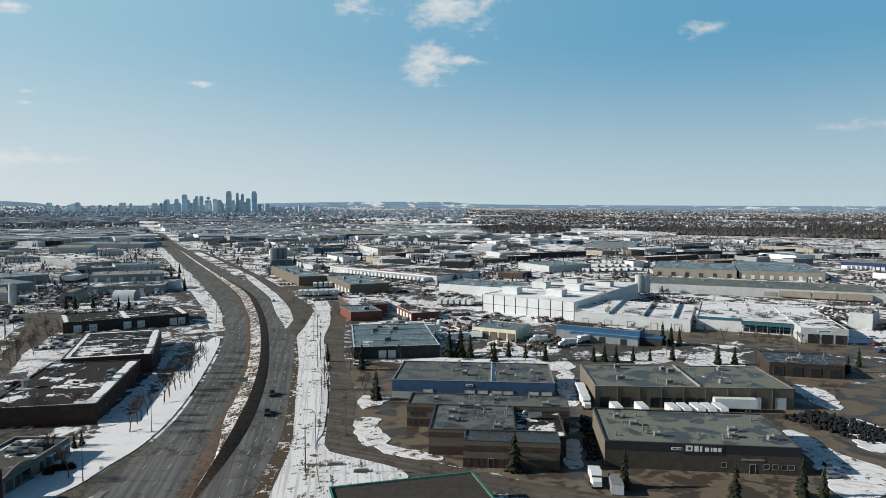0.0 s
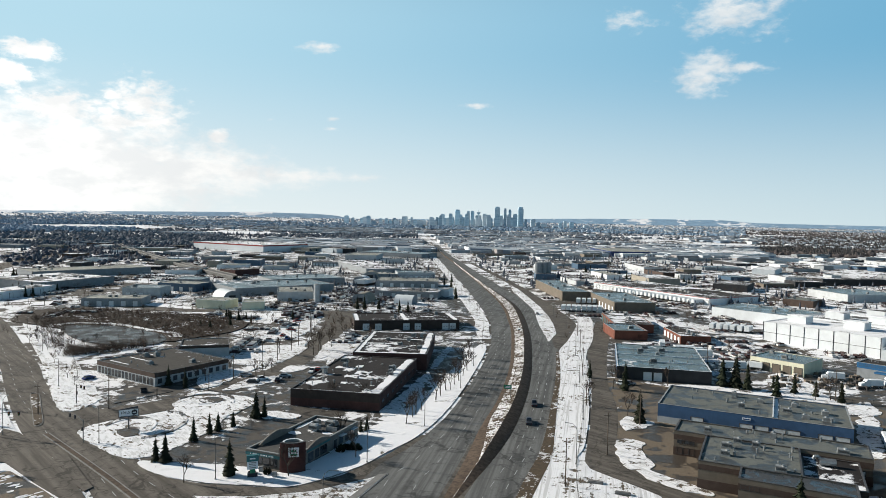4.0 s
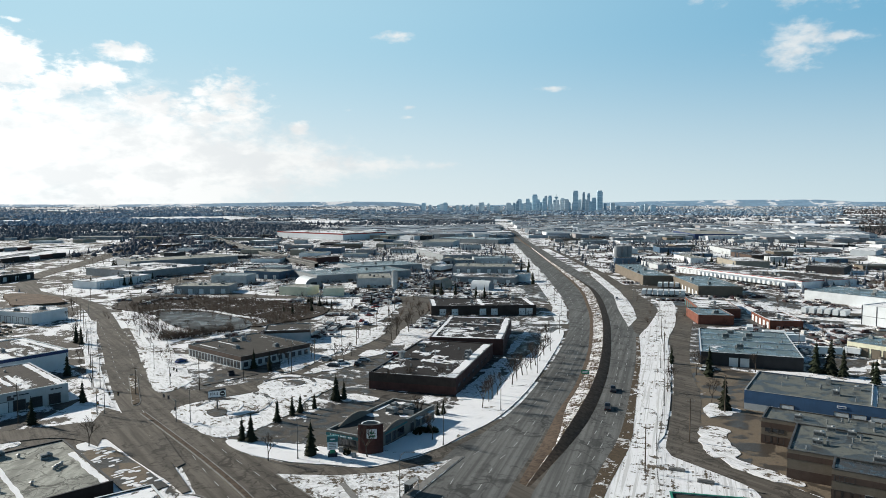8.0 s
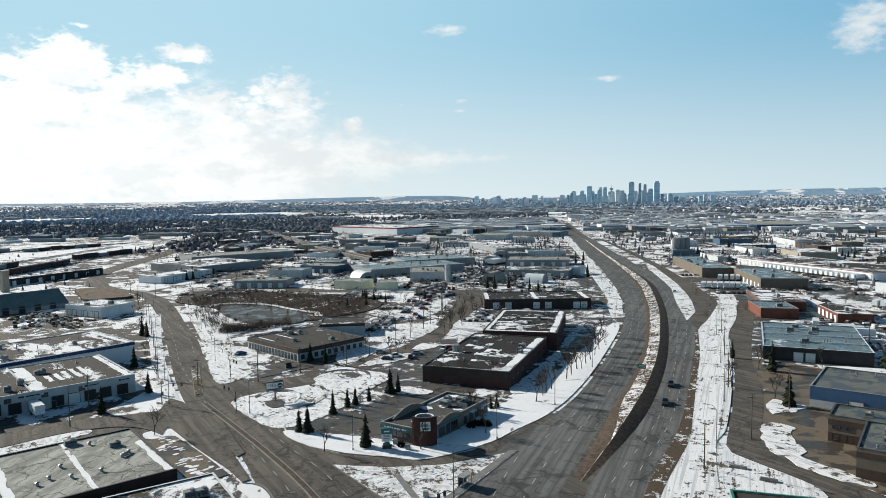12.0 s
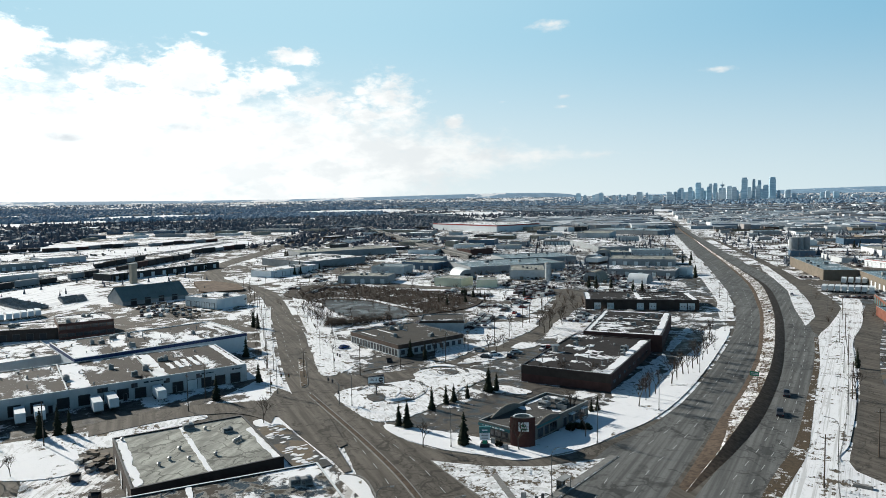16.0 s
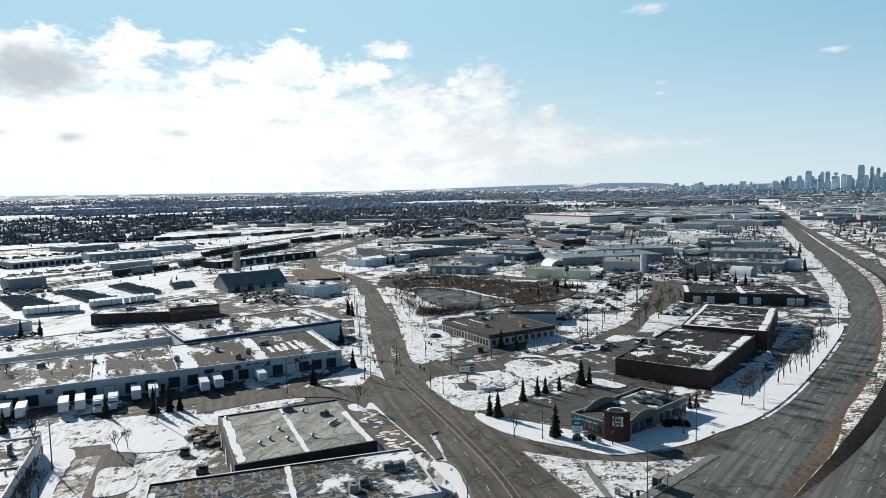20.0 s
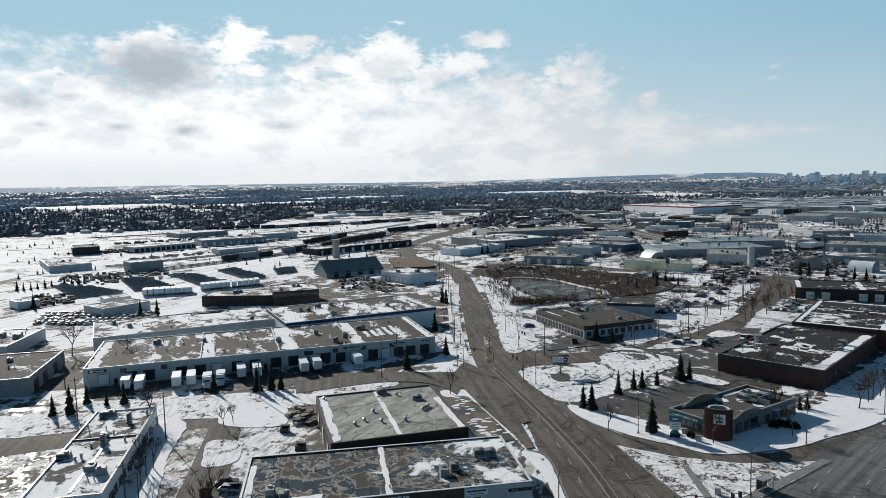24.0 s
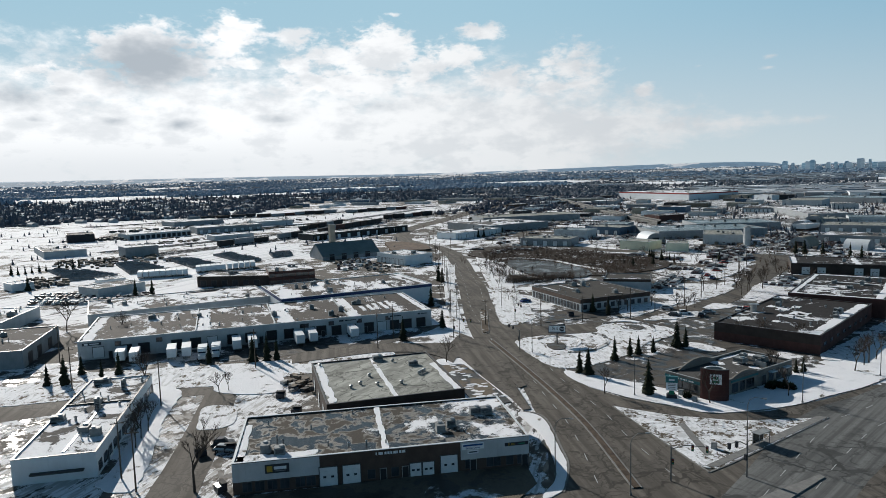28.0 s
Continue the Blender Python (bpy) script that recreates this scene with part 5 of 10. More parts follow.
ribbon("road_north", [(-370.9, 258.8), (-382.7, 295.0), (-396.6, 337.4), (-413.2, 387.9), (-441.5, 450.0), (-477.6, 504.9), (-527.2, 560.2), (-600.4, 622.5), (-715.7, 706.5), (-865.6, 807.1)], [(-355.9, 256.7), (-363.9, 289.8), (-375.8, 330.3), (-389.7, 378.0), (-414.2, 436.3), (-452.8, 497.1), (-504.4, 554.9), (-587.3, 629.3), (-713.9, 722.3), (-870.2, 824.7)], 0.05, M["yard_snow"], "snow-streaked road beyond the pond", "road", 70)
# low overpass of the far highway
OVER_L = [(-960, 890), (-875.1, 822.7), (-715.7, 706.5), (-579.9, 611.2), (-513.0, 568.0), (-457.1, 532.0), (-400, 497)]
OVER_R = [(-968, 904), (-883, 838), (-724, 722), (-588, 627), (-521, 583), (-466, 548), (-408, 512)]
ribbon("road_overpass", OVER_L, OVER_R, 3.2, M["asphalt"], "asphalt highway raised on a low embankment", "road", 60, thick=3.4)
for side_line in (OVER_L, OVER_R):
    bm = bmesh.new()
    strip_boxes(bm, along(spline(side_line), 60), 0.4, 3.2, 4.1)
    solo("parapet", bm, M["kerb"], "pale concrete parapet of the overpass", "parapet", kind="structure")
# snow verges and lawns
LAWN = [(-126.8, 122.6), (-117.3, 118.2), (-103.6, 118.6), (-93.9, 121.6), (-86.2, 124), (-81.2, 131.8), (-77.6, 142.6), (-76.4, 153), (-74.6, 167), (-75.6, 187), (-79.6, 214), (-86.2, 248), (-93, 280), (-99, 302), (-103, 303), (-99.5, 280), (-95.5, 248), (-90.5, 214), (-88.5, 192), (-88.5, 172), (-89, 163), (-89.4, 140), (-92, 131), (-103, 130), (-114, 127)]
patch("lawn_bank", LAWN, 0.15, M["lawn_snow"], "lawn under clean white snow", "lawn", True, rough_edge=0.35)
kerb(LAWN[1:13])
TRI = [(-101, 111.8), (-84, 105.2), (-70.5, 100.3), (-68.6, 101.8), (-69.0, 120), (-69.6, 140), (-74.1, 133), (-79.6, 124.4), (-89.9, 116.6)]
patch("island_triangle", TRI, 0.16, M["island_snow"], "triangular traffic island of snow and dead grass", "traffic island", False, rough_edge=0.2)
kerb([TRI[0], TRI[1], TRI[2], TRI[3], TRI[4], TRI[5]])
kerb([TRI[5], TRI[6], TRI[7], TRI[8], TRI[0]])
ribbon("pavement", [(-70.5, 101), (-70.9, 120), (-71.4, 139)], [(-69, 102.5), (-69.2, 120), (-69.7, 140)], 0.20, M["kerb"], "concrete footpath along the island", "footpath", 20)
ribbon("pavement", [(-85, 115), (-76, 108.5), (-72.5, 106)], [(-85.8, 114), (-76.8, 107.3), (-73, 104.8)], 0.20, M["kerb"], "diagonal concrete path over the island", "footpath", 14)
patch("verge_sign", [(-158.8, 133), (-148.7, 127.6), (-135.2, 123.2), (-128.5, 124), (-126, 133), (-128, 150), (-138, 170), (-146, 166), (-152, 152), (-159, 142)], 0.12, M["snow"], "snowy corner plot round a billboard", "verge", True, rough_edge=0.7)
STRIP_L = [(-31, 110), (-36.5, 130), (-37.6, 150), (-39.2, 167), (-42, 188), (-47.7, 219), (-55.2, 259), (-65.4, 304), (-68, 340), (-75, 400), (-84, 428)]
STRIP_R = [(-10, 110), (-12, 135), (-8, 150.5), (-29.8, 165.5), (-31.5, 180), (-36, 212.8), (-44.2, 259.6), (-53, 304), (-57, 345), (-66, 400), (-72, 425)]
ribbon("verge_highway", STRIP_L, STRIP_R, 0.12, M["snow_rut"], "snow-covered verge with vehicle ruts", "verge", 110)
ribbon("verge_edge", [(-35.4, 118), (-38.6, 137), (-40, 152), (-41, 168), (-43.8, 188), (-49.3, 219), (-56.6, 259), (-66.6, 304)], [(-33, 118), (-35.4, 137), (-36.4, 152), (-37.6, 168), (-41.3, 188), (-47.3, 219), (-54.9, 259), (-65.2, 304)], 0.15, M["verge_bare"], "bare brown grass edge of the highway", "verge", 60)
patch("verge_gore", [(-110, 436), (-92, 376), (-75.4, 328), (-77.4, 354), (-88, 392), (-111.5, 458), (-158, 568), (-170, 588), (-158, 552), (-128, 480)], 0.13, M["snow"], "wedge of snow between highway and ramp", "verge", False, rough_edge=0.5)
VL = [(-108, 318), (-122, 352), (-132, 380), (-170, 462), (-226, 586), (-324, 792), (-446, 1046)]
VR = [(-103.2, 322), (-114, 352), (-123.5, 380), (-160, 461), (-216, 584), (-312, 786), (-433, 1040)]
ribbon("verge_highway_far", VL, VR, 0.10, M["snow"], "strip of snow beside the highway", "verge", 60)
ribbon("verge_avenue_left", [(-165, 113), (-205, 139), (-262, 176), (-322, 214)], [(-160, 118.5), (-200.5, 142), (-257, 179), (-318, 221.5)], 0.12, M["snow"], "snowy verge of the avenue", "verge", 50)
ribbon("verge_avenue_right", [(-206, 163), (-240, 186), (-297, 223), (-350, 259)], [(-201, 172), (-234, 196), (-291, 232), (-345, 268)], 0.12, M["snow"], "snowy verge of the avenue by the pond", "verge", 50)
patch("verge_front", [(-156.6, 102.9), (-151.8, 109.5), (-138.1, 106.5), (-123.8, 101.5), (-117.8, 98.4), (-119.7, 97.4), (-131.4, 101.2), (-147.7, 105.7), (-150.8, 101.1)], 0.13, M["lawn_snow"], "snowy verge between parking bays and avenue", "verge", True, rough_edge=0.3)
patch("verge_corner", [(-109.6, 92.5), (-109.1, 94.8), (-103.6, 94.6), (-91.3, 86.9), (-85.1, 82.8), (-78.6, 75.5), (-78.8, 71.4), (-83.7, 79.0), (-97.2, 88.1)], 0.13, M["lawn_snow"], "curved snowy verge at the crossing", "verge", True, rough_edge=0.2)
kerb([(-110.1, 93.0), (-109.5, 95.4), (-104.0, 95.3), (-91.4, 87.5), (-84.9, 83.0), (-78.1, 75.4)])
patch("verge_lot", [(-168.6, 45.3), (-176.7, 50.0), (-178.1, 58.6), (-173.1, 63.8), (-159.3, 59.6), (-157.4, 55.8), (-161.4, 49.4)], 0.13, M["lawn_snow"], "white snow plot in the lot", "verge", True, rough_edge=0.4)
patch("verge_lot_small", [(-148.4, 36.4), (-157.1, 40.1), (-154.0, 45.3), (-148.3, 44.8), (-141.8, 41.0), (-143.4, 35.3)], 0.12, M["snow"], "rutted snow plot in the lot", "verge", True, rough_edge=0.3)
patch("verge_west", [(-180.7, 33.1), (-172.7, 38.8), (-155.1, 31.2), (-122.9, 19.9), (-127.3, 14.2), (-133.6, 17.7), (-158.8, 27.6)], 0.13, M["lawn_snow"], "strip of snow beside the white building", "verge", True, rough_edge=0.5)
patch("verge_street", [(-203.8, 3.2), (-209.7, 17.6), (-198.5, 37.1), (-185.5, 66.0), (-175.5, 89.3), (-175.8, 98.8), (-169.1, 96.9), (-166.8, 71.5), (-171.7, 46.4), (-179.4, 33.4), (-183.9, 12.8), (-187.8, 1.6)], 0.11, M["snow"], "ploughed snow along the back street", "verge", False, rough_edge=0.7)
patch("verge_office", [(-186.9, 148.7), (-226.1, 177.7), (-222.7, 183.4), (-207.5, 185.6), (-182.4, 163.1), (-176.0, 145.9)], 0.12, M["snow"], "snow plot by the avenue", "verge", True, rough_edge=0.7)
patch("verge_pond", [(-297.9, 234.4), (-303.5, 242.0), (-262.1, 212.2), (-240.9, 209.1), (-237.5, 194.5), (-249.8, 195.2), (-279.2, 216.7)], 0.12, M["lawn_snow"], "snowy bank of the pond", "verge", True, rough_edge=1.0)
patch("verge_side_street", [(-160.9, 269.7), (-161.6, 296.6), (-148.2, 279.8), (-145.1, 243.3), (-142.1, 232.1)], 0.12, M["snow"], "snow beside the side street", "verge", True, rough_edge=0.7)
ISL = [(-204, 153.5), (-186, 140.5), (-173.5, 131.5), (-173.8, 134.2), (-186, 143.2), (-201.5, 154.5)]
patch("island_avenue", ISL, 0.18, M["verge_bare"], "slim raised island in the avenue", "traffic island", False)
kerb(ISL, 0.3, 0.2, True)
MED = [(-164, 127.6), (-140, 118.1), (-118, 109.1), (-96, 99.1), (-72, 85.6)]
ribbon("median_avenue", [(x - 0.25, y - 0.45) for x, y in MED], [(x + 0.25, y + 0.45) for x, y in MED], 0.2, M["soil"], "narrow worn median of the avenue", "median", 60)
for k in (-1, 1):
    kerb([(x + 0.36 * k, y + 0.62 * k) for x, y in MED], 0.28, 0.24, label="chipped concrete kerb of the avenue median")
dashes("lane_line", AV_L[2:11], AV_R[2:11], 0.25, 0.062)
dashes("lane_line", AV_L[2:11], AV_R[2:11], 0.75, 0.062)
patch("island_turn", [(-58.6, 97), (-57.2, 112.8), (-56.2, 112.4), (-55.4, 99)], 0.2, M["kerb"], "concrete turning island at the crossing", "traffic island", False)
# pond in its hollow, with bare brown banks
patch("bank", [(-349.5, 253.0), (-372, 284.7), (-367.5, 295), (-358, 306), (-339, 311), (-316, 308), (-294.6, 309), (-280, 319), (-258.7, 314), (-237.2, 306), (-227, 288.6), (-225.6, 273.3), (-229.4, 258), (-232, 244), (-246, 240), (-290, 246), (-312, 246), (-323.1, 247.7)], 0.35, M["bank_soil"], "brown bare bank of the pond", "bank", True, rough_edge=1.5, thick=0.6)
patch("water", [(-307, 248), (-305, 257), (-292, 263), (-268, 260.5), (-249, 255.5), (-237, 246), (-233, 235), (-242, 226), (-257, 225), (-275, 229.5), (-293, 239)], 0.44, M["pond_water"], "still pond that mirrors the pale sky", "pond", True, rough_edge=0.8, thick=0.2)
ribbon("verge_rim", [(-316.5, 250.8), (-315.0, 261.0), (-303.5, 267.0), (-285.1, 269.5), (-262.6, 264.0), (-244.2, 262.7), (-235.0, 254.5)], [(-312.5, 250.8), (-311.0, 258.5), (-301.5, 264.0), (-285.1, 266.3), (-263.6, 261.6), (-246.2, 259.0), (-238.0, 252.0)], 0.50, M["snow"], "rim of snow along the far shore of the pond", "verge", 50)
patch("embankment", [(-453, 252), (-449, 261), (-434, 263), (-411, 260.5), (-388, 249.5), (-391, 238.8), (-398.8, 227.4), (-422.5, 236.9)], 1.2, M["earth"], "brown earth embankment of the avenue", "embankment", True, rough_edge=1.0, thick=1.6)

# snow left lying in the yards
for pts in (
    [(-24.4, 189.0), (-18.1, 189.0), (-16.7, 180.3), (-13.3, 171.5), (-18.6, 167.4), (-21.9, 173.5)],
    [(-17.5, 170.6), (-4.4, 162.8), (1.1, 158.5), (-5.6, 158.4), (-14.0, 162.7)],
    [(31.3, 171.2), (34.9, 171.3), (32.1, 155.0), (28.6, 156.0)],
    [(38.3, 226.3), (47.0, 259.4), (44.0, 212.8), (38.4, 201.8)],
    [(18.6, 290.5), (29.5, 303.1), (38.6, 261.2), (48.2, 266.2), (47.0, 247.7), (24.6, 251.7)],
    [(117.8, 227.6), (124.9, 220.6), (118.5, 200.1), (113.2, 205.8)],
    [(93.1, 260.3), (106.1, 278.8), (116.4, 281.2), (113.5, 253.3), (100.7, 247.8)],
    [(-25.2, 211.7), (-16.1, 208.7), (-23.6, 198.0)],
    [(91.4, 180.8), (95.9, 176.4), (96.3, 164.0), (101.5, 153.4), (92.1, 138.7), (82.9, 138.6), (87.1, 157.3)],
    [(114.8, 190.9), (119.4, 181.2), (109.0, 165.0), (104.7, 168.9)],
    [(-6.5, 341.3), (12.5, 318.9), (4.3, 305.1), (-3.4, 315.7)],
    [(76.9, 273.9), (98.3, 283.0), (89.0, 262.1), (74.4, 257.1)],
    [(-28.2, 408.9), (14.3, 368.1), (10.5, 341.7), (-19.8, 376.9)],
    [(-44.8, 438.4), (-1.1, 421.7), (15.2, 392.3), (-28.2, 408.9)],
    [(-156.0, 164.6), (-155.2, 175.2), (-141.7, 181.4), (-133.8, 175.8), (-133.0, 157.8), (-143.8, 156.9)],
    [(-190.2, 229.6), (-190.7, 254.9), (-170.7, 261.9), (-162.8, 229.0), (-175.3, 218.9)],
    [(-164.4, 222.7), (-166.5, 226.8), (-178.3, 267.7), (-175.6, 269.1), (-168.4, 249.7), (-163.4, 225.3)],
    [(-154.4, 242.9), (-159.4, 254.2), (-169.1, 277.3), (-168.0, 289.9), (-164.1, 286.5), (-154.7, 260.9), (-151.4, 245.8)],
    [(-161.6, 183.8), (-173.6, 197.5), (-168.0, 218.4), (-163.9, 220.5), (-162.9, 211.8), (-159.5, 190.6)],
    [(-153.9, 186.0), (-155.8, 202.5), (-148.5, 210.4), (-145.3, 205.9), (-147.0, 194.2), (-150.6, 185.9)],
    [(-153.0, 216.8), (-155.3, 226.1), (-149.8, 230.1), (-146.8, 223.4), (-148.9, 216.7)],
    [(-93.5, 182.6), (-95.5, 192.3), (-101.4, 232.1), (-102.1, 240.6), (-96.1, 225.4), (-90.6, 194.3), (-89.1, 183.1)],
    [(-103.9, 247.7), (-108.3, 262.3), (-115.6, 298.0), (-113.4, 296.7), (-105.5, 265.1), (-102.0, 247.5)],
    [(-121.7, 172.1), (-112.9, 170.4), (-114.6, 166.8), (-121.9, 163.6), (-127.1, 167.8)],
    [(-217.2, 278.2), (-212.6, 312.3), (-211.6, 339.2), (-189.1, 285.1), (-199.6, 266.8)],
):
    patch("snow_patch", pts, 0.10, M["snow"], "patch of old snow lying in a yard", "snow patch", True, rough_edge=1.3)

patch("apron_shop_row", [(-108.6, 31.8), (-90.2, 77.6), (-83, 74), (-78, 62), (-84, 44), (-96, 22)], 0.10, M["yard_dry"], "dark asphalt forecourt of the shop row", "yard", False)
patch("apron_pond_office", [(-205.1, 178.1), (-176.3, 177.1), (-166.7, 176.0), (-171.9, 156.2), (-184.0, 161.8)], 0.09, M["yard"], "bare asphalt forecourt of the office", "yard", False)

patch("road_plant", [(70.4, 343.2), (121.1, 318.6), (187.7, 287.1), (176.5, 269.7), (113.1, 297.4), (63.1, 320.1)], 0.05, M["yard_dry"], "dry asphalt street in front of the white plant", "road", False)
patch("yard_plant", [(94.2, 326.7), (120.0, 315.8), (175.4, 293.9), (185.5, 320.1), (125.0, 336.5)], 0.04, M["yard_dry"], "bare forecourt of the white plant", "yard", False)

patch("lot_bays", [(-153.2, 100.3), (-150.8, 101.1), (-147.7, 105.7), (-131.4, 101.2), (-119.7, 97.4), (-116.5, 96.4), (-117.8, 91.3), (-122.5, 90.1)], 0.09, M["yard_dry"], "asphalt parking bays beside the grey shop", "parking lot", False)

ribbon("road_back_street", [(-188.4, 73.4), (-188.1, 84.0), (-183.8, 97.2), (-175.3, 108.4), (-169.2, 116.0), (-164.1, 117.9)], [(-178.9, 69.5), (-177.0, 80.2), (-174.0, 93.0), (-167.6, 101.9), (-159.5, 104.9), (-150.8, 104.3)], 0.15, M["asphalt_side"], "asphalt back street that joins the avenue", "road", 60)
patch("road_avenue_edge", [(-177.6, 125.8), (-170.8, 125.2), (-141.7, 113.6), (-110.4, 96.7), (-110.9, 95.0), (-116.8, 97.3), (-136.4, 103.0), (-154.1, 108.9), (-161.8, 106.7), (-168.5, 115.1)], 0.155, M["asphalt_side"], "worn asphalt edge of the avenue", "road", False)

patch("thaw_patch", [(-148.9, 136.6), (-149.0, 140.3), (-145.6, 140.9), (-142.6, 137.5), (-143.6, 134.4)], 0.17, M["yard"], "thawed bare patch round the billboard", "bare patch", True, rough_edge=0.3)
patch("thaw_patch", [(-151.7, 171.2), (-151.0, 175.6), (-146.1, 175.8), (-144.2, 171.7), (-147.3, 169.1)], 0.17, M["yard"], "thawed bare patch in the snow", "bare patch", True, rough_edge=0.3)
for a, b in (([(-139.8, 136.2), (-137.8, 140.1), (-138.1, 145.7), (-140.1, 151.8), (-145.6, 156.2), (-150.5, 156.4)], [(-138.7, 135.0), (-136.4, 139.1), (-136.3, 145.0), (-139.3, 152.5), (-146.4, 158.2), (-151.9, 157.9)]), ([(-155.4, 138.8), (-155.8, 145.1), (-151.7, 148.5), (-146.1, 146.7), (-143.0, 141.6)], [(-157.1, 139.9), (-157.4, 146.3), (-152.7, 150.3), (-145.5, 147.3), (-141.7, 141.2)]), ([(-157.1, 168.6), (-157.0, 175.7), (-153.2, 178.8), (-145.6, 178.2), (-140.7, 172.7)], [(-158.9, 170.0), (-158.7, 177.4), (-154.5, 180.9), (-145.2, 179.5), (-139.4, 172.9)])):
    ribbon("tyre_track", a, b, 0.175, M["yard_snow"], "slushy tyre track through the snow", "track", 30)

patch("road_avenue_edge", [(-148.8, 117.0), (-145.8, 118.9), (-123.4, 106.6), (-123.1, 104.2), (-129.9, 106.7)], 0.158, M["asphalt_side"], "worn asphalt edge of the avenue", "road", False)

patch("yard_works_district", [(-250, 345), (-215, 395), (-160, 412), (-195, 470), (-245, 583), (-340, 785), (-460, 1039), (-700, 1000), (-640, 660), (-430, 440), (-340, 352)], 0.012, M["yard_snow"], "slushy asphalt yards between the works", "yard", True, rough_edge=2.0)

# ---- buildings near the crossing ----


def doors_row(ob, which, spots, w=3.2, h=3.6, mat="door_white", panes=False, z=0.0):
    for s in spots:
        dock_door(ob, which, s, w, h, z, mat, panes)


def sign_board(ob, which, s, z, w, h, board, marks=(), name="sign_board", label=""):
    """Flat sign panel on a wall with plain shapes on it: rows of (x, z, width, height, material)."""
    x, y, zz, turn = side(ob, which, s, z, 0.08)
    b = part(name, boxes((-w / 2, w / 2, -0.06, 0.06, -h / 2, h / 2)), M[board], ob, label)
    place(b, x, y, zz, turn)
    for mx, mz, mw, mh, mm in marks:
        part("sign_mark", boxes((mx - mw / 2, mx + mw / 2, -0.10, -0.061, mz - mh / 2, mz + mh / 2)), M[mm], b)
    return b


def face_panel(ob, which, s0, s1, z0, z1, mat, name="wall_panel", out=0.06):
    x, y, zz, turn = side(ob, which, (s0 + s1) / 2, 0.0, 0.0)
    w = abs(s1 - s0)
    p = part(name, boxes((-w / 2, w / 2, -out, 0.0, z0, z1)), M[mat], ob)
    return place(p, x, y, zz, turn)


# shop row with loading doors (nearest building at the end of the walk)
ob = building("shop_row", (-109.5, 32.1), (-89.3, 77.8), 22.1, 5.4, "wall_brown", "roof_wet", "single-storey brown shop row with grey fascias and a wet patchy roof", "shop row", "cap_white")
L, D, H = ob["size"]
face_panel(ob, "front", 0.0, 0.28 * L, 2.2, 5.3, "wall_conc", "fascia")
face_panel(ob, "front", 0.757 * L, L, 2.2, 5.3, "wall_conc", "fascia")
doors_row(ob, "front", (0.308 * L, 0.384 * L, 0.716 * L), 2.9, 3.3, "door_white", True)
doors_row(ob, "front", (0.600 * L, 0.644 * L), 1.9, 2.5, "door_white", True)
sign_board(ob, "front", 0.143 * L, 4.0, 3.9, 1.5, "darkpaint", ((-1.2, 0, 0.9, 1.0, "yellow"), (0.5, 0.1, 2.0, 0.5, "white"), (0.5, -0.4, 1.8, 0.12, "unit")), label="dark shop sign with a pale mark")
sign_board(ob, "front", 0.80 * L, 4.5, 3.9, 1.1, "white", ((0, 0.22, 3.4, 0.3, "bluepaint"),), label="white shop sign with blue writing")
sign_board(ob, "front", 0.80 * L, 3.5, 1.9, 0.6, "white", ((0, 0, 1.5, 0.2, "darkpaint"),), label="small white shop sign")
sign_board(ob, "front", 0.955 * L, 4.2, 4.2, 0.6, "darkpaint", ((0.9, 0, 1.2, 0.16, "green"),), label="dark sign with yellow writing")
lettering("Service Center", 0.42, M["bluepaint"], ob, 0.80 * L, -0.22, 4.24)
lettering("SUBS", 0.55, M["yellow"], ob, 0.955 * L - 0.95, -0.22, 4.2)
for i, w in enumerate((0.22, 0.6, 0.22, 0.34, 0.34, 0.3, 0.44, 0.24, 0.34, 0.5)):
    part("address_bar", boxes((0.466 * L + i * 0.5, 0.466 * L + i * 0.5 + w, -0.06, 0.0, 4.55, 5.0)), M["white"], ob)
for s in (0.045, 0.085, 0.125, 0.165, 0.215, 0.25):
    window(ob, "front", s * L, 1.4, 1.5, 0.5)
for s in (0.45, 0.53, 0.785, 0.86, 0.885, 0.93, 0.97):
    window(ob, "front", s * L, 1.2, 1.5, 0.6)
for s in (0.49, 0.565, 0.80, 0.985):
    entry(ob, "front", s * L)
snow_bar(ob, 0.49 * L, 0.515 * L, 0.3, D - 0.3, 1)
snow_bar(ob, 0.3, 0.28 * L, 0.3, 3.2, 2, 0.1)
snow_bar(ob, 0.3, 1.8, 0.3, D - 4, 3, 0.1)
for x, y, sx in ((0.10, 0.22, 2.0), (0.15, 0.13, 1.7), (0.71, 0.30, 2.2), (0.755, 0.38, 1.6), (0.87, 0.62, 2.0), (0.91, 0.60, 2.2)):
    hvac(ob, x * L, y * D, sx, 1.5, 1.3, rng.choice((0, 90)))
for i in range(12):
    vent(ob, rng.uniform(0.05, 0.95) * L, rng.uniform(0.1, 0.9) * D, 0.14, 0.6)

# grey flat-roofed shop behind it
ob = building("grey_shop", (-126.6, 56.5), (-117.6, 84.4), 32.6, 5.4, "wall_dark", "roof_grey", "dark-walled shop with a pale grey roof split by snow", "shop", "cap_dark")
L, D, H = ob["size"]
snow_bar(ob, 0.48 * L, 0.52 * L, 0.4, D - 0.4, 4, 0.1)
snow_bar(ob, 0.4, 0.085 * L, 0.6, D - 1.0, 5, 0.1)
snow_bar(ob, 0.93 * L, L - 0.4, 0.6, D * 0.7, 6, 0.1)
hvac(ob, 0.55 * L, 0.93 * D, 2.4, 1.5, 1.2)
hvac(ob, 0.80 * L, 0.70 * D, 2.2, 1.2, 1.0)
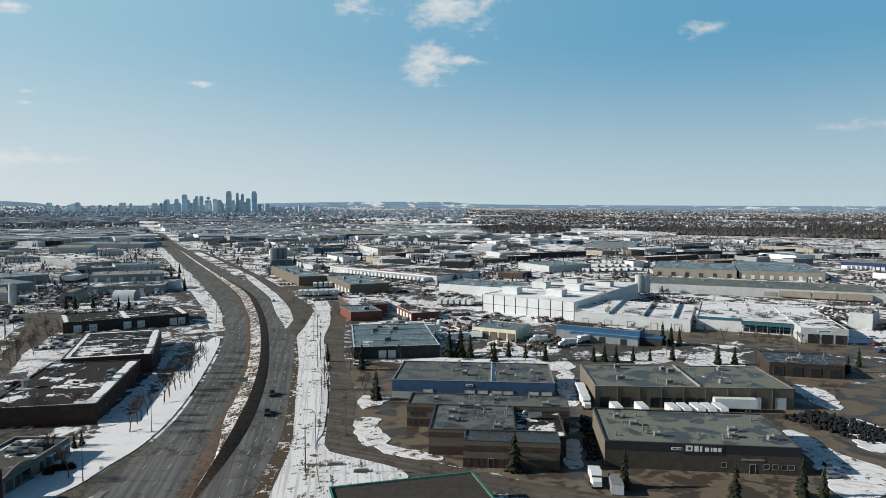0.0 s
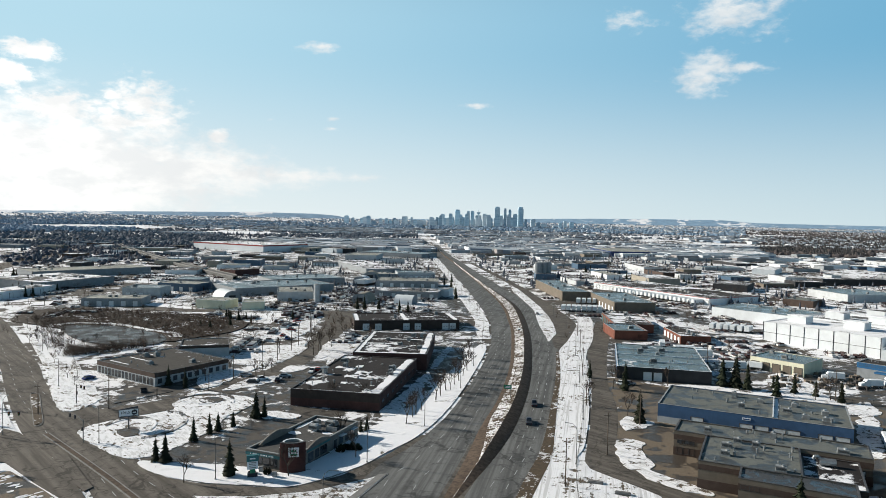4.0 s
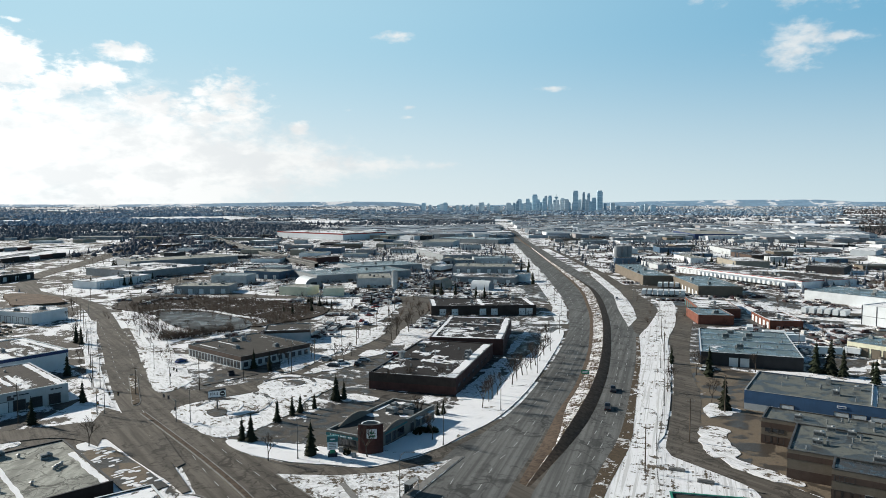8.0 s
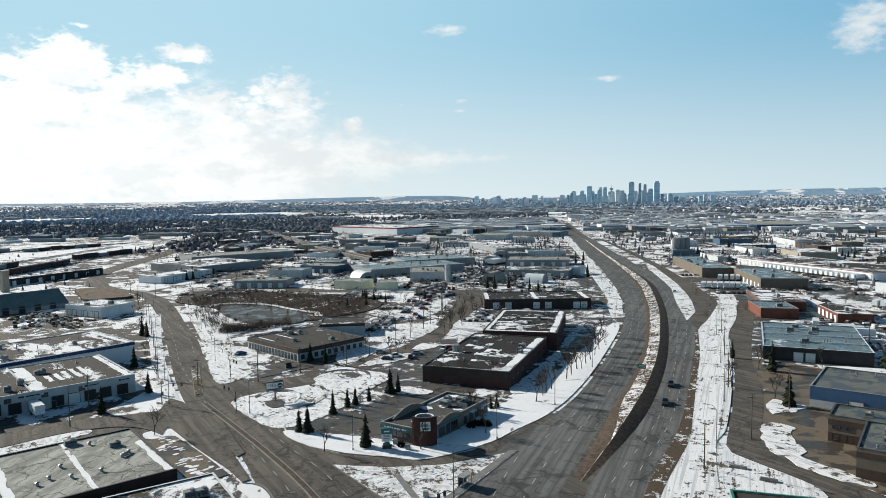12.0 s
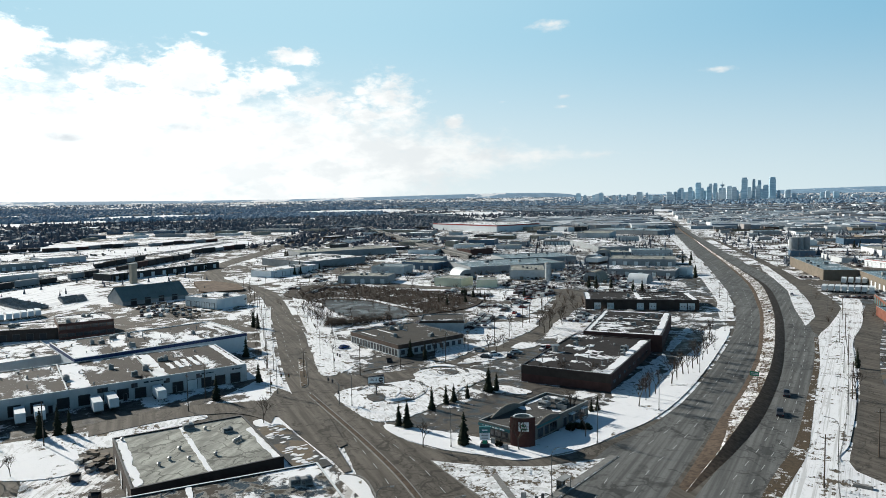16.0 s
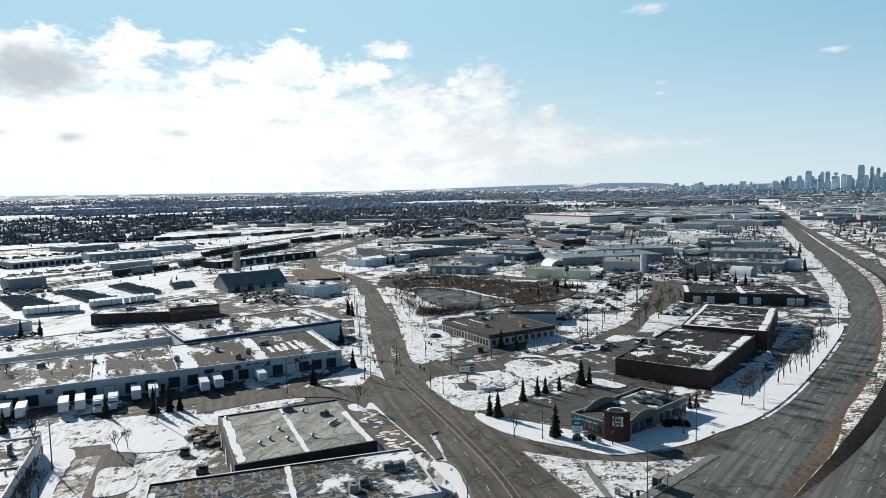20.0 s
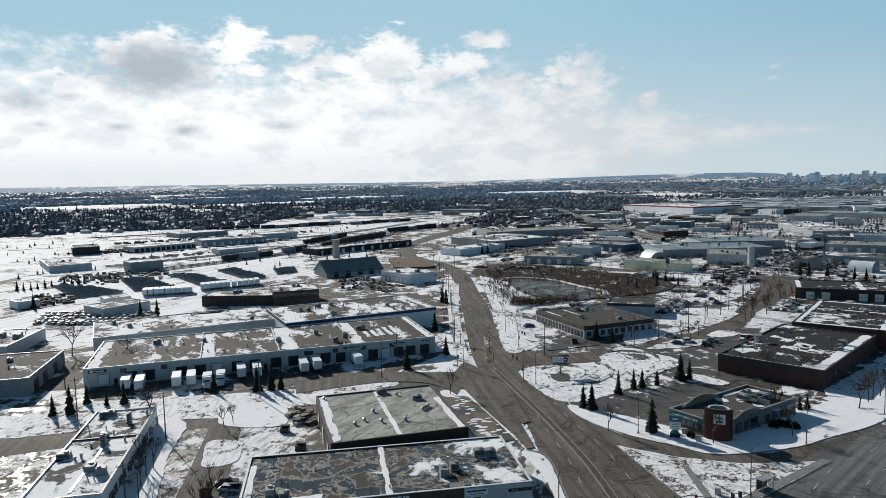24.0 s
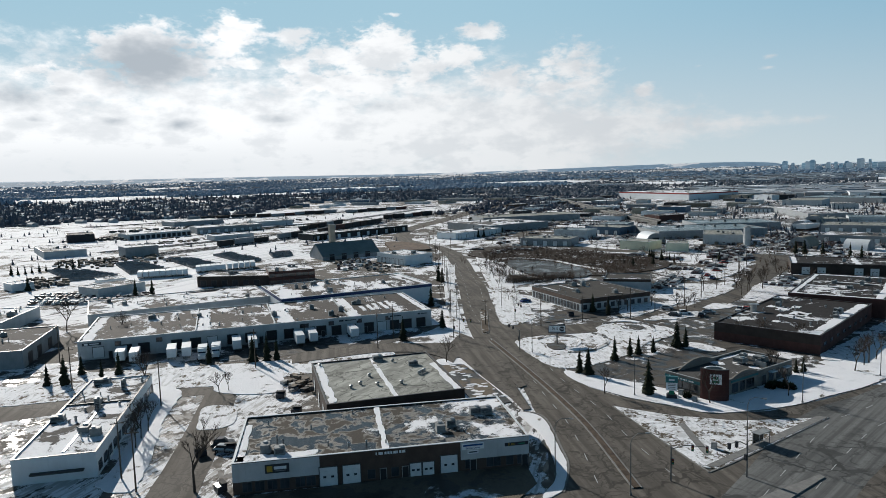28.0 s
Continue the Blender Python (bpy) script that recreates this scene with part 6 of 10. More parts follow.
for x, y in ((0.30, 0.36), (0.42, 0.30), (0.40, 0.52), (0.22, 0.30), (0.66, 0.84), (0.60, 0.28), (0.78, 0.45), (0.80, 0.47), (0.82, 0.48), (0.84, 0.50), (0.06, 0.92)):
    vent(ob, x * L, y * D, 0.3, 0.6)
for s in (0.2, 0.5, 0.8):
    dock_door(ob, "left", s * D, 3.0, 3.2)
    window(ob, "right", s * D, 2.0, 1.2, 1.2)

# white narrow row of units
ob = building("white_row", (-136.4, 2.4), (-131.4, 15.0), 48.4, 4.6, "wall_white", "roof_patchy", "long white unit row with a snow-covered roof and dark side windows", "unit row", "cap_dark")
L, D, H = ob["size"]
part("awning", boxes((0.22 * L, 0.85 * L, -0.9, 0.0, 1.7, 2.0)), M["unit_dark"], ob, "grey awning along the end wall")
for i in range(14):
    window(ob, "right", 2.0 + i * (D - 4) / 13, 2.0, 1.6, 0.8)
    if i % 2:
        entry(ob, "right", 3.6 + i * (D - 4) / 13)
part("roof_wall", boxes((0.1, L - 0.1, 0.60 * D, 0.60 * D + 0.25, 4.0, 4.75)), M["cap_dark"], ob)
part("pipe_rack", boxes((0.55 * L, 0.59 * L, 2, 0.58 * D, 4.2, 4.5)), M["metal"], ob)
hvac(ob, 0.25 * L, 0.93 * D, 3.2, 1.8, 1.2)
hvac(ob, 0.55 * L, 0.52 * D, 1.0, 1.0, 2.4)
hvac(ob, 0.70 * L, 0.80 * D, 0.9, 0.9, 2.2)
clutter(ob, 4, 16, 12)

# long dock warehouse and its neighbour
ob = building("dock_warehouse", (-222.5, 21.6), (-193.5, 125.0), 38.1, 5.7, "wall_conc", "roof_brown", "long pale concrete warehouse with loading docks and a patchy snowy roof", "warehouse", "cap_white")
L, D, H = ob["size"]
spots = [0.05, 0.12, 0.165, 0.25, 0.30, 0.345, 0.40, 0.45, 0.51, 0.56, 0.62, 0.655, 0.70, 0.745, 0.80, 0.84, 0.88, 0.92, 0.965]
for i, s in enumerate(spots):
    dock_door(ob, "front", s * L, 2.9, 3.0, 0.6 if i < 12 else 0.2, "door_dark" if i % 5 else "door_white")
for s in (0.10, 0.205, 0.60, 0.61, 0.685, 0.77, 0.86):
    window(ob, "front", s * L, 1.6, 1.2, 3.6)
for s in (0.08, 0.28, 0.48, 0.66, 0.79, 0.9):
    entry(ob, "front", s * L)
for s, w in ((0.035, 5.0), (0.735, 7.0), (0.885, 5.0), (0.97, 4.0)):
    sign_board(ob, "front", s * L, 4.7, w, 0.8, "wall_conc" if s > 0.5 else "darkpaint", ((-w * 0.3, 0, w * 0.2, 0.5, "darkpaint" if s > 0.5 else "white"), (w * 0.12, 0, w * 0.5, 0.3, "darkpaint" if s > 0.5 else "white")))
for k, s in enumerate((0.30, 0.52, 0.74)):
    part("fire_wall", boxes((s * L, s * L + 0.3, 0.3, D - 0.3, 5.0, 5.95)), M["cap_white"], ob)
    snow_bar(ob, s * L + 0.4, s * L + 4.5 + 2 * (k % 2), 0.6, D - 1.5, 20 + k, 0.1)
snow_bar(ob, 0.4, 4.0, 0.6, D - 0.8, 24, 0.1)
snow_bar(ob, L - 2.6, L - 0.4, 0.6, D - 0.8, 25, 0.1)
for i in range(5):
    snow_bar(ob, 0.80 * L + i * 2.6, 0.80 * L + i * 2.6 + 1.6, 9, 18 + i * 1.5, 30 + i, 0.1)
clutter(ob, 8, 30, 13)
ob = building("blue_stripe_warehouse", (-242.4, 90.8), (-234.1, 151.6), 36.2, 6.8, "wall_white", "roof_brown", "white warehouse with a deep blue band under the roof", "warehouse", "cap_white", bands=((5.6, 6.7, "blue_trim"),))
L, D, H = ob["size"]
doors_row(ob, "right", (0.2 * D, 0.45 * D, 0.7 * D), 3, 3.2, "door_dark")
snow_bar(ob, 0.5, 9, 0.5, D - 1, 41, 0.1)
snow_bar(ob, L - 3, L - 0.5, 0.5, D - 1, 42, 0.1)
clutter(ob, 6, 22, 14)
ob = building("annex", (-270.3, 29.8), (-262.4, 94.1), 32.4, 5.0, "wall_conc", "roof_patchy", "lower rear annex with a grey roof under melting snow", "warehouse", "cap")
clutter(ob, 3, 12, 15)
L, D, H = ob["size"]
snow_bar(ob, 0.05 * L, 0.3 * L, 1, D * 0.5, 43, 0.1)
snow_bar(ob, 0.55 * L, 0.8 * L, D * 0.4, D - 1, 44, 0.1)

# dark office works and shed farther along
ob = building("dark_works", (-340.0, 85.2), (-319.2, 113.5), 18.3, 5.0, "wall_dark", "roof_white", "long dark brown workshop with a snowy roof", "workshop", "cap_dark")
clutter(ob, 2, 6, 16)
for i in range(6):
    dock_door(ob, "front", 3 + i * 5.2, 2.6, 3.0, 0, "door_dark")
ob = building("dark_office", (-316.3, 112.5), (-310.4, 133.4), 23.9, 7.0, "wall_maroon", "roof_white", "two-storey dark brick office with window bands", "office", "cap_dark")
L, D, H = ob["size"]
for z in (1.2, 4.4):
    for i in range(7):
        window(ob, "front", (i + 0.5) * L / 7, L / 7 - 0.5, 1.4, z)
    for i in range(5):
        window(ob, "right", (i + 0.5) * D / 5, D / 5 - 0.6, 1.4, z)
clutter(ob, 3, 6, 17)


def gable_shed(name, A, B, depth, eave, ridge, wall, roof, label):
    """Shed with a pitched roof whose ridge runs along its front."""
    L, m = frame_of(A, B)
    ob = thing(name, m, label, "shed")
    bm = bmesh.new()
    v = [bm.verts.new(p) for p in ((0, 0, -0.2), (0, depth, -0.2), (0, depth, eave), (0, depth / 2, ridge - 0.15), (0, 0, eave), (L, 0, -0.2), (L, depth, -0.2), (L, depth, eave), (L, depth / 2, ridge - 0.15), (L, 0, eave))]
    for f in ((0, 4, 3, 2, 1), (5, 6, 7, 8, 9), (0, 5, 9, 4), (1, 2, 7, 6)):
        bm.faces.new([v[i] for i in f])
    bmesh.ops.recalc_face_normals(bm, faces=bm.faces)
    part("wall", bm, M[wall], ob)
    for y0, y1 in ((-0.5, depth / 2), (depth + 0.5, depth / 2)):
        slope = part("roof", boxes((-0.4, L + 0.4, depth / 2 - 0.2, depth / 2 + 0.2, ridge - 0.3, ridge + 0.16)), M[roof], ob)
        n = int(L / 2.4)
        for i in range(n):
            bm = bmesh.new()
            x0, x1 = -0.5 + (L + 1) * i / n, -0.5 + (L + 1) * (i + 1) / n - 0.05
            z0 = eave - (ridge - eave) / (depth / 2) * 0.5
            q = [bm.verts.new(p) for p in ((x0, y0, z0), (x1, y0, z0), (x1, y1, ridge), (x0, y1, ridge), (x0, y0, z0 + 0.14), (x1, y0, z0 + 0.14), (x1, y1, ridge + 0.14), (x0, y1, ridge + 0.14))]
            for f in ((4, 5, 6, 7), (0, 1, 5, 4), (1, 2, 6, 5), (3, 0, 4, 7), (3, 2, 1, 0)):
                bm.faces.new([q[j] for j in f])
            part("roof_panel", bm, M[roof], slope)
    ob["size"] = (L, depth, eave)
    return ob


ob = gable_shed("storage_shed", (-390.7, 173.2), (-388.5, 211.4), 23, 2.6, 9.6, "wall_grey", "roof_slate", "big storage shed with a steep dark green-grey roof")
doors_row(ob, "front", (6, 14, 22, 30), 3, 3.4, "door_dark")
ob = building("white_box_works", (-333.6, 198.1), (-336.0, 218.0), 27.5, 5.5, "wall_white", "roof_white", "square white works with a row of loading doors", "workshop", "cap_white")
L, D, H = ob["size"]
doors_row(ob, "left", [3 + i * 4.2 for i in range(6)], 2.8, 3.2, "door_white")
clutter(ob, 2, 6, 18)
ob = building("corner_works", (-236, -25), (-224, 8), 34, 5.2, "wall_grey", "roof_dark", "grey block works with a dark flat roof", "workshop", "cap_dark")
doors_row(ob, "right", (6, 14, 24), 3.2, 3.4, "door_dark")
clutter(ob, 3, 5, 19)

# brown office with pale colonnade beside the pond
ob = building("pond_office", (-210.7, 185.0), (-176.7, 178.2), 31.0, 4.6, "wall_conc", "roof_brown2", "pale concrete office with a broad brown roof beside a pond", "office", "cap_dark", bands=((3.1, 4.62, "wall_brown"),))
L, D, H = ob["size"]
for i in range(16):
    window(ob, "front", 1.6 + i * (L - 3.2) / 15, 1.3, 2.2, 0.5)
for i in range(10):
    window(ob, "right", 2 + i * (D - 4) / 9, 1.5, 1.6, 0.9)
clutter(ob, 5, 10, 20)
for i in range(3):
    snow_bar(ob, 0.08 * L, rng.uniform(0.3, 0.5) * L, 3 + i * D / 4, 3.8 + i * D / 4, 50 + i, 0.08)
building("pond_office_wing", (-202.7, 217.9), (-187.7, 229.8), 17.2, 5.0, "wall_conc", "roof_brown2", "rear wing with a snow-streaked brown roof", "office", "cap_dark", bands=((3.9, 4.95, "wall_brown"),))

# dark brick warehouses along the highway
ob = building("brick_warehouse", (-122.7, 179), (-94.7, 185), 54.6, 5.3, "wall_maroon", "roof_dark", "dark maroon brick warehouse with a snow-edged tar roof", "warehouse", "cap_dark")
L, D, H = ob["size"]
face_panel(ob, "front", 0, L, 2.6, 5.2, "wall_dark", "wall_band")
snow_bar(ob, L - 3.6, L - 0.4, 0.8, D - 1, 61, 0.14)
snow_bar(ob, 0.4, L - 2, 0.4, 1.3, 62, 0.1)
for i in range(9):
    x, y = rng.uniform(0.1, 0.7) * L, rng.uniform(0.15, 0.8) * D
    snow_bar(ob, x, x + rng.uniform(2, 6), y, y + rng.uniform(2, 6), 63 + i, 0.08)
clutter(ob, 5, 18, 21)
vent(ob, 3.0, D * 0.42, 1.0, 2.2)
for i in range(8):
    window(ob, "right", 4 + i * 6.2, 2.4, 0.8, 2.0)
ob = building("brick_warehouse", (-131.4, 233.8), (-104, 243.2), 51.8, 6.3, "wall_maroon", "roof_dark", "taller dark brick warehouse with bright snow round its roof edge", "warehouse", "cap_dark")
L, D, H = ob["size"]
snow_bar(ob, L - 3.2, L - 0.4, 0.6, D - 0.6, 71, 0.14)
snow_bar(ob, 0.4, L - 3, 0.4, 2.8, 72, 0.14)
snow_bar(ob, 0.4, 2.2, 2, D - 1, 73, 0.14)
snow_bar(ob, 3, L * 0.6, D * 0.4, D * 0.4 + 1.8, 74, 0.1)
snow_bar(ob, L * 0.3, L * 0.85, D * 0.62, D * 0.62 + 1.4, 75, 0.1)
snow_bar(ob, 2, L - 3, D - 2.6, D - 0.6, 76, 0.1)
clutter(ob, 6, 12, 22)
for i in range(7):
    window(ob, "right", 4 + i * 6.6, 2.4, 0.8, 2.6)
ob = building("dock_units", (-174.8, 312.9), (-127.4, 342.3), 27.7, 5.1, "wall_dark", "roof_dark", "low dark unit row with pale doors and snowy roof edge", "unit row", "cap_dark")
L, D, H = ob["size"]
doors_row(ob, "front", [L * f for f in (0.11, 0.225, 0.49, 0.60, 0.865, 0.935)], 3.4, 3.4, "door_white", True)
snow_bar(ob, 0.3, L - 0.4, 0.3, 1.8, 81, 0.1)
snow_bar(ob, 0.47 * L, 0.52 * L, 1, D - 1, 82, 0.14)
snow_bar(ob, 0.3, 3, 1, D - 1, 83, 0.1)
snow_bar(ob, L - 3, L - 0.3, 1, D - 1, 84, 0.1)
clutter(ob, 2, 8, 23)

# bank branch at the corner


def bank_branch():
    ob = thing("bank_branch", pose(-103, 131.9, 0), "small grey bank branch with a maroon corner tower and arched parapets", "bank")
    W, D = 13.2, 30.5
    ob["size"] = (W, D, 3.9)
    part("wall", boxes((0, W, 0, 0.3, -0.2, 3.7), (0, 0.3, 0.3, D, -0.2, 3.7), (W - 0.3, W, 0.3, D, -0.2, 3.7), (0.3, W - 0.3, D - 0.3, D, -0.2, 3.7)), M["wall_taupe"], ob)
    part("roof", boxes((0.3, W - 0.3, 0.3, D - 0.3, 3.0, 3.3)), M["roof_dark2"], ob)
    part("parapet_cap", boxes((-0.1, W + 0.1, -0.1, 0.35, 3.703, 3.82), (-0.1, 0.35, 0.35, D + 0.1, 3.703, 3.82), (W - 0.35, W + 0.1, 0.35, D + 0.1, 3.703, 3.82), (0.35, W - 0.35, D - 0.35, D + 0.1, 3.703, 3.82)), M["cap"], ob)
    part("fascia", boxes((-0.12, W - 3.6, -0.16, -0.11, 2.5, 3.2)), M["wall_teal"], ob, "teal fascia band")
    part("fascia", boxes((W + 0.11, W + 0.16, 5.5, 16, 2.9, 3.4)), M["wall_teal"], ob, "teal fascia band")
    for j in range(9):
        part("sign_mark", boxes((1.2 + j * 0.75, 1.2 + j * 0.75 + (0.55 if j % 3 else 0.3), -0.2, -0.161, 2.7, 3.0)), M["white"], ob)

    def arch(x, y0, y1, rise):
        bm = bmesh.new()
        n = 14
        rows = []
        for i in range(n + 1):
            y = y0 + (y1 - y0) * i / n
            z = 3.6 + rise * math.sin(math.pi * i / n)
            rows.append([bm.verts.new((x + dx, y, zz)) for dx, zz in ((-0.2, 3.0), (-0.2, z), (0.2, z), (0.2, 3.0))])
        for a, b in zip(rows, rows[1:]):
            for k in range(4):
                bm.faces.new((a[k], a[(k + 1) % 4], b[(k + 1) % 4], b[k]))
        bmesh.ops.recalc_face_normals(bm, faces=bm.faces)
        part("arched_parapet", bm, M["wall_taupe"], ob)

    arch(W - 0.1, 5.5, 16.5, 1.3)
    arch(1.0, 3.5, 17.5, 1.7)
    # tall brick screen that bows out at the corner, with a low glazed drum behind it
    face = math.radians(34)
    cx, cy, r = W - 1.5 - 1.3 * math.sin(face), 1.9 + 1.3 * math.cos(face), 4.4

    def bow(q, a):
        return (cx + q * math.sin(face + a), cy - q * math.cos(face + a))

    steps = [math.radians(d) for d in range(-42, 43, 7)]
    inner = [bow(r - 0.45, a) for a in steps]
    bm = prism(bmesh.new(), [bow(r, a) for a in steps] + inner[::-1], -0.2, 7.0)
    bmesh.ops.recalc_face_normals(bm, faces=bm.faces)
    tower = part("corner_tower", bm, M["wall_red_dark"], ob, "maroon brick tower")
    bm = prism(bmesh.new(), [bow(r + 0.05, a) for a in steps] + [bow(r - 0.5, a) for a in steps][::-1], 7.0, 7.1)
    bmesh.ops.recalc_face_normals(bm, faces=bm.faces)
    part("coping", bm, M["cap_dark"], tower)
    for z in [0.5 + 0.65 * i for i in range(10)]:
        bm = prism(bmesh.new(), [bow(r + 0.012, a) for a in steps] + [bow(r - 0.1, a) for a in steps][::-1], z, z + 0.05)
        bmesh.ops.recalc_face_normals(bm, faces=bm.faces)
        part("brick_course", bm, M["wall_maroon"], tower)
    dx, dy = bow(0.6, 0.0)
    part("drum", ring_wall(dx, dy, 2.3, 2.0, 3.2, 6.2), M["cap"], tower, "pale ring wall behind the brick screen")
    part("drum_roof", tube(bmesh.new(), (dx, dy, 5.4), (dx, dy, 5.5), 2.0, 2.0, 24), M["roof_teal"], tower)
    part("drum_cap", ring_wall(dx, dy, 2.36, 1.94, 6.2, 6.3), M["cap_white"], tower)
    sx, sy = bow(r + 0.06, 0.05)
    sign = part("sign_board", boxes((-1.2, 1.2, -0.1, 0.1, -1.1, 1.1)), M["white"], tower, "white sign with a green crown mark")
    place(sign, sx, sy, 5.0, 34 + 3)
    part("sign_mark", boxes((-0.75, 0.75, -0.16, -0.101, -0.75, -0.30)), M["green"], sign)
    bm = boxes((-0.5, 0.5, -0.16, -0.101, 0.05, 0.25), (-0.5, -0.25, -0.16, -0.101, 0.25, 0.6), (-0.12, 0.12, -0.16, -0.101, 0.25, 0.75), (0.25, 0.5, -0.16, -0.101, 0.25, 0.6))
    part("sign_mark", bm, M["green"], sign)
    for x0, x1, y0, y1, k in ((0.6, 5.0, 14.5, 17.5, 1), (1.0, 7.0, 27.5, 29.8, 2), (8.8, 12.2, 18.0, 20.2, 3), (0.6, 2.0, 18, 27, 4), (5.2, 9.5, 4.5, 6.0, 5)):
        drift = bmesh.new()
        rr = random.Random(700 + k)
        ring = []
        for q in range(14):
            w = 2 * math.pi * q / 14
            ring.append(((x0 + x1) / 2 + (x1 - x0) / 2 * math.cos(w) * rr.uniform(0.7, 1.0), (y0 + y1) / 2 + (y1 - y0) / 2 * math.sin(w) * rr.uniform(0.7, 1.0)))
        part("snow_drift", prism(drift, ring, 3.28, 3.38), M["lawn_snow"], ob, "snow left on the roof")
    for s in (1.5, 3.6, 5.7, 7.8):
        window(ob, "front", s, 1.8, 1.7, 0.6)
    for s, w in ((7.2, 2.2), (10.0, 1.6), (13.0, 3.0), (21.5, 1.8), (24.5, 1.6), (27.5, 1.8)):
        window(ob, "right", s, w, 2.0, 0.5)
    for s in (21.5, 27.5):
        x, y, zz, turn = side(ob, "right", s, 2.6, 0.5)
        place(part("awning", boxes((-1.2, 1.2, -0.5, 0.5, 0, 0.25)), M["cap_white"], ob), x, y, zz, turn)
    entry(ob, "right", 18.5, 1.6, 2.3)
    for s in (3, 8, 13, 18, 23, 28):
        window(ob, "left", s, 2.0, 1.5, 0.9)
    hvac(ob, 6.2, 20, 2.6, 2.2, 1.1)
    hvac(ob, 8.4, 25, 3.0, 1.8, 1.0)
    hvac(ob, 4.4, 24, 1.5, 1.5, 1.0)
    part("roof_screen", boxes((9.0, 12.2, 21.0, 21.2, 3.3, 4.5), (9.0, 9.2, 21.2, 27, 3.3, 4.5)), M["unit"], ob)
    return ob


bank_branch()


def pylon_sign(x, y, turn):
    ob = thing("pylon_sign", pose(x, y, 0.14, 0, 0, turn), "teal and white bank pylon sign on a dark plinth", "sign")
    part("plinth", boxes((-1.1, 1.1, -0.35, 0.35, 0, 0.9)), M["darkpaint"], ob)
    part("post", boxes((-0.5, 0.5, -0.25, 0.25, 0.9, 1.8)), M["green"], ob)
    part("panel", boxes((-1.2, 1.2, -0.3, 0.3, 1.8, 3.6)), M["white"], ob)
    part("header", boxes((-1.3, 1.3, -0.35, 0.35, 3.6, 5.0)), M["wall_teal"], ob)
    for z in (2.1, 2.5, 2.9, 3.25):
        part("writing_bar", boxes((-0.8, 0.8, -0.33, -0.301, z, z + 0.16)), M["unit"], ob)
    part("writing_bar", boxes((-0.6, 0.6, -0.39, -0.351, 4.1, 4.4)), M["white"], ob)


pylon_sign(-96.5, 125.7, 40)


def billboard(x, y, turn):
    ob = thing("billboard", pose(x, y, 0.1, 0, 0, turn), "white roadside billboard with dark writing on one post", "billboard")
    part("post", tube(bmesh.new(), (0, 0, -0.2), (0, 0, 3.6), 0.2, 0.2, 10), M["pole"], ob)
    part("panel", boxes((-2.4, 2.4, -0.25, 0.0, 3.6, 5.5)), M["white"], ob)
    part("panel_frame", boxes((-2.5, 2.5, -0.3, 0.05, 3.45, 3.6), (-2.5, 2.5, -0.3, 0.05, 5.5, 5.6), (-2.5, -2.4, -0.3, 0.05, 3.6, 5.5), (2.4, 2.5, -0.3, 0.05, 3.6, 5.5)), M["darkpaint"], ob)
    back = part("back_panel", boxes((-2.4, 2.4, -0.1, 0.1, 3.6, 5.7)), M["darkpaint"], ob, "dark panel set at an angle behind")
    back.matrix_local = pose(0.15, 0.95, 0, 0, 0, 22)
    part("catwalk", boxes((-2.5, 2.5, -1.0, -0.35, 3.25, 3.33), (-1.9, -1.8, -1.0, 0.0, 3.1, 3.25), (1.8, 1.9, -1.0, 0.0, 3.1, 3.25)), M["darkpaint"], ob)
    lettering("101.5", 1.05, M["darkpaint"], ob, -0.85, -0.26, 4.7)
    part("writing_disc", tube(bmesh.new(), (1.45, -0.251, 4.65), (1.45, -0.30, 4.65), 0.74, 0.74, 20), M["darkpaint"], ob)
    part("writing_bar", boxes((0.98, 1.92, -0.32, -0.301, 4.52, 4.76)), M["white"], ob)
    part("writing_bar", boxes((-2.1, 2.1, -0.29, -0.251, 3.66, 3.8)), M["darkpaint"], ob)


billboard(-148.1, 139.8, 48)

# ---- tyre shop and its neighbours ----
ob = building("tyre_shop", (37.4, 154.2), (80, 149.6), 25.5, 6.3, "wall_char", "roof_tan", "charcoal tyre shop with a flat stained tan roof", "shop", "cap_dark")
L, D, H = ob["size"]
face_panel(ob, "front", 0, L, 4.3, 6.2, "darkpaint", "fascia")
face_panel(ob, "left", 0, D, 0, 6.2, "wall_tan", "wall_panel")
face_panel(ob, "front", 0, L, 0, 4.28, "wall_umber", "wall_panel", 0.03)
sign_board(ob, "front", 0.505 * L, 5.2, 9.0, 2.2, "wall_char", ((-3.0, 0.1, 1.5, 1.3, "white"), (-3.0, 0.1, 0.7, 0.6, "wall_char"), (-1.4, 0.1, 0.9, 1.3, "white"), (-0.4, 0.1, 0.5, 1.3, "white"), (0.9, 0.0, 0.9, 0.9, "white"), (1.9, 0.0, 0.3, 0.9, "white"), (2.7, 0.0, 0.8, 0.9, "white"), (3.7, 0.0, 0.7, 0.9, "white")), label="dark sign with a large white mark")
sign_board(ob, "front", 0.375 * L, 5.1, 2.8, 0.6, "white", ((-0.6, 0, 0.9, 0.25, "darkpaint"), (0.6, 0, 0.9, 0.25, "darkpaint")), label="small white sign board")
for s in (0.615, 0.83, 0.875, 0.92, 0.955):
    window(ob, "front", s * L, 1.1, 1.1, 1.2, frame_mat="cap")
entry(ob, "front", 0.76 * L, 1.1, 2.1)
sign_board(ob, "front", 0.76 * L, 3.2, 5.0, 0.4, "unit")
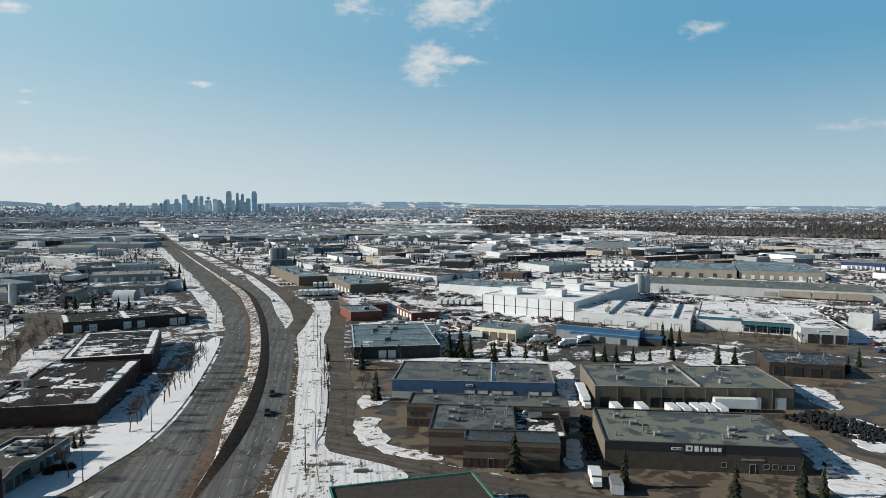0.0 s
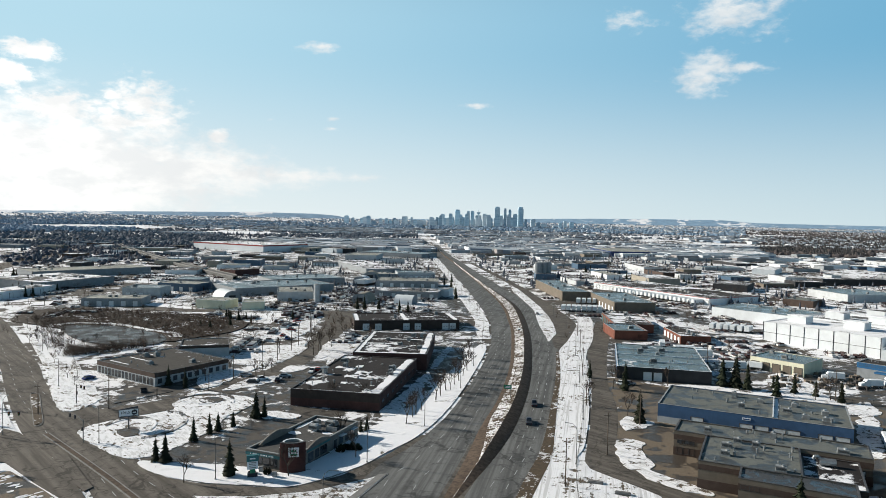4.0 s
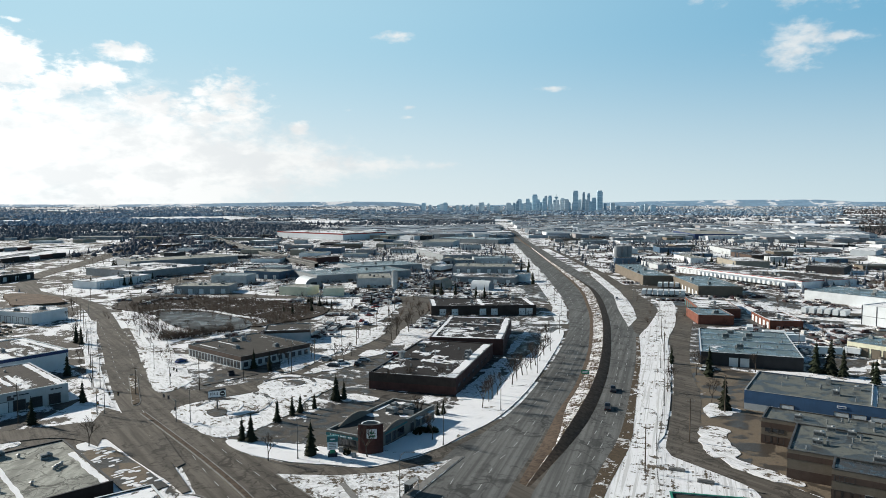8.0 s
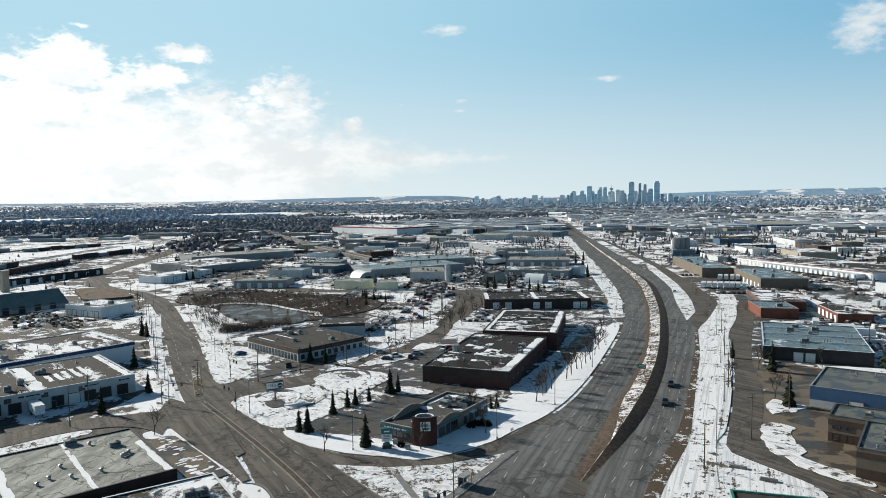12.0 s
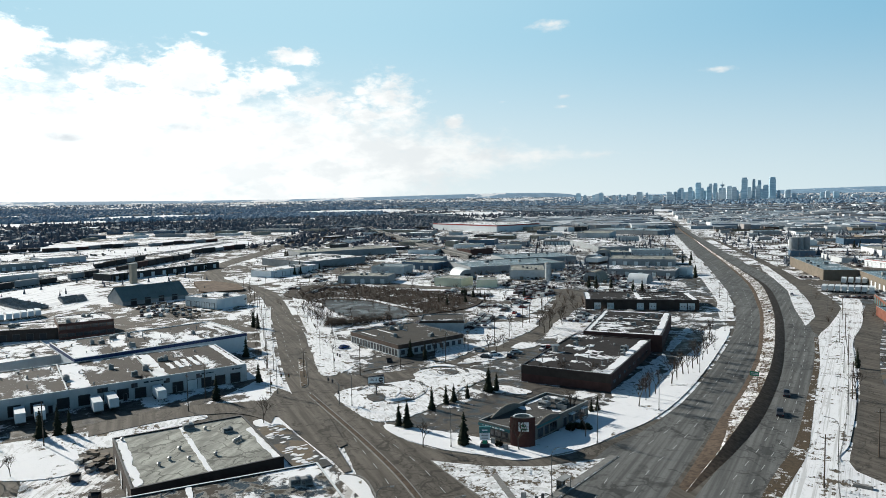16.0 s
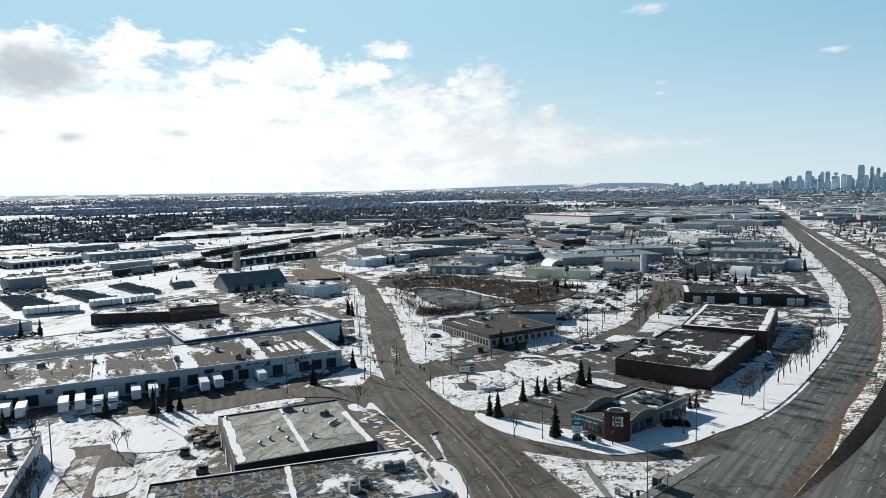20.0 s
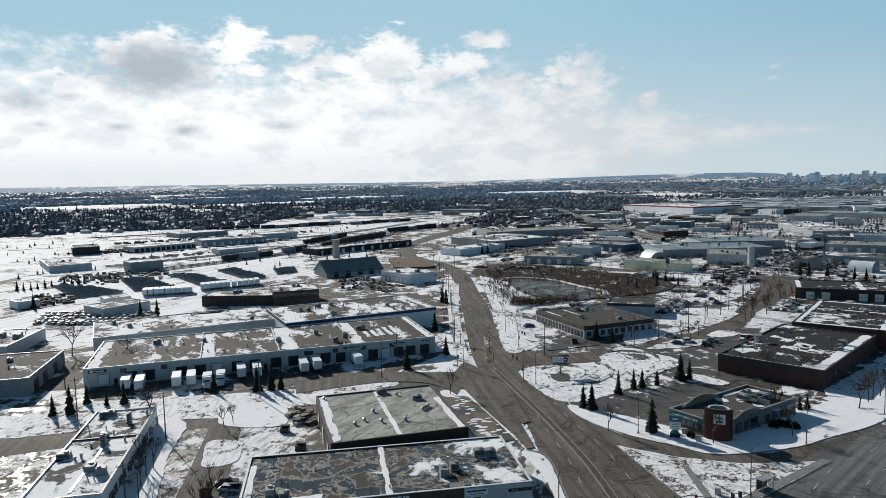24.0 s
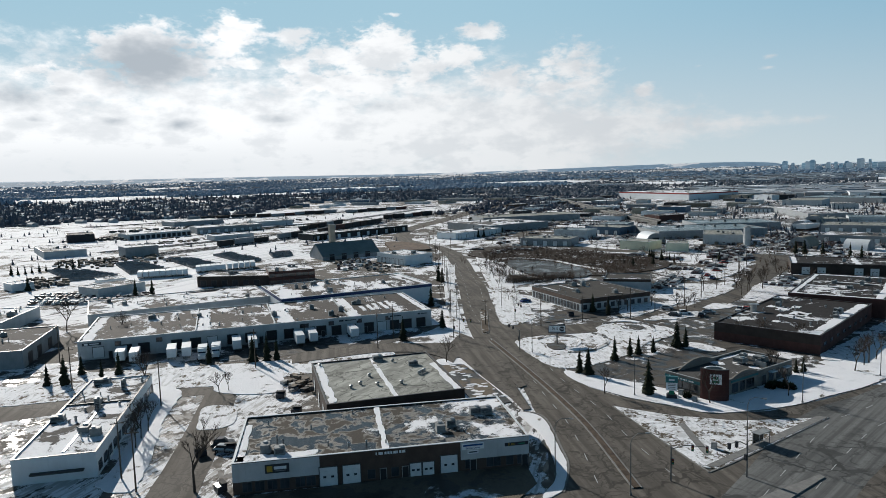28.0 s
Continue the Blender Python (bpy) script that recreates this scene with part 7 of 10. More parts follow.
for x, y, sx in ((0.2, 0.5, 2.2), (0.3, 0.2, 2.0), (0.73, 0.42, 2.2), (0.70, 0.25, 2.0), (0.90, 0.22, 1.9), (0.12, 0.72, 1.4)):
    hvac(ob, x * L, y * D, sx, 1.4, 1.1)
clutter(ob, 0, 12, 31)
ob = building("tan_depot", (45.6, 201.8), (103.9, 199.5), 28, 6.3, "wall_tan", "roof_tan", "tan depot with van docks and a stained flat roof", "warehouse", "cap")
L, D, H = ob["size"]
doors_row(ob, "front", [L * f for f in (0.05, 0.155, 0.305, 0.365, 0.43, 0.485, 0.54)], 2.6, 3.0, "door_dark")
doors_row(ob, "front", [L * f for f in (0.81, 0.935)], 3.2, 3.6, "door_white")
for i in range(9):
    part("pilaster", boxes((i * L / 9 + 0.1, i * L / 9 + 0.35, -0.15, 0, 0, 6.0)), M["wall_tan"], ob)
part("roof_wall", boxes((0.53 * L, 0.53 * L + 0.3, 0.3, D - 0.3, 5.8, 6.8)), M["cap"], ob)
clutter(ob, 7, 18, 32)

ob = building("brown_offices", (4.9, 154.0), (26.8, 152.1), 8.0, 6.3, "wall_tan", "roof_wet2", "two-storey brown office block with banded walls", "office", "cap_dark", bands=((0.0, 2.2, "wall_brown"), (3.9, 5.2, "wall_brown")))
L, D, H = ob["size"]
for s in (0.05, 0.12, 0.19, 0.32, 0.45, 0.58):
    window(ob, "front", s * L, 1.2, 1.6, 0.5)
for s in (0.06, 0.14):
    window(ob, "front", s * L, 1.6, 0.9, 4.1)
entry(ob, "front", 0.29 * L, 1.2, 2.2)
ob = building("brown_workshop", (-3.2, 161.8), (17.6, 160.4), 20.5, 6.35, "wall_tan", "roof_grey2", "two-storey brown workshop with vents and air units", "workshop", "cap_dark", bands=((0.0, 2.2, "wall_brown"), (4.4, 5.6, "wall_brown")))
L, D, H = ob["size"]
for x, y, sx in ((0.25, 0.65, 2.4), (0.25, 0.35, 2.0), (0.35, 0.9, 1.8), (0.55, 0.85, 1.8), (0.8, 0.1, 2.2)):
    hvac(ob, x * L, y * D, sx, 1.4, 1.2)
clutter(ob, 0, 12, 33)
ob = building("brown_annex", (-9.5, 183.0), (33.9, 179.4), 11, 6.3, "wall_tan", "roof_grey2", "rear brown annex with ducts on its roof", "workshop", "cap_dark", bands=((0.0, 2.2, "wall_brown"), (4.0, 5.4, "wall_brown")))
L, D, H = ob["size"]
for s in (1.5, 3.0, 4.4):
    window(ob, "front", s, 1.2, 1.5, 0.6)
    window(ob, "front", s, 1.2, 0.9, 3.2)
dock_door(ob, "front", 0.93 * L, 3.0, 3.2)
clutter(ob, 3, 8, 34)
ob = building("dust_plant", (17.7, 160.6), (29.5, 159.7), 19.5, 5.2, "wall_dark", "roof_dark", "dark lean-to with a steel dust collector on top", "workshop", "cap_dark")
dust = thing("dust_collector", pose(24, 174, 5.0), "galvanised dust collector with a bent duct", "machine")
part("drum", tube(bmesh.new(), (-1.6, 0, 1.0), (1.6, 0, 1.0), 0.8, 0.8, 14), M["metal"], dust)
bm = bmesh.new()
for i in range(6):
    a, b = math.pi * i / 6, math.pi * (i + 1) / 6
    tube(bm, (-1.6 - 0.7 + 0.7 * math.cos(a), 0, 1.4 + 0.7 * math.sin(a)), (-1.6 - 0.7 + 0.7 * math.cos(b), 0, 1.4 + 0.7 * math.sin(b)), 0.35, 0.35, 10)
part("duct", bm, M["metal"], dust)
part("legs", boxes((-1.4, -1.3, -0.5, 0.5, -0.4, 0.5), (1.3, 1.4, -0.5, 0.5, -0.4, 0.5)), M["unit"], dust)

ob = building("blue_units", (-15.6, 211.2), (34.5, 207.2), 26, 5.6, "wall_blue", "roof_grey2", "blue metal unit row with white overhead doors", "unit row", "cap")
L, D, H = ob["size"]
doors_row(ob, "front", [L * f for f in (0.22, 0.48, 0.56, 0.645, 0.715, 0.87, 0.95)], 3.3, 2.9, "door_white")
face_panel(ob, "front", 0, 0.26 * L, 0, 1.9, "wall_conc")
sign_board(ob, "front", 0.48 * L, 4.4, 2.2, 0.7, "white", ((0, 0, 1.6, 0.3, "bluepaint"),))
part("fire_wall", boxes((0.61 * L, 0.61 * L + 0.3, 0.3, D - 0.3, 5.0, 6.0)), M["cap_white"], ob)
snow_bar(ob, 0.615 * L, 0.64 * L, 1, D - 1, 91, 0.1)
clutter(ob, 8, 16, 35)
ob = building("blue_long_units", (-34.4, 263.5), (-1, 268.5), 50, 4.8, "wall_char", "roof_teal", "long low unit row with teal-grey wet roof", "unit row", "cap_white")
L, D, H = ob["size"]
face_panel(ob, "left", 0, D, 2.4, 4.7, "wall_blue", "fascia")
doors_row(ob, "front", (0.33 * L, 0.44 * L), 3.0, 3.2, "door_white")
for f in (0.25, 0.5, 0.75):
    part("fire_wall", boxes((0.3, L - 0.3, f * D, f * D + 0.25, 4.3, 5.0)), M["cap_white"], ob)
clutter(ob, 5, 10, 36)


ob = building("green_edged_shop", (-14.3, 103.7), (14, 111.8), 28, 5.0, "wall_grey", "roof_brown2", "flat-roofed shop with a bright green parapet edge", "shop", "green_edge")
clutter(ob, 2, 6, 37)

# ---- middle distance ----


def works(spec, h, wall, roof, label, cap="cap", doors=0, units=2, name="works", seed=0, door_mat="door_white", bands=()):
    """Plain works or unit row of the middle distance."""
    A, B, depth = spec
    if depth < 0:
        A, B, depth = (A[0], A[1]), (B[0], B[1]), abs(depth)
    if len(label.split()) < 5:
        label += " standing among snowy yards"
    ob = building(name, A, B, max(8.0, depth), h, wall, roof, label, "industrial building", cap, bands=bands)
    L, D, H = ob["size"]
    for i in range(doors):
        dock_door(ob, "front", (i + 0.5) * L / doors, 3.0, min(3.4, h - 1.2), 0.0, door_mat)
    clutter(ob, units, units * 2 + 2, seed + 100)
    return ob


works(((-47.2, 350.9), (-31.7, 357.0), 24.9), 4.6, "wall_red", "roof_teal", "red brick shop with a pale wet roof", seed=1)
ob = works(((-63.6, 416.8), (-50.4, 374.7), 20.6), 4.6, "wall_red", "roof_brown", "red brick unit row with teal doors", seed=2, doors=7, door_mat="wall_teal")
ob = works(((-25.5, 378.2), (-15.8, 352.4), 14.8), 4.2, "wall_red", "roof_brown", "low brick shop with a brown snow-edged roof", "cap_white", 5, seed=3)
works(((-105.5, 501.4), (-87.1, 510.3), 96.4), 7.0, "wall_tan", "roof_teal", "beige warehouse block beside the highway", seed=4, units=5)
works(((-87.4, 512.2), (-61.5, 454.7), 27.1), 6.8, "wall_tan", "roof_teal", "long beige warehouse with dock doors", seed=5, units=3, doors=8)
ob = works(((-101.6, 616.4), (-4.6, 531.2), 52.0), 5.2, "wall_white", "roof_brown", "very long pale warehouse with a red stripe and parked trailers", seed=6, units=8, doors=30, bands=((4.7, 5.1, "red"),))
L, D, H = ob["size"]
m = ob.matrix_basis
for i in range(20):
    p = m @ Vector((L * (0.30 + i * 0.034), -4.6, 0))
    trailer(p.x, p.y, math.degrees(m.to_euler().z) + 90, 9.0, 2.7, label="white box trailer backed up to a dock", group="trailers at the docks")
ob = works(((22.7, 387.5), (69.2, 357.1), 107.7), 9.5, "wall_white", "roof_snow", "tall white cold store with black panel joints and snowy roof", "cap_white", seed=7, units=0, name="cold_store")
L, D, H = ob["size"]
for i in range(9):
    s = i * L / 8
    part("panel_joint", boxes((min(L - 0.35, s), min(L, s + 0.35), -0.12, -0.01, 0, 9.5)), M["darkpaint"], ob)
part("base_band", boxes((0, L, -0.1, -0.01, 4.2, 4.45)), M["unit"], ob)
for fx, fy in ((0.12, 0.10), (0.58, 0.14), (0.16, 0.42), (0.30, 0.70), (0.72, 0.66), (0.55, 0.42)):
    b = part("penthouse", boxes((fx * L, fx * L + 9.5, fy * D, fy * D + 7.0, 9.4, 13.0)), M["wall_white"], ob)
    part("penthouse_roof", boxes((fx * L - 0.2, fx * L + 9.7, fy * D - 0.2, fy * D + 7.2, 13.0, 13.3)), M["roof_snow"], b)
for f in (0.33, 0.66):
    part("fire_wall", boxes((0.3, L - 0.3, f * D, f * D + 0.4, 9.0, 10.0)), M["cap_white"], ob)
ob = works(((66.6, 343.3), (117.5, 322.4), 52.7), 6.3, "wall_white", "roof_snow", "low white plant with snow over its roof", "cap_white", seed=8, units=8, doors=5)
L, D, H = ob["size"]
for f in (0.3, 0.6, 0.85):
    part("fire_wall", boxes((f * L, f * L + 0.4, 0.3, D - 0.3, 6.0, 7.3)), M["cap_white"], ob)
ob = works(((123.7, 331.2), (167.5, 313.1), 60.1), 6.5, "wall_white", "roof_snow", "white plant with a petrol-blue canopy along its front", "cap_white", seed=9, units=10)
L, D, H = ob["size"]
part("canopy", boxes((0.42 * L, L, -3.0, 0.0, 4.3, 5.7)), M["wall_petrol"], ob, "long petrol-blue canopy")
part("canopy_top", boxes((0.42 * L, L, -2.9, -0.05, 5.7, 5.78)), M["roof_brown2"], ob)
for i in range(6):
    part("canopy_post", boxes((0.44 * L + i * 0.107 * L, 0.44 * L + i * 0.107 * L + 0.3, -2.9, -2.6, 0, 4.3)), M["unit"], ob)
for i in range(9):
    s0 = (0.44 + i * 0.061) * L
    part("glazing", boxes((s0, s0 + 0.055 * L, -0.06, -0.01, 0.7, 4.2)), M["door_dark"], ob)
part("glazing_band", boxes((0.43 * L, 0.995 * L, -0.16, -0.07, 2.5, 3.1)), M["wall_petrol"], ob)
part("fascia", boxes((0.0, 0.42 * L, -0.3, 0.0, 5.6, 6.7)), M["wall_petrol"], ob, "petrol-blue fascia")
ob = works(((158.0, 299.6), (176.0, 294.5), 66.1), 6.8, "wall_conc", "roof_white", "white entrance block with dark bays and a green mark", "cap_white", seed=10, units=2)
L, D, H = ob["size"]
doors_row(ob, "front", (0.27 * L, 0.56 * L, 0.85 * L), 4.2, 4.0, "door_dark")
sign_board(ob, "front", 0.5 * L, 5.6, 6.0, 0.9, "white", ((0, 0, 5.0, 0.5, "green"),))
works(((201.6, 338.0), (209.3, 331.1), 15.8), 8.0, "wall_conc", "roof_white", "pale plant tower block with roof machinery", seed=11, units=5)
ob = works(((52.0, 310.1), (84.9, 292.7), 11.0), 6.0, "wall_grey", "roof_brown", "grey works with a bright blue upper storey", seed=12, units=1, bands=((3.8, 5.9, "wall_azure"),), name="blue_office")
L, D, H = ob["size"]
for i in range(16):
    window(ob, "front", (i + 0.7) * L / 17, 1.4, 0.8, 4.7)
part("lean_to", boxes((0.2 * L, L, -3.0, -0.01, 0, 3.0)), M["wall_grey"], ob)
part("lean_to_roof", boxes((0.19 * L, L + 0.1, -3.2, -0.08, 3.0, 3.5)), M["wall_azure"], ob, "blue-edged lean-to roof")
part("annex", boxes((L + 0.02, L + 9.0, 1.5, 9.0, 0, 3.2)), M["wall_char"], ob)
part("annex_roof", boxes((L + 0.02, L + 9.3, 1.2, 9.3, 3.2, 3.7)), M["wall_azure"], ob, "blue annex roof")
for f in (0.34, 0.55, 0.8):
    part("roller_door", boxes((f * L, f * L + 2.8, -3.08, -3.01, 0, 2.6)), M["door_dark"], ob)
dock_door(ob, "front", 0.86 * L, 3.6, 3.2, 0, "door_dark")
ob = works(((13.5, 307.8), (32.2, 298.4), 19.1), 5.2, "wall_yellow", "roof_teal", "pale yellow unit row with tan doors", seed=13, doors=5, door_mat="wall_tan")
ob = works(((116.3, 240.9), (139.8, 235.3), 20.2), 4.8, "wall_dark", "roof_wet2", "dark brick shop with a wet bluish roof", "cap_dark", 4, 3, seed=14, door_mat="door_dark")
works(((143.5, 479.5), (276.6, 425.5), 48.9), 6.0, "wall_conc", "roof_tan", "very long low concrete warehouse", seed=15, units=8)
works(((247.0, 569.8), (307.0, 548.2), 105.7), 6.6, "wall_beige", "roof_teal", "beige distribution hall with a striped metal roof", seed=16, units=4, doors=9)
works(((182.2, 592.1), (244.7, 568.9), 76.4), 6.6, "wall_beige", "roof_teal", "beige hall with windows along its front", seed=17, units=4, doors=6, door_mat="glass")
works(((-2.5, 470.5), (43.1, 446.3), 37.2), 6.0, "wall_white", "roof_teal", "white-walled hall behind a trailer park", seed=18, units=5)
works(((-3.0, 655.3), (24.9, 650.3), 42.3), 6.0, "wall_char", "roof_brown", "dark grey hall with a flat roof", seed=19)
works(((-166.5, 1176.8), (-93.3, 1207.6), 145.6), 9.0, "blue_trim", "roof_grey", "dark blue hall standing far off", seed=20, units=0)
works(((-19.6, 1265.1), (82.2, 1276.2), 143.5), 9.0, "wall_white", "roof_white", "white hall standing far off", seed=21, units=2)

# hall row beyond the brick warehouses
works(((-508.4, 922.3), (-400.5, 917.2), 54.4), 6.2, "wall_grey", "roof_teal", "long grey hall with a pale roof", seed=22, units=4)
works(((-468.8, 814.8), (-428.2, 828.6), 61.8), 7.0, "wall_conc", "roof_grey", "rounded grey hall block", seed=23, units=1)
works(((-283.7, 592.6), (-252.3, 611.4), 24.3), 6.5, "wall_conc", "roof_teal", "grey-green hall with tall doors", seed=24, doors=7, units=2)
works(((-267.4, 517.2), (-218.9, 536.5), 32.8), 5.5, "wall_grey", "roof_grey", "long low grey works", seed=25, units=4, doors=6)
works(((-234.4, 450.7), (-188.6, 462.0), 27.7), 5.0, "wall_grey", "roof_white", "low grey unit row with snowy roof", seed=26, units=3, doors=5)
works(((-196.1, 480.5), (-187.5, 480.8), 11.0), 6.0, "wall_white", "roof_white", "small white two-storey office", seed=27, units=0)
works(((-302.1, 339.2), (-281.8, 342.2), 15.6), 5.5, "wall_yellow", "roof_grey", "cream metal shed with a shallow roof", "cap_white", seed=28, units=0)
works(((-272.4, 346.7), (-261.6, 354.4), 15.3), 5.0, "wall_yellow", "roof_grey", "cream shed beside a larger one", "cap_white", seed=29, units=0)
works(((-279.9, 393.8), (-259.8, 407.7), 35.2), 6.5, "wall_conc", "roof_grey", "white walled works beside a silo", seed=30, units=3)
works(((-322.6, 403.1), (-282.0, 472.3), 49.2), 5.5, "wall_grey", "roof_teal", "wide grey-roofed works", seed=31, units=6)
works(((-339.5, 469.6), (-299.8, 520.4), 42.0), 6.0, "wall_grey", "roof_teal", "wide works with grey-green roof", seed=32, units=4)
works(((-366.5, 310.8), (-335.6, 328.5), 20.9), 5.0, "wall_grey", "roof_grey", "low grey works behind the pond", seed=33, doors=5, units=3)
works(((-395.1, 403.2), (-362.8, 407.5), 21.6), 6.0, "wall_slate", "roof_grey", "slate-blue metal works", seed=34, doors=4, units=1)
works(((-435.0, 303.9), (-446.9, 358.3), 20.6), 5.0, "wall_white", "roof_white", "white office strip with a snowy roof", seed=35, doors=6, units=3)
works(((-462.8, 358.4), (-461.5, 423.9), 65.5), 6.0, "wall_grey", "roof_white", "large low hall with a snow-streaked roof", seed=36, units=5)
works(((-547.4, 416.4), (-513.4, 515.5), 40.9), 6.0, "wall_grey", "roof_grey", "long grey hall with a flat roof", seed=37, units=4)
works(((-424.6, 530.7), (-418.7, 559.7), 21.7), 6.0, "wall_maroon", "roof_brown", "dark red works", seed=38, units=1)
ob = works(((-826.4, 925.7), (-660.2, 893.2), 98.4), 11.0, "wall_white", "roof_white", "large white distribution hall with a red roof band", seed=39, units=6, bands=((9.0, 10.9, "red"),))
works(((-680.5, 171.5), (-679.1, 235.3), 30.6), 6.0, "wall_grey", "roof_white", "grey rail shed with a snowy roof", seed=40, doors=8, units=0)
works(((-589.7, 163.5), (-594.9, 198.5), 16.8), 4.0, "wall_conc", "roof_white", "low rail shed under snow", seed=41, units=0)
works(((-521.1, 222.7), (-542.1, 324.9), 21.5), 5.0, "wall_char", "roof_patchy", "long rail works with snow on its roof", seed=42, doors=10, units=6)
works(((-509.2, 80.8), (-511.6, 102.4), 17.5), 7.0, "wall_grey", "roof_white", "plain grey metal shed in the snow", "cap_white", seed=43, units=0)
works(((-551.0, 34.8), (-552.2, 61.8), 58.8), 4.6, "wall_conc", "roof_white", "tan sheds with a snow-laden roof", seed=44, units=3)
works(((-678.9, 61.0), (-677.5, 82.6), 30.7), 7.0, "wall_char", "roof_dark", "dark two-storey rail office", seed=45, units=1)
works(((-338.5, 41.8), (-346.6, 63.0), 17.3), 4.4, "wall_conc", "roof_white", "low pale shed in the storage yard", seed=46, units=0)
works(((-278.6, 3.8), (-306.3, 17.3), 14.6), 4.5, "wall_conc", "roof_white", "low white office under snow", seed=47, units=3)


def arch_hall(name, x, y, turn, w, length, h, mat, label):
    """Round-backed fabric or metal hall."""
    ob = thing(name, pose(x, y, 0, 0, 0, turn), label, "shed")
    n = 14
    ring = [(w / 2 * math.cos(math.pi * i / n), h * math.sin(math.pi * i / n) ** 0.8) for i in range(n + 1)]
    bm = bmesh.new()
    rows = [[bm.verts.new((a, yy, z)) for a, z in ring] for yy in [length * k / 6 for k in range(7)]]
    for r, s in zip(rows, rows[1:]):
        for i in range(n):
            bm.faces.new((r[i], r[i + 1], s[i + 1], s[i]))
    bmesh.ops.recalc_face_normals(bm, faces=bm.faces)
    part("vault", bm, M[mat], ob, smooth=True)
    for yy in (0.0, length):
        bm = bmesh.new()
        bm.faces.new([bm.verts.new((a, yy, z)) for a, z in ring])
        part("end_wall", bm, M["wall_grey"], ob)
    d = part("overhead_door", boxes((-w * 0.18, w * 0.18, -0.1, 0.0, 0, h * 0.6)), M["door_dark"], ob)
    return ob


arch_hall("arched_hall", -302.6, 374.9, 60, 13, 20, 7.5, "wall_white", "white arched fabric hall")
arch_hall("arched_hall", -300.9, 569.1, 20, 15, 15, 8, "wall_beige", "tan arched fabric dome")
arch_hall("arched_hall", -224.8, 410.0, 10, 12, 18, 7, "wall_beige", "weathered beige quonset hut")
arch_hall("arched_hall", -204.2, 425.5, -85, 12, 13, 6.2, "wall_white", "white fabric hall beside spruces")
arch_hall("arched_hall", -294.8, 538.9, 15, 14, 14, 6, "wall_white", "small white hall with a dark gable")


def silo(x, y, r, h, mat="wall_conc", label="pale concrete silo beside a works"):
    ob = thing("silo", pose(x, y, 0), label, "silo", "silos")
    part("shell", tube(bmesh.new(), (0, 0, -0.2), (0, 0, h), r, r, 20), M[mat], ob, smooth=False)
    part("cap", tube(bmesh.new(), (0, 0, h), (0, 0, h + 0.8), r * 1.03, r * 0.3, 20), M["cap"], ob)
    part("ladder", boxes((r, r + 0.15, -0.3, 0.3, 0, h)), M["metal"], ob)


silo(134.5, 467.0, 3.0, 13)
silo(138.8, 467.1, 3.0, 13)
silo(-253.7, 402.4, 2.2, 12, label="white silo of a works")
for x, y in [(-169.4, 684.9), (-166.0, 691.7), (-162.4, 698.6)]:
    silo(x, y, 3.6, 16, "wall_grey", "grey concrete silo of a batching plant")
tower = thing("chimney_stack", pose(-492.6, 226.4, 0), "pale square brick stack behind the shed", "chimney")
part("shaft", boxes((-2, 2, -2, 2, -0.2, 14)), M["wall_beige"], tower)
part("coping", boxes((-2.2, 2.2, -2.2, 2.2, 14, 14.5)), M["cap"], tower)

# ---- rail yard: trains of freight cars, stacks ----


def freight_train(a, b, label, seed, mat="far_freight", H=3.6):
    r = random.Random(seed)
    a, b = Vector(a), Vector(b)
    d = (b - a).normalized()
    s = Vector((-d.y, d.x))
    ob = thing("freight_train", pose(a.x, a.y, 0.03, 0, 0, math.degrees(math.atan2(d.y, d.x))), label, "train", "trains in the yard")
    total = (b - a).length
    part("track", boxes((-4, total + 4, -0.75, -0.65, 0, 0.16), (-4, total + 4, 0.65, 0.75, 0, 0.16)), M["unit_dark"], ob)
    x = 0.0
    while x < total - 15:
        L = r.choice((13.5, 16, 18.5))
        h = H * r.choice((0.8, 1.0, 1.0, 1.1))
        c = part("freight_car", boxes((x, x + L, -1.5, 1.5, 1.1, 1.1 + h), (x + 0.6, x + L - 0.6, -1.1, 1.1, 0.7, 1.1), (x + 1.5, x + 1.7, -1.56, 1.56, 1.1, 1.1 + h), (x + L - 1.7, x + L - 1.5, -1.56, 1.56, 1.1, 1.1 + h)), M[r.choice(("wall_char", "wall_maroon", "wall_dark", "wall_grey", "wall_char"))] if mat == "far_freight" else M[mat], ob)
        part("undercarriage", boxes((x + 1.2, x + L - 1.2, -1.0, 1.0, 0.18, 0.75)), M["black"], c)
        x += L + 1.1


freight_train(*[(-589.2, 257.6), (-664.6, 367.4)], "train of dark freight cars on a snowy siding", 1)
freight_train(*[(-632.3, 256.9), (-684.5, 331.0)], "dark freight cars standing in the yard", 2)
freight_train(*[(-707.0, 391.7), (-731.1, 475.4)], "dark freight cars farther up the yard", 3)
freight_train(*[(-533.0, 149.8), (-551.2, 200.6)], "black freight cars beside the storage yard", 4)
freight_train(*[(-894.8, 303.7), (-898.9, 435.2)], "long rake of dark freight cars", 5)
freight_train(*[(-876.0, 424.1), (-885.5, 535.9)], "long rake of freight cars by the woods", 6)
freight_train(*[(-932.1, 223.1), (-927.3, 314.8)], "rake of dark freight cars along the woods", 7)
freight_train(*[(-559.7, 207.9), (-572.5, 237.5)], "short rake of freight cars", 8)
freight_train((128, 492), (276, 424), "rake of pale hopper cars beside the long warehouse", 9, "wall_beige", 3.4)
freight_train(*[(243.8, 806.1), (471.3, 897.7)], "dark train behind the distribution halls", 10)
freight_train(*[(301.8, 783.8), (532.7, 822.8)], "second dark train behind the halls", 11)


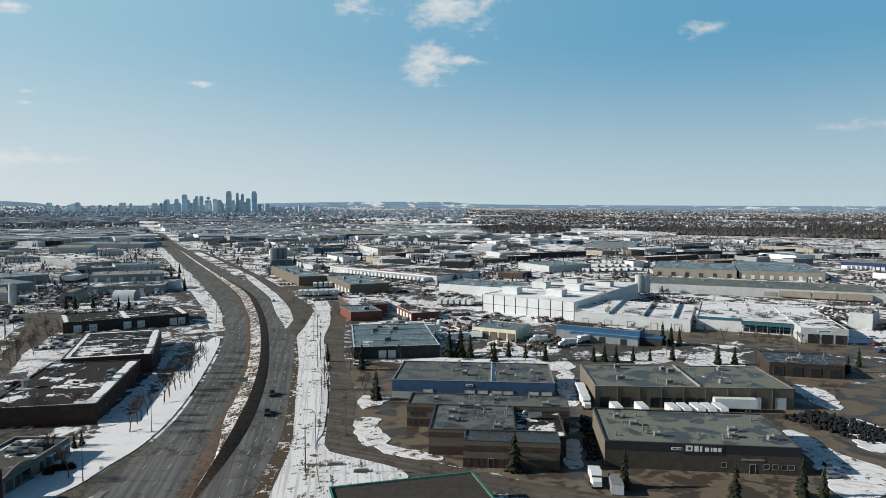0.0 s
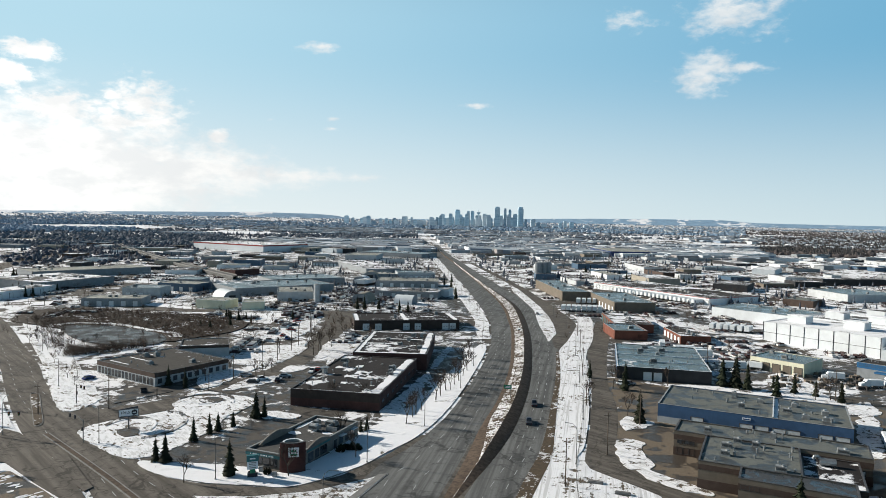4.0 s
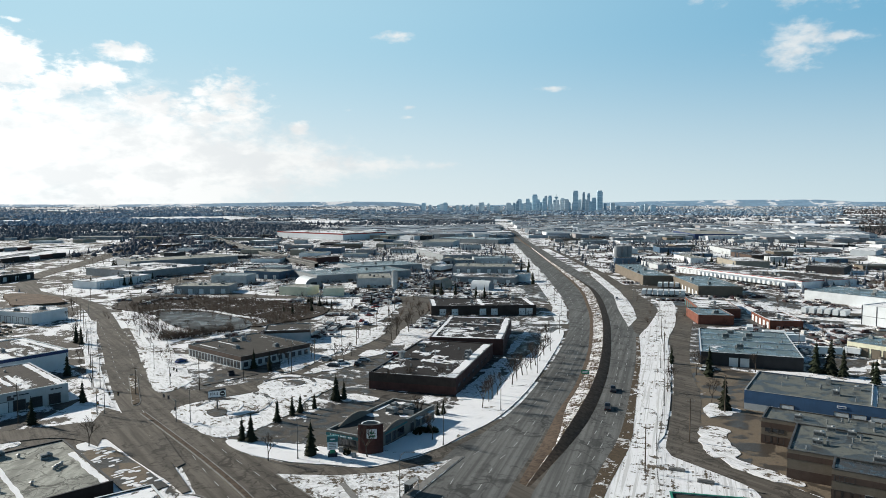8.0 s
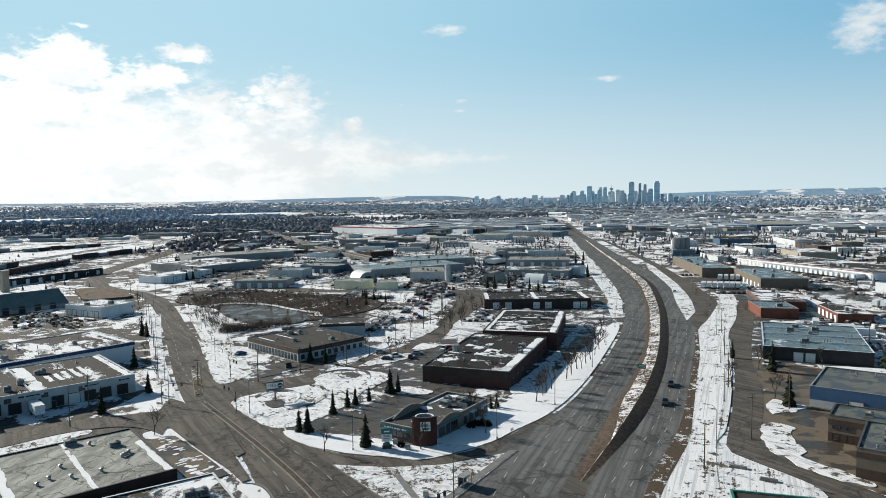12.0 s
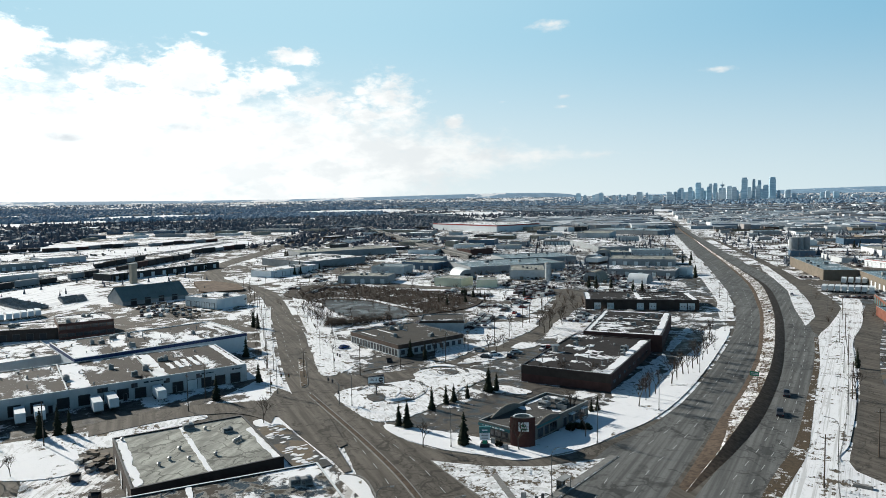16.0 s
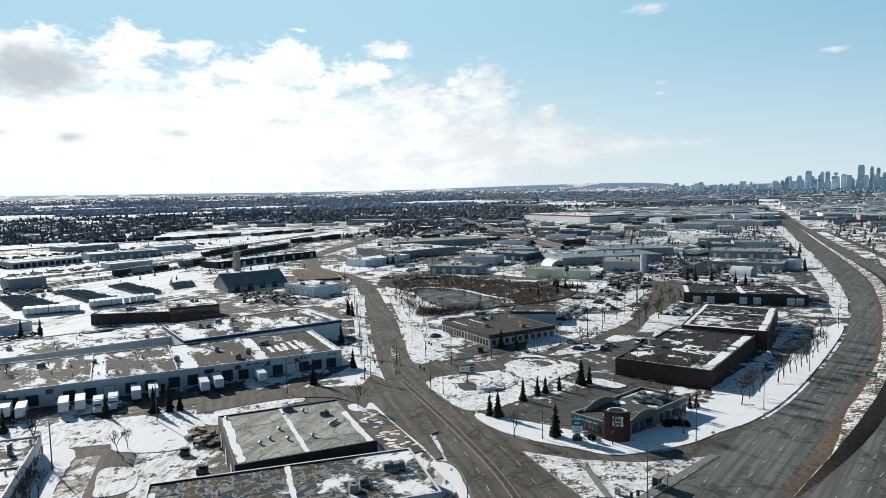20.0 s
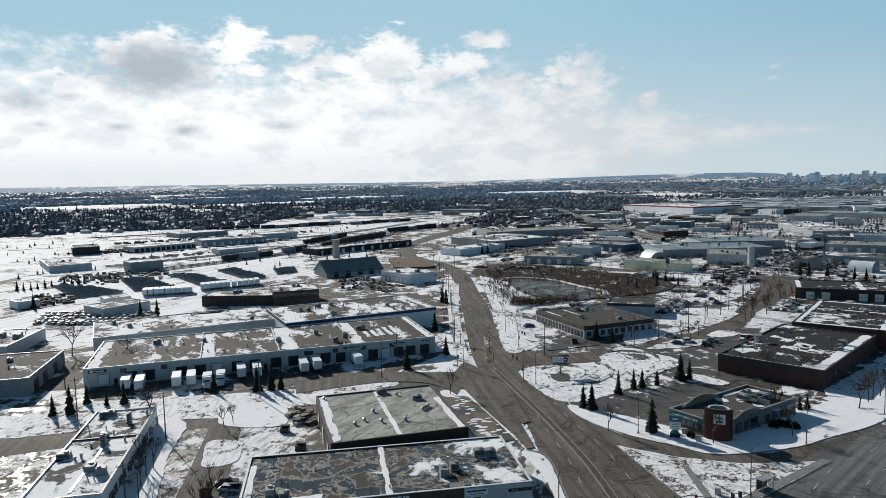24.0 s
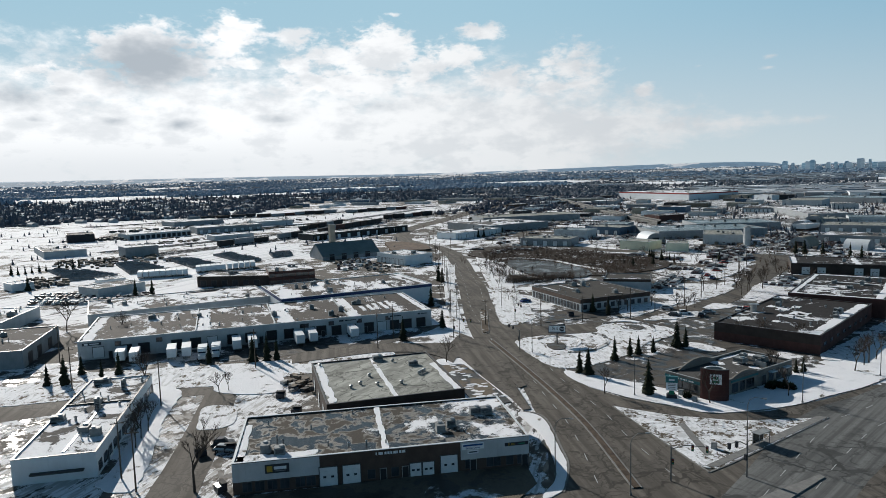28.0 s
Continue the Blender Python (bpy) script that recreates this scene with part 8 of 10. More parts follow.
def railway_track(line, label="snow-dusted railway track on dark ballast"):
    """A straight-jointed track: ballast bed and two rails."""
    pts = along(spline(line), 40)
    o = pts[0]
    ob = thing("railway_track", pose(o.x, o.y, 0.06), label, "railway track", "tracks in the yard")
    local = [p - o for p in pts]

    def bar(mid, half, z0, z1):
        """One continuous bar along the track."""
        bm = bmesh.new()
        rows = []
        for i, p in enumerate(local):
            d = (local[min(i + 1, 39)] - local[max(i - 1, 0)]).normalized()
            w = Vector((-d.y, d.x))
            rows.append([bm.verts.new((*(p + w * (mid + x)), z)) for x, z in ((-half, z0), (-half, z1), (half, z1), (half, z0))])
        for r, q in zip(rows, rows[1:]):
            for j in range(3):
                bm.faces.new((r[j], r[j + 1], q[j + 1], q[j]))
        bmesh.ops.recalc_face_normals(bm, faces=bm.faces)
        return bm

    part("ballast", bar(0.0, 1.35, -0.1, 0.10), M["ballast"], ob)
    for k in (-0.72, 0.72):
        part("rail", bar(k, 0.06, 0.10, 0.26), M["unit_dark"], ob)


for line, shifts in (
    ([(-497, 60), (-527, 152), (-556, 215), (-593, 259), (-646, 337), (-700, 414), (-744, 487), (-800, 585)], (-11, -5.5, 0, 5.5)),
    ([(-568, 70), (-600, 195), (-630, 257), (-676, 325), (-735, 412), (-800, 510)], (0, 5.5, 11)),
    ([(-700, 60), (-700, 220), (-720, 316), (-765, 400), (-859, 535)], (-5.5, 0, 5.5)),
    ([(-905, 100), (-905, 262), (-905, 350), (-913, 460), (-913, 600)], (-6, 0, 6)),
):
    for k in shifts:
        railway_track([(x + k, y + k * 0.35) for x, y in line])


def stacks(name, pts, n, seed, label, size=(3.0, 1.2, 1.4), mat="far_stack", round_=False):
    """Rows of stacked goods; past counting, so one mesh."""
    r = random.Random(seed)
    bm = bmesh.new()
    P0, P1, P2 = Vector(pts[0]), Vector(pts[1]), Vector(pts[2])
    for i in range(n):
        u, v = r.random(), r.random()
        v = round(v * 3) / 3 if mat == "black" and not round_ else round(v * 6) / 6
        p = P0 + (P1 - P0) * u + (P2 - P0) * v + Vector((r.uniform(-1, 1), r.uniform(-1, 1)))
        L, w, h = [k * r.uniform(0.6, 1.3) for k in size]
        a = math.atan2((P1 - P0).y, (P1 - P0).x) + r.choice((0, 0, 1.57)) + r.uniform(-0.1, 0.1)
        c, s = math.cos(a), math.sin(a)
        if round_:
            for k in range(r.randrange(1, 5)):
                z = k * 0.3
                tube(bm, (p.x, p.y, z), (p.x + r.uniform(-0.1, 0.1), p.y, z + 0.27), L / 2, L / 2, 9)
            continue
        prism(bm, [(p.x + c * x - s * y, p.y + s * x + c * y) for x, y in ((-L / 2, -w / 2), (L / 2, -w / 2), (L / 2, w / 2), (-L / 2, w / 2))], 0, h)
    ob = solo(name, bm, M[mat], label, "stacked goods", kind="stuff")
    return ob


stacks("yard_goods", [(-378.5, 172.3), (-318.0, 173.7), (-386.1, 193.0)], 60, 4, "timber and scrap stored in a yard", (2.0, 1.0, 0.9))
stacks("yard_goods", [(-469.9, 32.9), (-454.8, 64.6), (-518.2, 39.8)], 60, 5, "stored goods and machines in the snow", (2.6, 1.4, 1.3))
stacks("yard_goods", [(-362.9, 445.9), (-259.1, 466.4), (-286.3, 363.7)], 60, 8, "pallets and bins about a works yard", (3, 2, 1.6))
stacks("scrap_cars", [(-219.6, 319.7), (-217.6, 348.8), (-251.8, 354.2)], 70, 9, "parked cars in a slushy lot", (4.4, 1.8, 1.4), "far_car")
stacks("parked_cars", [(-543.6, 547.5), (-516.0, 613.2), (-685.2, 701.8)], 110, 11, "cars parked far off", (4.4, 1.8, 1.5), "far_car")
stacks("yard_goods", [(-27.0, 349.1), (4.5, 318.7), (-19.8, 376.9)], 60, 14, "machines and heaps in a depot yard", (2.2, 1.3, 1.2), "far_car")
stacks("yard_goods", [(17.7, 275.9), (52.0, 287.7), (24.7, 305.6)], 80, 15, "pallets and small machines in a yard", (1.8, 1.2, 1.0))
stacks("tyre_heap", [(96.8, 191.7), (110.4, 168.9), (108.6, 197.2)], 520, 16, "heaps of old black tyres beside the shop", (0.85, 0.85, 1.2), "black", True)
stacks("tyre_heap", [(39.6, 190.9), (34.7, 156.7), (41.8, 193.5)], 70, 17, "scrap tyres along the wall", (1.1, 1.1, 1.2), "black", True)
stacks("yard_goods", [(-718.4, 89.6), (-698.5, 112.0), (-680.0, 84.0)], 46, 41, "dark stored machines beside the rail office", (3.4, 1.6, 1.9), "unit_dark")
stacks("yard_goods", [(-520.0, 52.0), (-506.0, 98.0), (-468.0, 60.0)], 60, 42, "machines and bins stored in the snow", (3.0, 1.6, 1.4))
stacks("yard_goods", [(-610.0, 90.0), (-625.0, 190.0), (-590.0, 95.0)], 70, 43, "track panels and dark sleepers in piles", (4.2, 1.2, 0.9))
stacks("yard_goods", [(-655.0, 130.0), (-690.0, 260.0), (-648.0, 135.0)], 70, 44, "dark piles along the tracks", (4.4, 1.2, 1.0))
stacks("yard_goods", [(-790.0, 110.0), (-800.0, 330.0), (-770.0, 112.0)], 90, 45, "dark fence bays and piles before the woods", (5.0, 0.6, 1.6), "unit_dark")
stacks("pallet_heap", [(-158.6, 59.1), (-149.2, 63.9), (-165.8, 64.8)], 40, 18, "pallets and scrap behind the grey shop", (2.0, 1.2, 1.0))



def pipe_stack(corners, seed, label):
    """Neat field of pipe bundles laid side by side; past counting, so one mesh."""
    r = random.Random(seed)
    A, B, C, D = [Vector(p) for p in corners]
    nu, nv = max(3, int((B - A).length / 3.2)), max(6, int((D - A).length / 1.5))
    bm = bmesh.new()
    for i in range(nu):
        for j in range(nv):
            if r.random() < 0.06:
                continue
            u0, u1, v = (i + 0.04) / nu, (i + 0.96) / nu, (j + 0.5 + r.uniform(-0.15, 0.15)) / nv
            p = A.lerp(B, u0).lerp(D.lerp(C, u0), v)
            q = A.lerp(B, u1).lerp(D.lerp(C, u1), v)
            for k in range(r.choice((1, 2, 2, 3))):
                z = 0.45 + 0.62 * k
                e = r.uniform(-0.3, 0.3)
                tube(bm, (p.x + e, p.y, z), (q.x + e, q.y, z), 0.46, 0.46, 7)
    solo("pipe_stack", bm, M["pipe_steel"], label, "stacked pipes", kind="stuff")


for k, corners in enumerate([[(-469.1, 31.1), (-448.3, 48.0), (-409.3, 60.8), (-409.5, 37.0)], [(-468.7, 68.3), (-471.2, 81.2), (-412.5, 89.0), (-414.8, 66.9)], [(-469.9, 99.2), (-470.9, 110.8), (-410.5, 119.1), (-410.8, 101.2)], [(-474.2, 129.4), (-475.4, 142.1), (-421.1, 145.2), (-412.5, 131.7)], [(-453.5, 161.2), (-449.4, 175.0), (-429.7, 169.2), (-427.2, 154.8)]]):
    pipe_stack(corners, 200 + k, "dark pipes in neat rows on the snow" if k < 4 else "short stack of dark pipes on the snow")

# vehicles one by one
for x, y in (P2 for P2 in [(49.9, 197.4), (57.2, 197.5), (65.8, 196.5), (69.1, 196.6), (72.9, 196.7), (76.0, 196.7), (79.4, 196.7)]):
    lorry(x, y - 3.0, -88, 4.6, 2.1, "white", "white delivery van parked at a dock")
trailer(85.8, 197.9, 175, 12.0, 2.8, "white", label="long white trailer with a green mark")
for x, y in [(45.1, 216.0), (44.6, 210.2), (44.0, 204.2)]:
    lorry(x - 1, y, 268, 4.6, 2.1, "white", "white delivery van beside the depot wall")
lorry(33.4, 146.8, 265, 3.0, 1.6, "white", "white tractor unit parked by the tyre shop")
trailer(36.8, 141.5, 84, 6.0, 2.2, "unit", label="grey storage container beside spruces", group="containers", up=0.15)
for k, (x, y) in enumerate([(-211.0, 30.8), (-207.6, 33.9), (-204.4, 43.3), (-203.4, 47.2), (-205.0, 52.1), (-205.0, 56.0), (-202.1, 61.5), (-200.2, 65.7), (-196.0, 79.0), (-196.0, 83.3), (-192.9, 95.8)]):
    if k in (4, 5):
        lorry(x + 1, y, -18, 4.6, 2.2, "white", "white box lorry at the loading docks")
    else:
        trailer(x - 3.2, y + 1.0, -15, 7.5, 2.6, "white", label="white box trailer backed to the loading docks", group="trailers at the docks")
for i, (x, y) in enumerate([(87.7, 153.2), (86.8, 148.6), (-31.0, 253.3), (-28.7, 255.2), (196.1, 309.4), (188.3, 294.1), (180.7, 279.2)]):
    car(x, y, rng.uniform(-10, 10) + 5, ("white", "silver", "white", "silver", "white", "red", "bluepaint")[i], ("pickup", "car", "van", "car", "car", "car", "van")[i])
for i, (x, y) in enumerate([(-133.4, 235.0), (-130.9, 237.5), (-141.4, 220.5), (-139.9, 223.5), (-150.5, 197.0), (-150.4, 202.0), (-196.2, 280.2), (-202.2, 296.4), (-209.4, 309.7), (-189.6, 274.6), (-216.0, 322.3)]):
    car(x, y, rng.choice((20, 110, 60)), rng.choice(("silver", "white", "darkpaint", "red", "bluepaint")), rng.choice(("car", "van", "pickup")))
for i, (x, y) in enumerate([(-145.0, 203.7), (-145.9, 209.7), (-159.8, 204.7), (-204.9, 176.4), (-128.6, 36.5), (-131.8, 36.9)]):
    car(x, y, rng.uniform(0, 180), rng.choice(("silver", "darkpaint", "bluepaint")), rng.choice(("car", "van")))
for x, y, c in ((-97, 352, "white"), (-104, 420, "silver")):
    car(x, y, 105, c, "pickup" if c == "darkpaint" else "car", label="dark pickup on the highway" if c == "darkpaint" else "small pale car on the highway")


def skip(x, y, turn, mat="darkpaint"):
    ob = thing("waste_skip", pose(x, y, 0.05, 0, 0, turn), "dark steel waste skip with a sloping lid", "skip", "waste skips")
    bm = bmesh.new()
    loft(bm, [[(-1.0, -0.8, 0.1), (-1.0, 0.8, 0.1), (-1.0, 0.8, 1.5), (-1.0, -0.8, 1.1)], [(1.0, -0.8, 0.1), (1.0, 0.8, 0.1), (1.0, 0.8, 1.5), (1.0, -0.8, 1.1)]])
    part("bin", bm, M[mat], ob)
    part("lid", boxes((-1.05, 1.05, -0.1, 0.85, 1.5, 1.58)), M["black"], ob)


for x, y in [(-129.5, 32.1), (-128.1, 37.2), (-140.0, 55.2), (-152.6, 56.4), (-174.1, 170.8), (-112.5, 30.9)]:
    skip(x, y, rng.uniform(0, 90))

for x, y in [(-50.0, 192.9), (-53.4, 212.5)]:
    car(x, y, 105, "darkpaint", "pickup", label="dark pickup driving on the highway")

# more of the works, from close by to far off
works(((-331.6, 619.2), (-304.8, 645.8), 139.9), 6.0, "wall_grey", "roof_patchy", "dark-roofed hall with some snow on its roof", seed=50, units=6)
works(((-298.4, 576.4), (-284.3, 592.9), 26.9), 5.0, "wall_grey", "roof_grey", "low grey works between two halls", seed=51, units=2)
works(((-286.1, 512.2), (-275.7, 512.7), 21.4), 5.5, "wall_white", "roof_snow", "small white hall with a dark lower wall", seed=52, units=0, bands=((0.3, 2.2, "wall_dark"),))
works(((-439.0, 685.6), (-410.2, 702.3), 52.1), 5.0, "wall_grey", "roof_brown", "low grey works with a dark roof", seed=53, units=3, doors=8)
works(((-613.4, 949.6), (-613.6, 1043.3), 33.7), 6.0, "wall_beige", "roof_grey", "pale long hall beyond the works", seed=54, units=3, doors=6, door_mat="door_dark")
works(((-559.5, 945.9), (-557.3, 960.9), 30.4), 7.0, "wall_white", "roof_white", "white cube of a small works", seed=55, units=0)
works(((-557.3, 960.9), (-543.5, 977.4), 65.3), 6.8, "wall_char", "roof_dark", "charcoal hall beside a white one", seed=56, units=0)
for i, (a, b, w) in enumerate(zip([(-689.4, 1238.3), (-659.8, 1263.7), (-610.0, 1268.6)], [(-663.7, 1263.4), (-631.0, 1290.1), (-595.8, 1318.0)], ("wall_white", "wall_conc", "wall_char"))):
    works((a, b, 24), 7.0, w, "roof_white", "far flat hall with a snowy roof", seed=57 + i, units=1)
works(((45.8, 562.5), (64.8, 554.0), 20.9), 5.0, "wall_brown", "roof_tan", "low brown works behind the cold store", seed=60, units=2)
works(((95.2, 611.4), (138.1, 637.2), 45.7), 6.0, "wall_conc", "roof_teal", "grey hall with a teal-grey roof", seed=61, units=3)
works(((386.2, 663.9), (414.4, 639.7), 44.6), 7.0, "blue_trim", "roof_grey", "long navy blue depot with white doors", seed=62, units=4, doors=9)
works(((63.5, 891.7), (74.9, 943.7), -24.9), 6.0, "wall_white", "roof_snow", "small white works", seed=63, units=0)
works(((201.2, 967.2), (266.6, 944.8), 80.4), 6.0, "wall_grey", "roof_teal", "grey hall behind a row of spruces", seed=64, units=2)
works(((-662.4, 108.2), (-674.5, 164.7), 25.0), 5.0, "wall_conc", "roof_snow", "long pale rail shed with snow on its roof", seed=65, doors=12, door_mat="door_dark", units=0)
works(((-814.0, 180.4), (-822.9, 238.2), 38.2), 5.0, "wall_grey", "roof_snow", "long snow-roofed rail shed", seed=66, units=0)
works(((-729.6, 247.5), (-729.4, 287.9), 32.0), 5.0, "wall_conc", "roof_snow", "pale shed between the tracks", seed=67, units=0)
works(((-392.2, 10.7), (-394.9, 20.3), 11.6), 3.6, "wall_white", "roof_snow", "low white site office", seed=68, units=0)
works(((-371.0, 46.4), (-371.5, 58.7), 11.7), 4.0, "wall_white", "roof_snow", "low white shed in the trailer yard", seed=69, units=0)

# concrete pipes laid out in a yard
k = 0
for row, (a, b) in enumerate(zip([(130.9, 617.2), (147.0, 662.8), (169.0, 702.0)], [(179.4, 630.1), (197.7, 671.3), (209.3, 710.9)])):
    a, b = Vector(a), Vector(b)
    for i in range(8):
        p = a.lerp(b, i / 7)
        ob = thing("concrete_pipe", pose(p.x, p.y, 1.75, 0, 0, 118 + (i * 5 + row * 3) % 9), "large hollow concrete pipe lying in a yard", "pipe", "concrete pipes in the yard")
        bm = bmesh.new()
        n = 16
        rings = [[bm.verts.new((xx, rr * math.cos(2 * math.pi * j / n), rr * math.sin(2 * math.pi * j / n))) for j in range(n)] for xx, rr in ((-6, 1.75), (6, 1.75), (6, 1.35), (-6, 1.35))]
        for q, s in zip(rings, rings[1:] + rings[:1]):
            for j in range(n):
                bm.faces.new((q[j], q[(j + 1) % n], s[(j + 1) % n], s[j]))
        bmesh.ops.recalc_face_normals(bm, faces=bm.faces)
        part("barrel", bm, M["wall_conc"], ob)
        part("collar", tube(bmesh.new(), (-6.1, 0, 0), (-5.2, 0, 0), 1.9, 1.9, 16, False), M["wall_conc"], ob)


def trailer_row(a, b, n, turn, label, L=9.0):
    a, b = Vector(a), Vector(b)
    for i in range(n):
        p = a.lerp(b, (i + 0.5) / n)
        trailer(p.x, p.y, turn + (i * 7 % 5 - 2) * 0.6, L, 2.7, label=label, group="white trailers in the yards")


trailer_row(*[(-395.6, 68.2), (-388.5, 92.5)], 9, -14, "white box trailer parked in the snowy rail yard")
trailer_row(*[(-394.7, 98.3), (-393.9, 114.7)], 6, -14, "white box trailer standing by dark pipe stacks")
trailer_row(*[(-393.4, 115.2), (-393.3, 131.7)], 5, -14, "white box trailer behind the dark works")
trailer_row(*[(-95.1, 447.7), (-69.0, 454.3)], 8, 98, "white box trailer in a row beside a warehouse")
trailer_row(*[(-93.6, 490.8), (-75.6, 498.3)], 5, 98, "white box trailer backed to the warehouse wall")
trailer_row(*[(-2.8, 412.0), (18.5, 408.0)], 6, 75, "white box trailer in the cold store yard")
trailer_row(*[(286.6, 566.6), (316.3, 563.5)], 7, 95, "white box trailer at the distribution hall")
trailer_row(*[(384.2, 656.3), (419.2, 646.5)], 9, 95, "white box trailer at the blue depot", 8.0)


def car_lot(name, pts, rows_, cols, seed, label):
    """A parking lot or breaker's yard of cars past counting."""
    r = random.Random(seed)
    P0, P1, P2 = [Vector(p) for p in pts]
    ux, uy = (P1 - P0), (P2 - P0)
    a0 = math.atan2(ux.y, ux.x)
    vs, fs = [], []
    for i in range(rows_):
        for j in range(cols):
            if r.random() < 0.14:
                continue
            p = P0 + ux * ((j + r.uniform(0.3, 0.7)) / cols) + uy * ((i + r.uniform(0.35, 0.65)) / rows_)
            a = a0 + 1.57 + r.uniform(-0.2, 0.2)
            c, s = math.cos(a), math.sin(a)
            for L, w, z0, z1 in ((4.4, 1.8, 0.25, 0.95), (2.3, 1.55, 0.95, 1.5)):
                b = len(vs)
                for zz, q in ((z0, 1.0), (z1, 0.92 if z1 < 1 else 0.75)):
                    for px_, py_ in ((-L / 2, -w / 2), (L / 2, -w / 2), (L / 2, w / 2), (-L / 2, w / 2)):
                        vs.append((p.x + (c * px_ - s * py_) * q, p.y + (s * px_ + c * py_) * q, zz))
                fs += [(b, b + 1, b + 5, b + 4), (b + 1, b + 2, b + 6, b + 5), (b + 2, b + 3, b + 7, b + 6), (b + 3, b, b + 4, b + 7), (b + 4, b + 5, b + 6, b + 7)]
    me = bpy.data.meshes.new(name)
    me.from_pydata(vs, [], fs)
    solo(name, me, M["far_car"], label, "cars", kind="stuff")


car_lot("breakers_cars", [(-252.7, 423.9), (-209.5, 430.5), (-287.6, 490.5)], 9, 22, 1, "rows of worn dark cars in a breaker's yard")
car_lot("breakers_cars", [(-199.3, 438.8), (-181.8, 444.9), (-216.6, 479.8)], 5, 10, 2, "parked cars beside a white hall")
car_lot("storage_cars", [(142.3, 856.4), (230.3, 882.4), (164.6, 922.4)], 6, 34, 3, "rows of stored cars beyond the halls")
car_lot("storage_cars", [(336.6, 560.1), (358.7, 552.6), (364.2, 602.2)], 4, 16, 4, "dark vehicles parked behind a depot")
car_lot("yard_cars", [(-339.1, 156.9), (-321.0, 180.9), (-383.4, 179.8)], 3, 9, 5, "dark vehicles and gear beside the storage shed")
car_lot("yard_cars", [(-340.1, 14.6), (-303.6, 58.8), (-372.0, 19.6)], 4, 20, 6, "dark lorries and machines parked in the snow")
for x, y in [(-467.6, 12.8), (-464.4, 16.0), (-463.9, 19.6), (-466.7, 23.1), (-469.2, 27.0), (-472.1, 30.7), (-472.0, 37.5), (-474.6, 41.7), (-471.2, 45.0), (-474.8, 48.5), (-494.1, 59.0), (-474.9, 62.7), (-475.2, 66.0), (-516.3, 223.4), (-518.2, 227.7), (-519.8, 232.4), (-517.8, 264.9), (-516.5, 272.3), (-525.2, 285.1), (-532.1, 300.3), (-533.0, 306.6)]:
    spruce(x, y, rng.uniform(4, 7), "spruces in the rail yard")
for x, y in [(-107.5, 737.4), (-104.9, 745.2), (-99.7, 737.9), (-96.4, 745.7), (-86.7, 731.1), (-81.0, 724.0), (-76.1, 717.1), (-71.5, 724.5), (-34.8, 719.2), (-30.3, 726.7), (-25.0, 712.7), (-20.1, 706.0), (-141.3, 801.4), (-137.5, 810.6), (-129.6, 811.1), (-6.6, 1041.8), (44.9, 1060.9), (211.6, 1000.9), (218.6, 988.0), (231.7, 1002.4), (238.5, 989.4), (250.2, 990.3), (258.3, 977.7), (271.8, 991.8), (-223.8, 563.3), (-206.6, 534.3), (-188.4, 497.6), (-227.5, 591.2)]:
    spruce(x, y, rng.uniform(6, 10), "spruces between the works")

stacks("yard_goods", [(-396.6, 10.5), (-396.6, 35.0), (-429.3, 14.1)], 70, 25, "dark machines stored in the snow", (2.6, 1.5, 1.5))
for k, (x, y) in enumerate([(-13.1, 328.6), (-9.5, 325.7), (-5.6, 321.4), (-23.2, 336.1), (7.3, 300.1), (16.0, 305.4), (44.0, 298.4), (55.1, 291.3), (62.7, 298.8)]):
    if k < 5:
        trailer(x, y, (20, 22, 18, 95, 15)[k], 9.0, 2.6, label="white box trailer in the depot yard", group="white trailers in the yards")
    else:
        lorry(x, y, 80 + k * 17, 4.2, 2.1, "white", "white lorry parked among the workshops")

# ---- lamps, poles, signs ----
for x, y, a in ((-77.5, 144.7, 0), (-76.4, 177.2, 5), (-82.3, 222.6, 10), (-90.1, 258.7, 15), (-99, 296, 20), (-113.5, 342, 25), (-133, 388, 25), (-160, 450, 25), (-190, 515, 25), (-220, 580, 25), (-252, 645, 25), (-290, 725, 25), (-330, 810, 25), (-372, 900, 25)):
    street_lamp(x, y, a - 5)
for x, y, a in ((-30.9, 164.7, 175), (-36.2, 203.3, 185), (-46, 250, 190), (-57, 300, 195), (-76, 372, 200), (-95, 425, 205), (-140, 525, 205), (-182, 605, 205), (-225, 690, 205), (-270, 780, 205)):
    street_lamp(x, y, a)
for x, y, a in ((-83.5, 78.6, 45), (-71.1, 83, 60), (-70.3, 113.0, 20), (-102.9, 121.0, -60), (-145.7, 128, -60), (-172.8, 122, 120), (-205, 164.5, -55), (-262, 203, -55), (-198, 138.5, 125), (-258, 177, 125), (-320, 240, -55), (-316, 216, 125)):
    street_lamp(x, y, a)
for x, y in ((-30.5, 150), (-38.1, 219.4), (-47, 262), (-56, 305), (-66, 352), (-168.7, 152), (-157, 182), (-160, 215), (-172, 252), (-190, 295), (-186.3, 106), (-192.7, 17), (-127.5, 18.2), (-164.4, 32.3), (-121, 19.4), (-224.8, 17), (-181, 60), (-178, 96), (-25, 175), (-20, 205), (38, 262), (90, 272), (140, 268), (-3, 300)):
    utility_pole(x, y, 11.0, rng.uniform(0, 180))




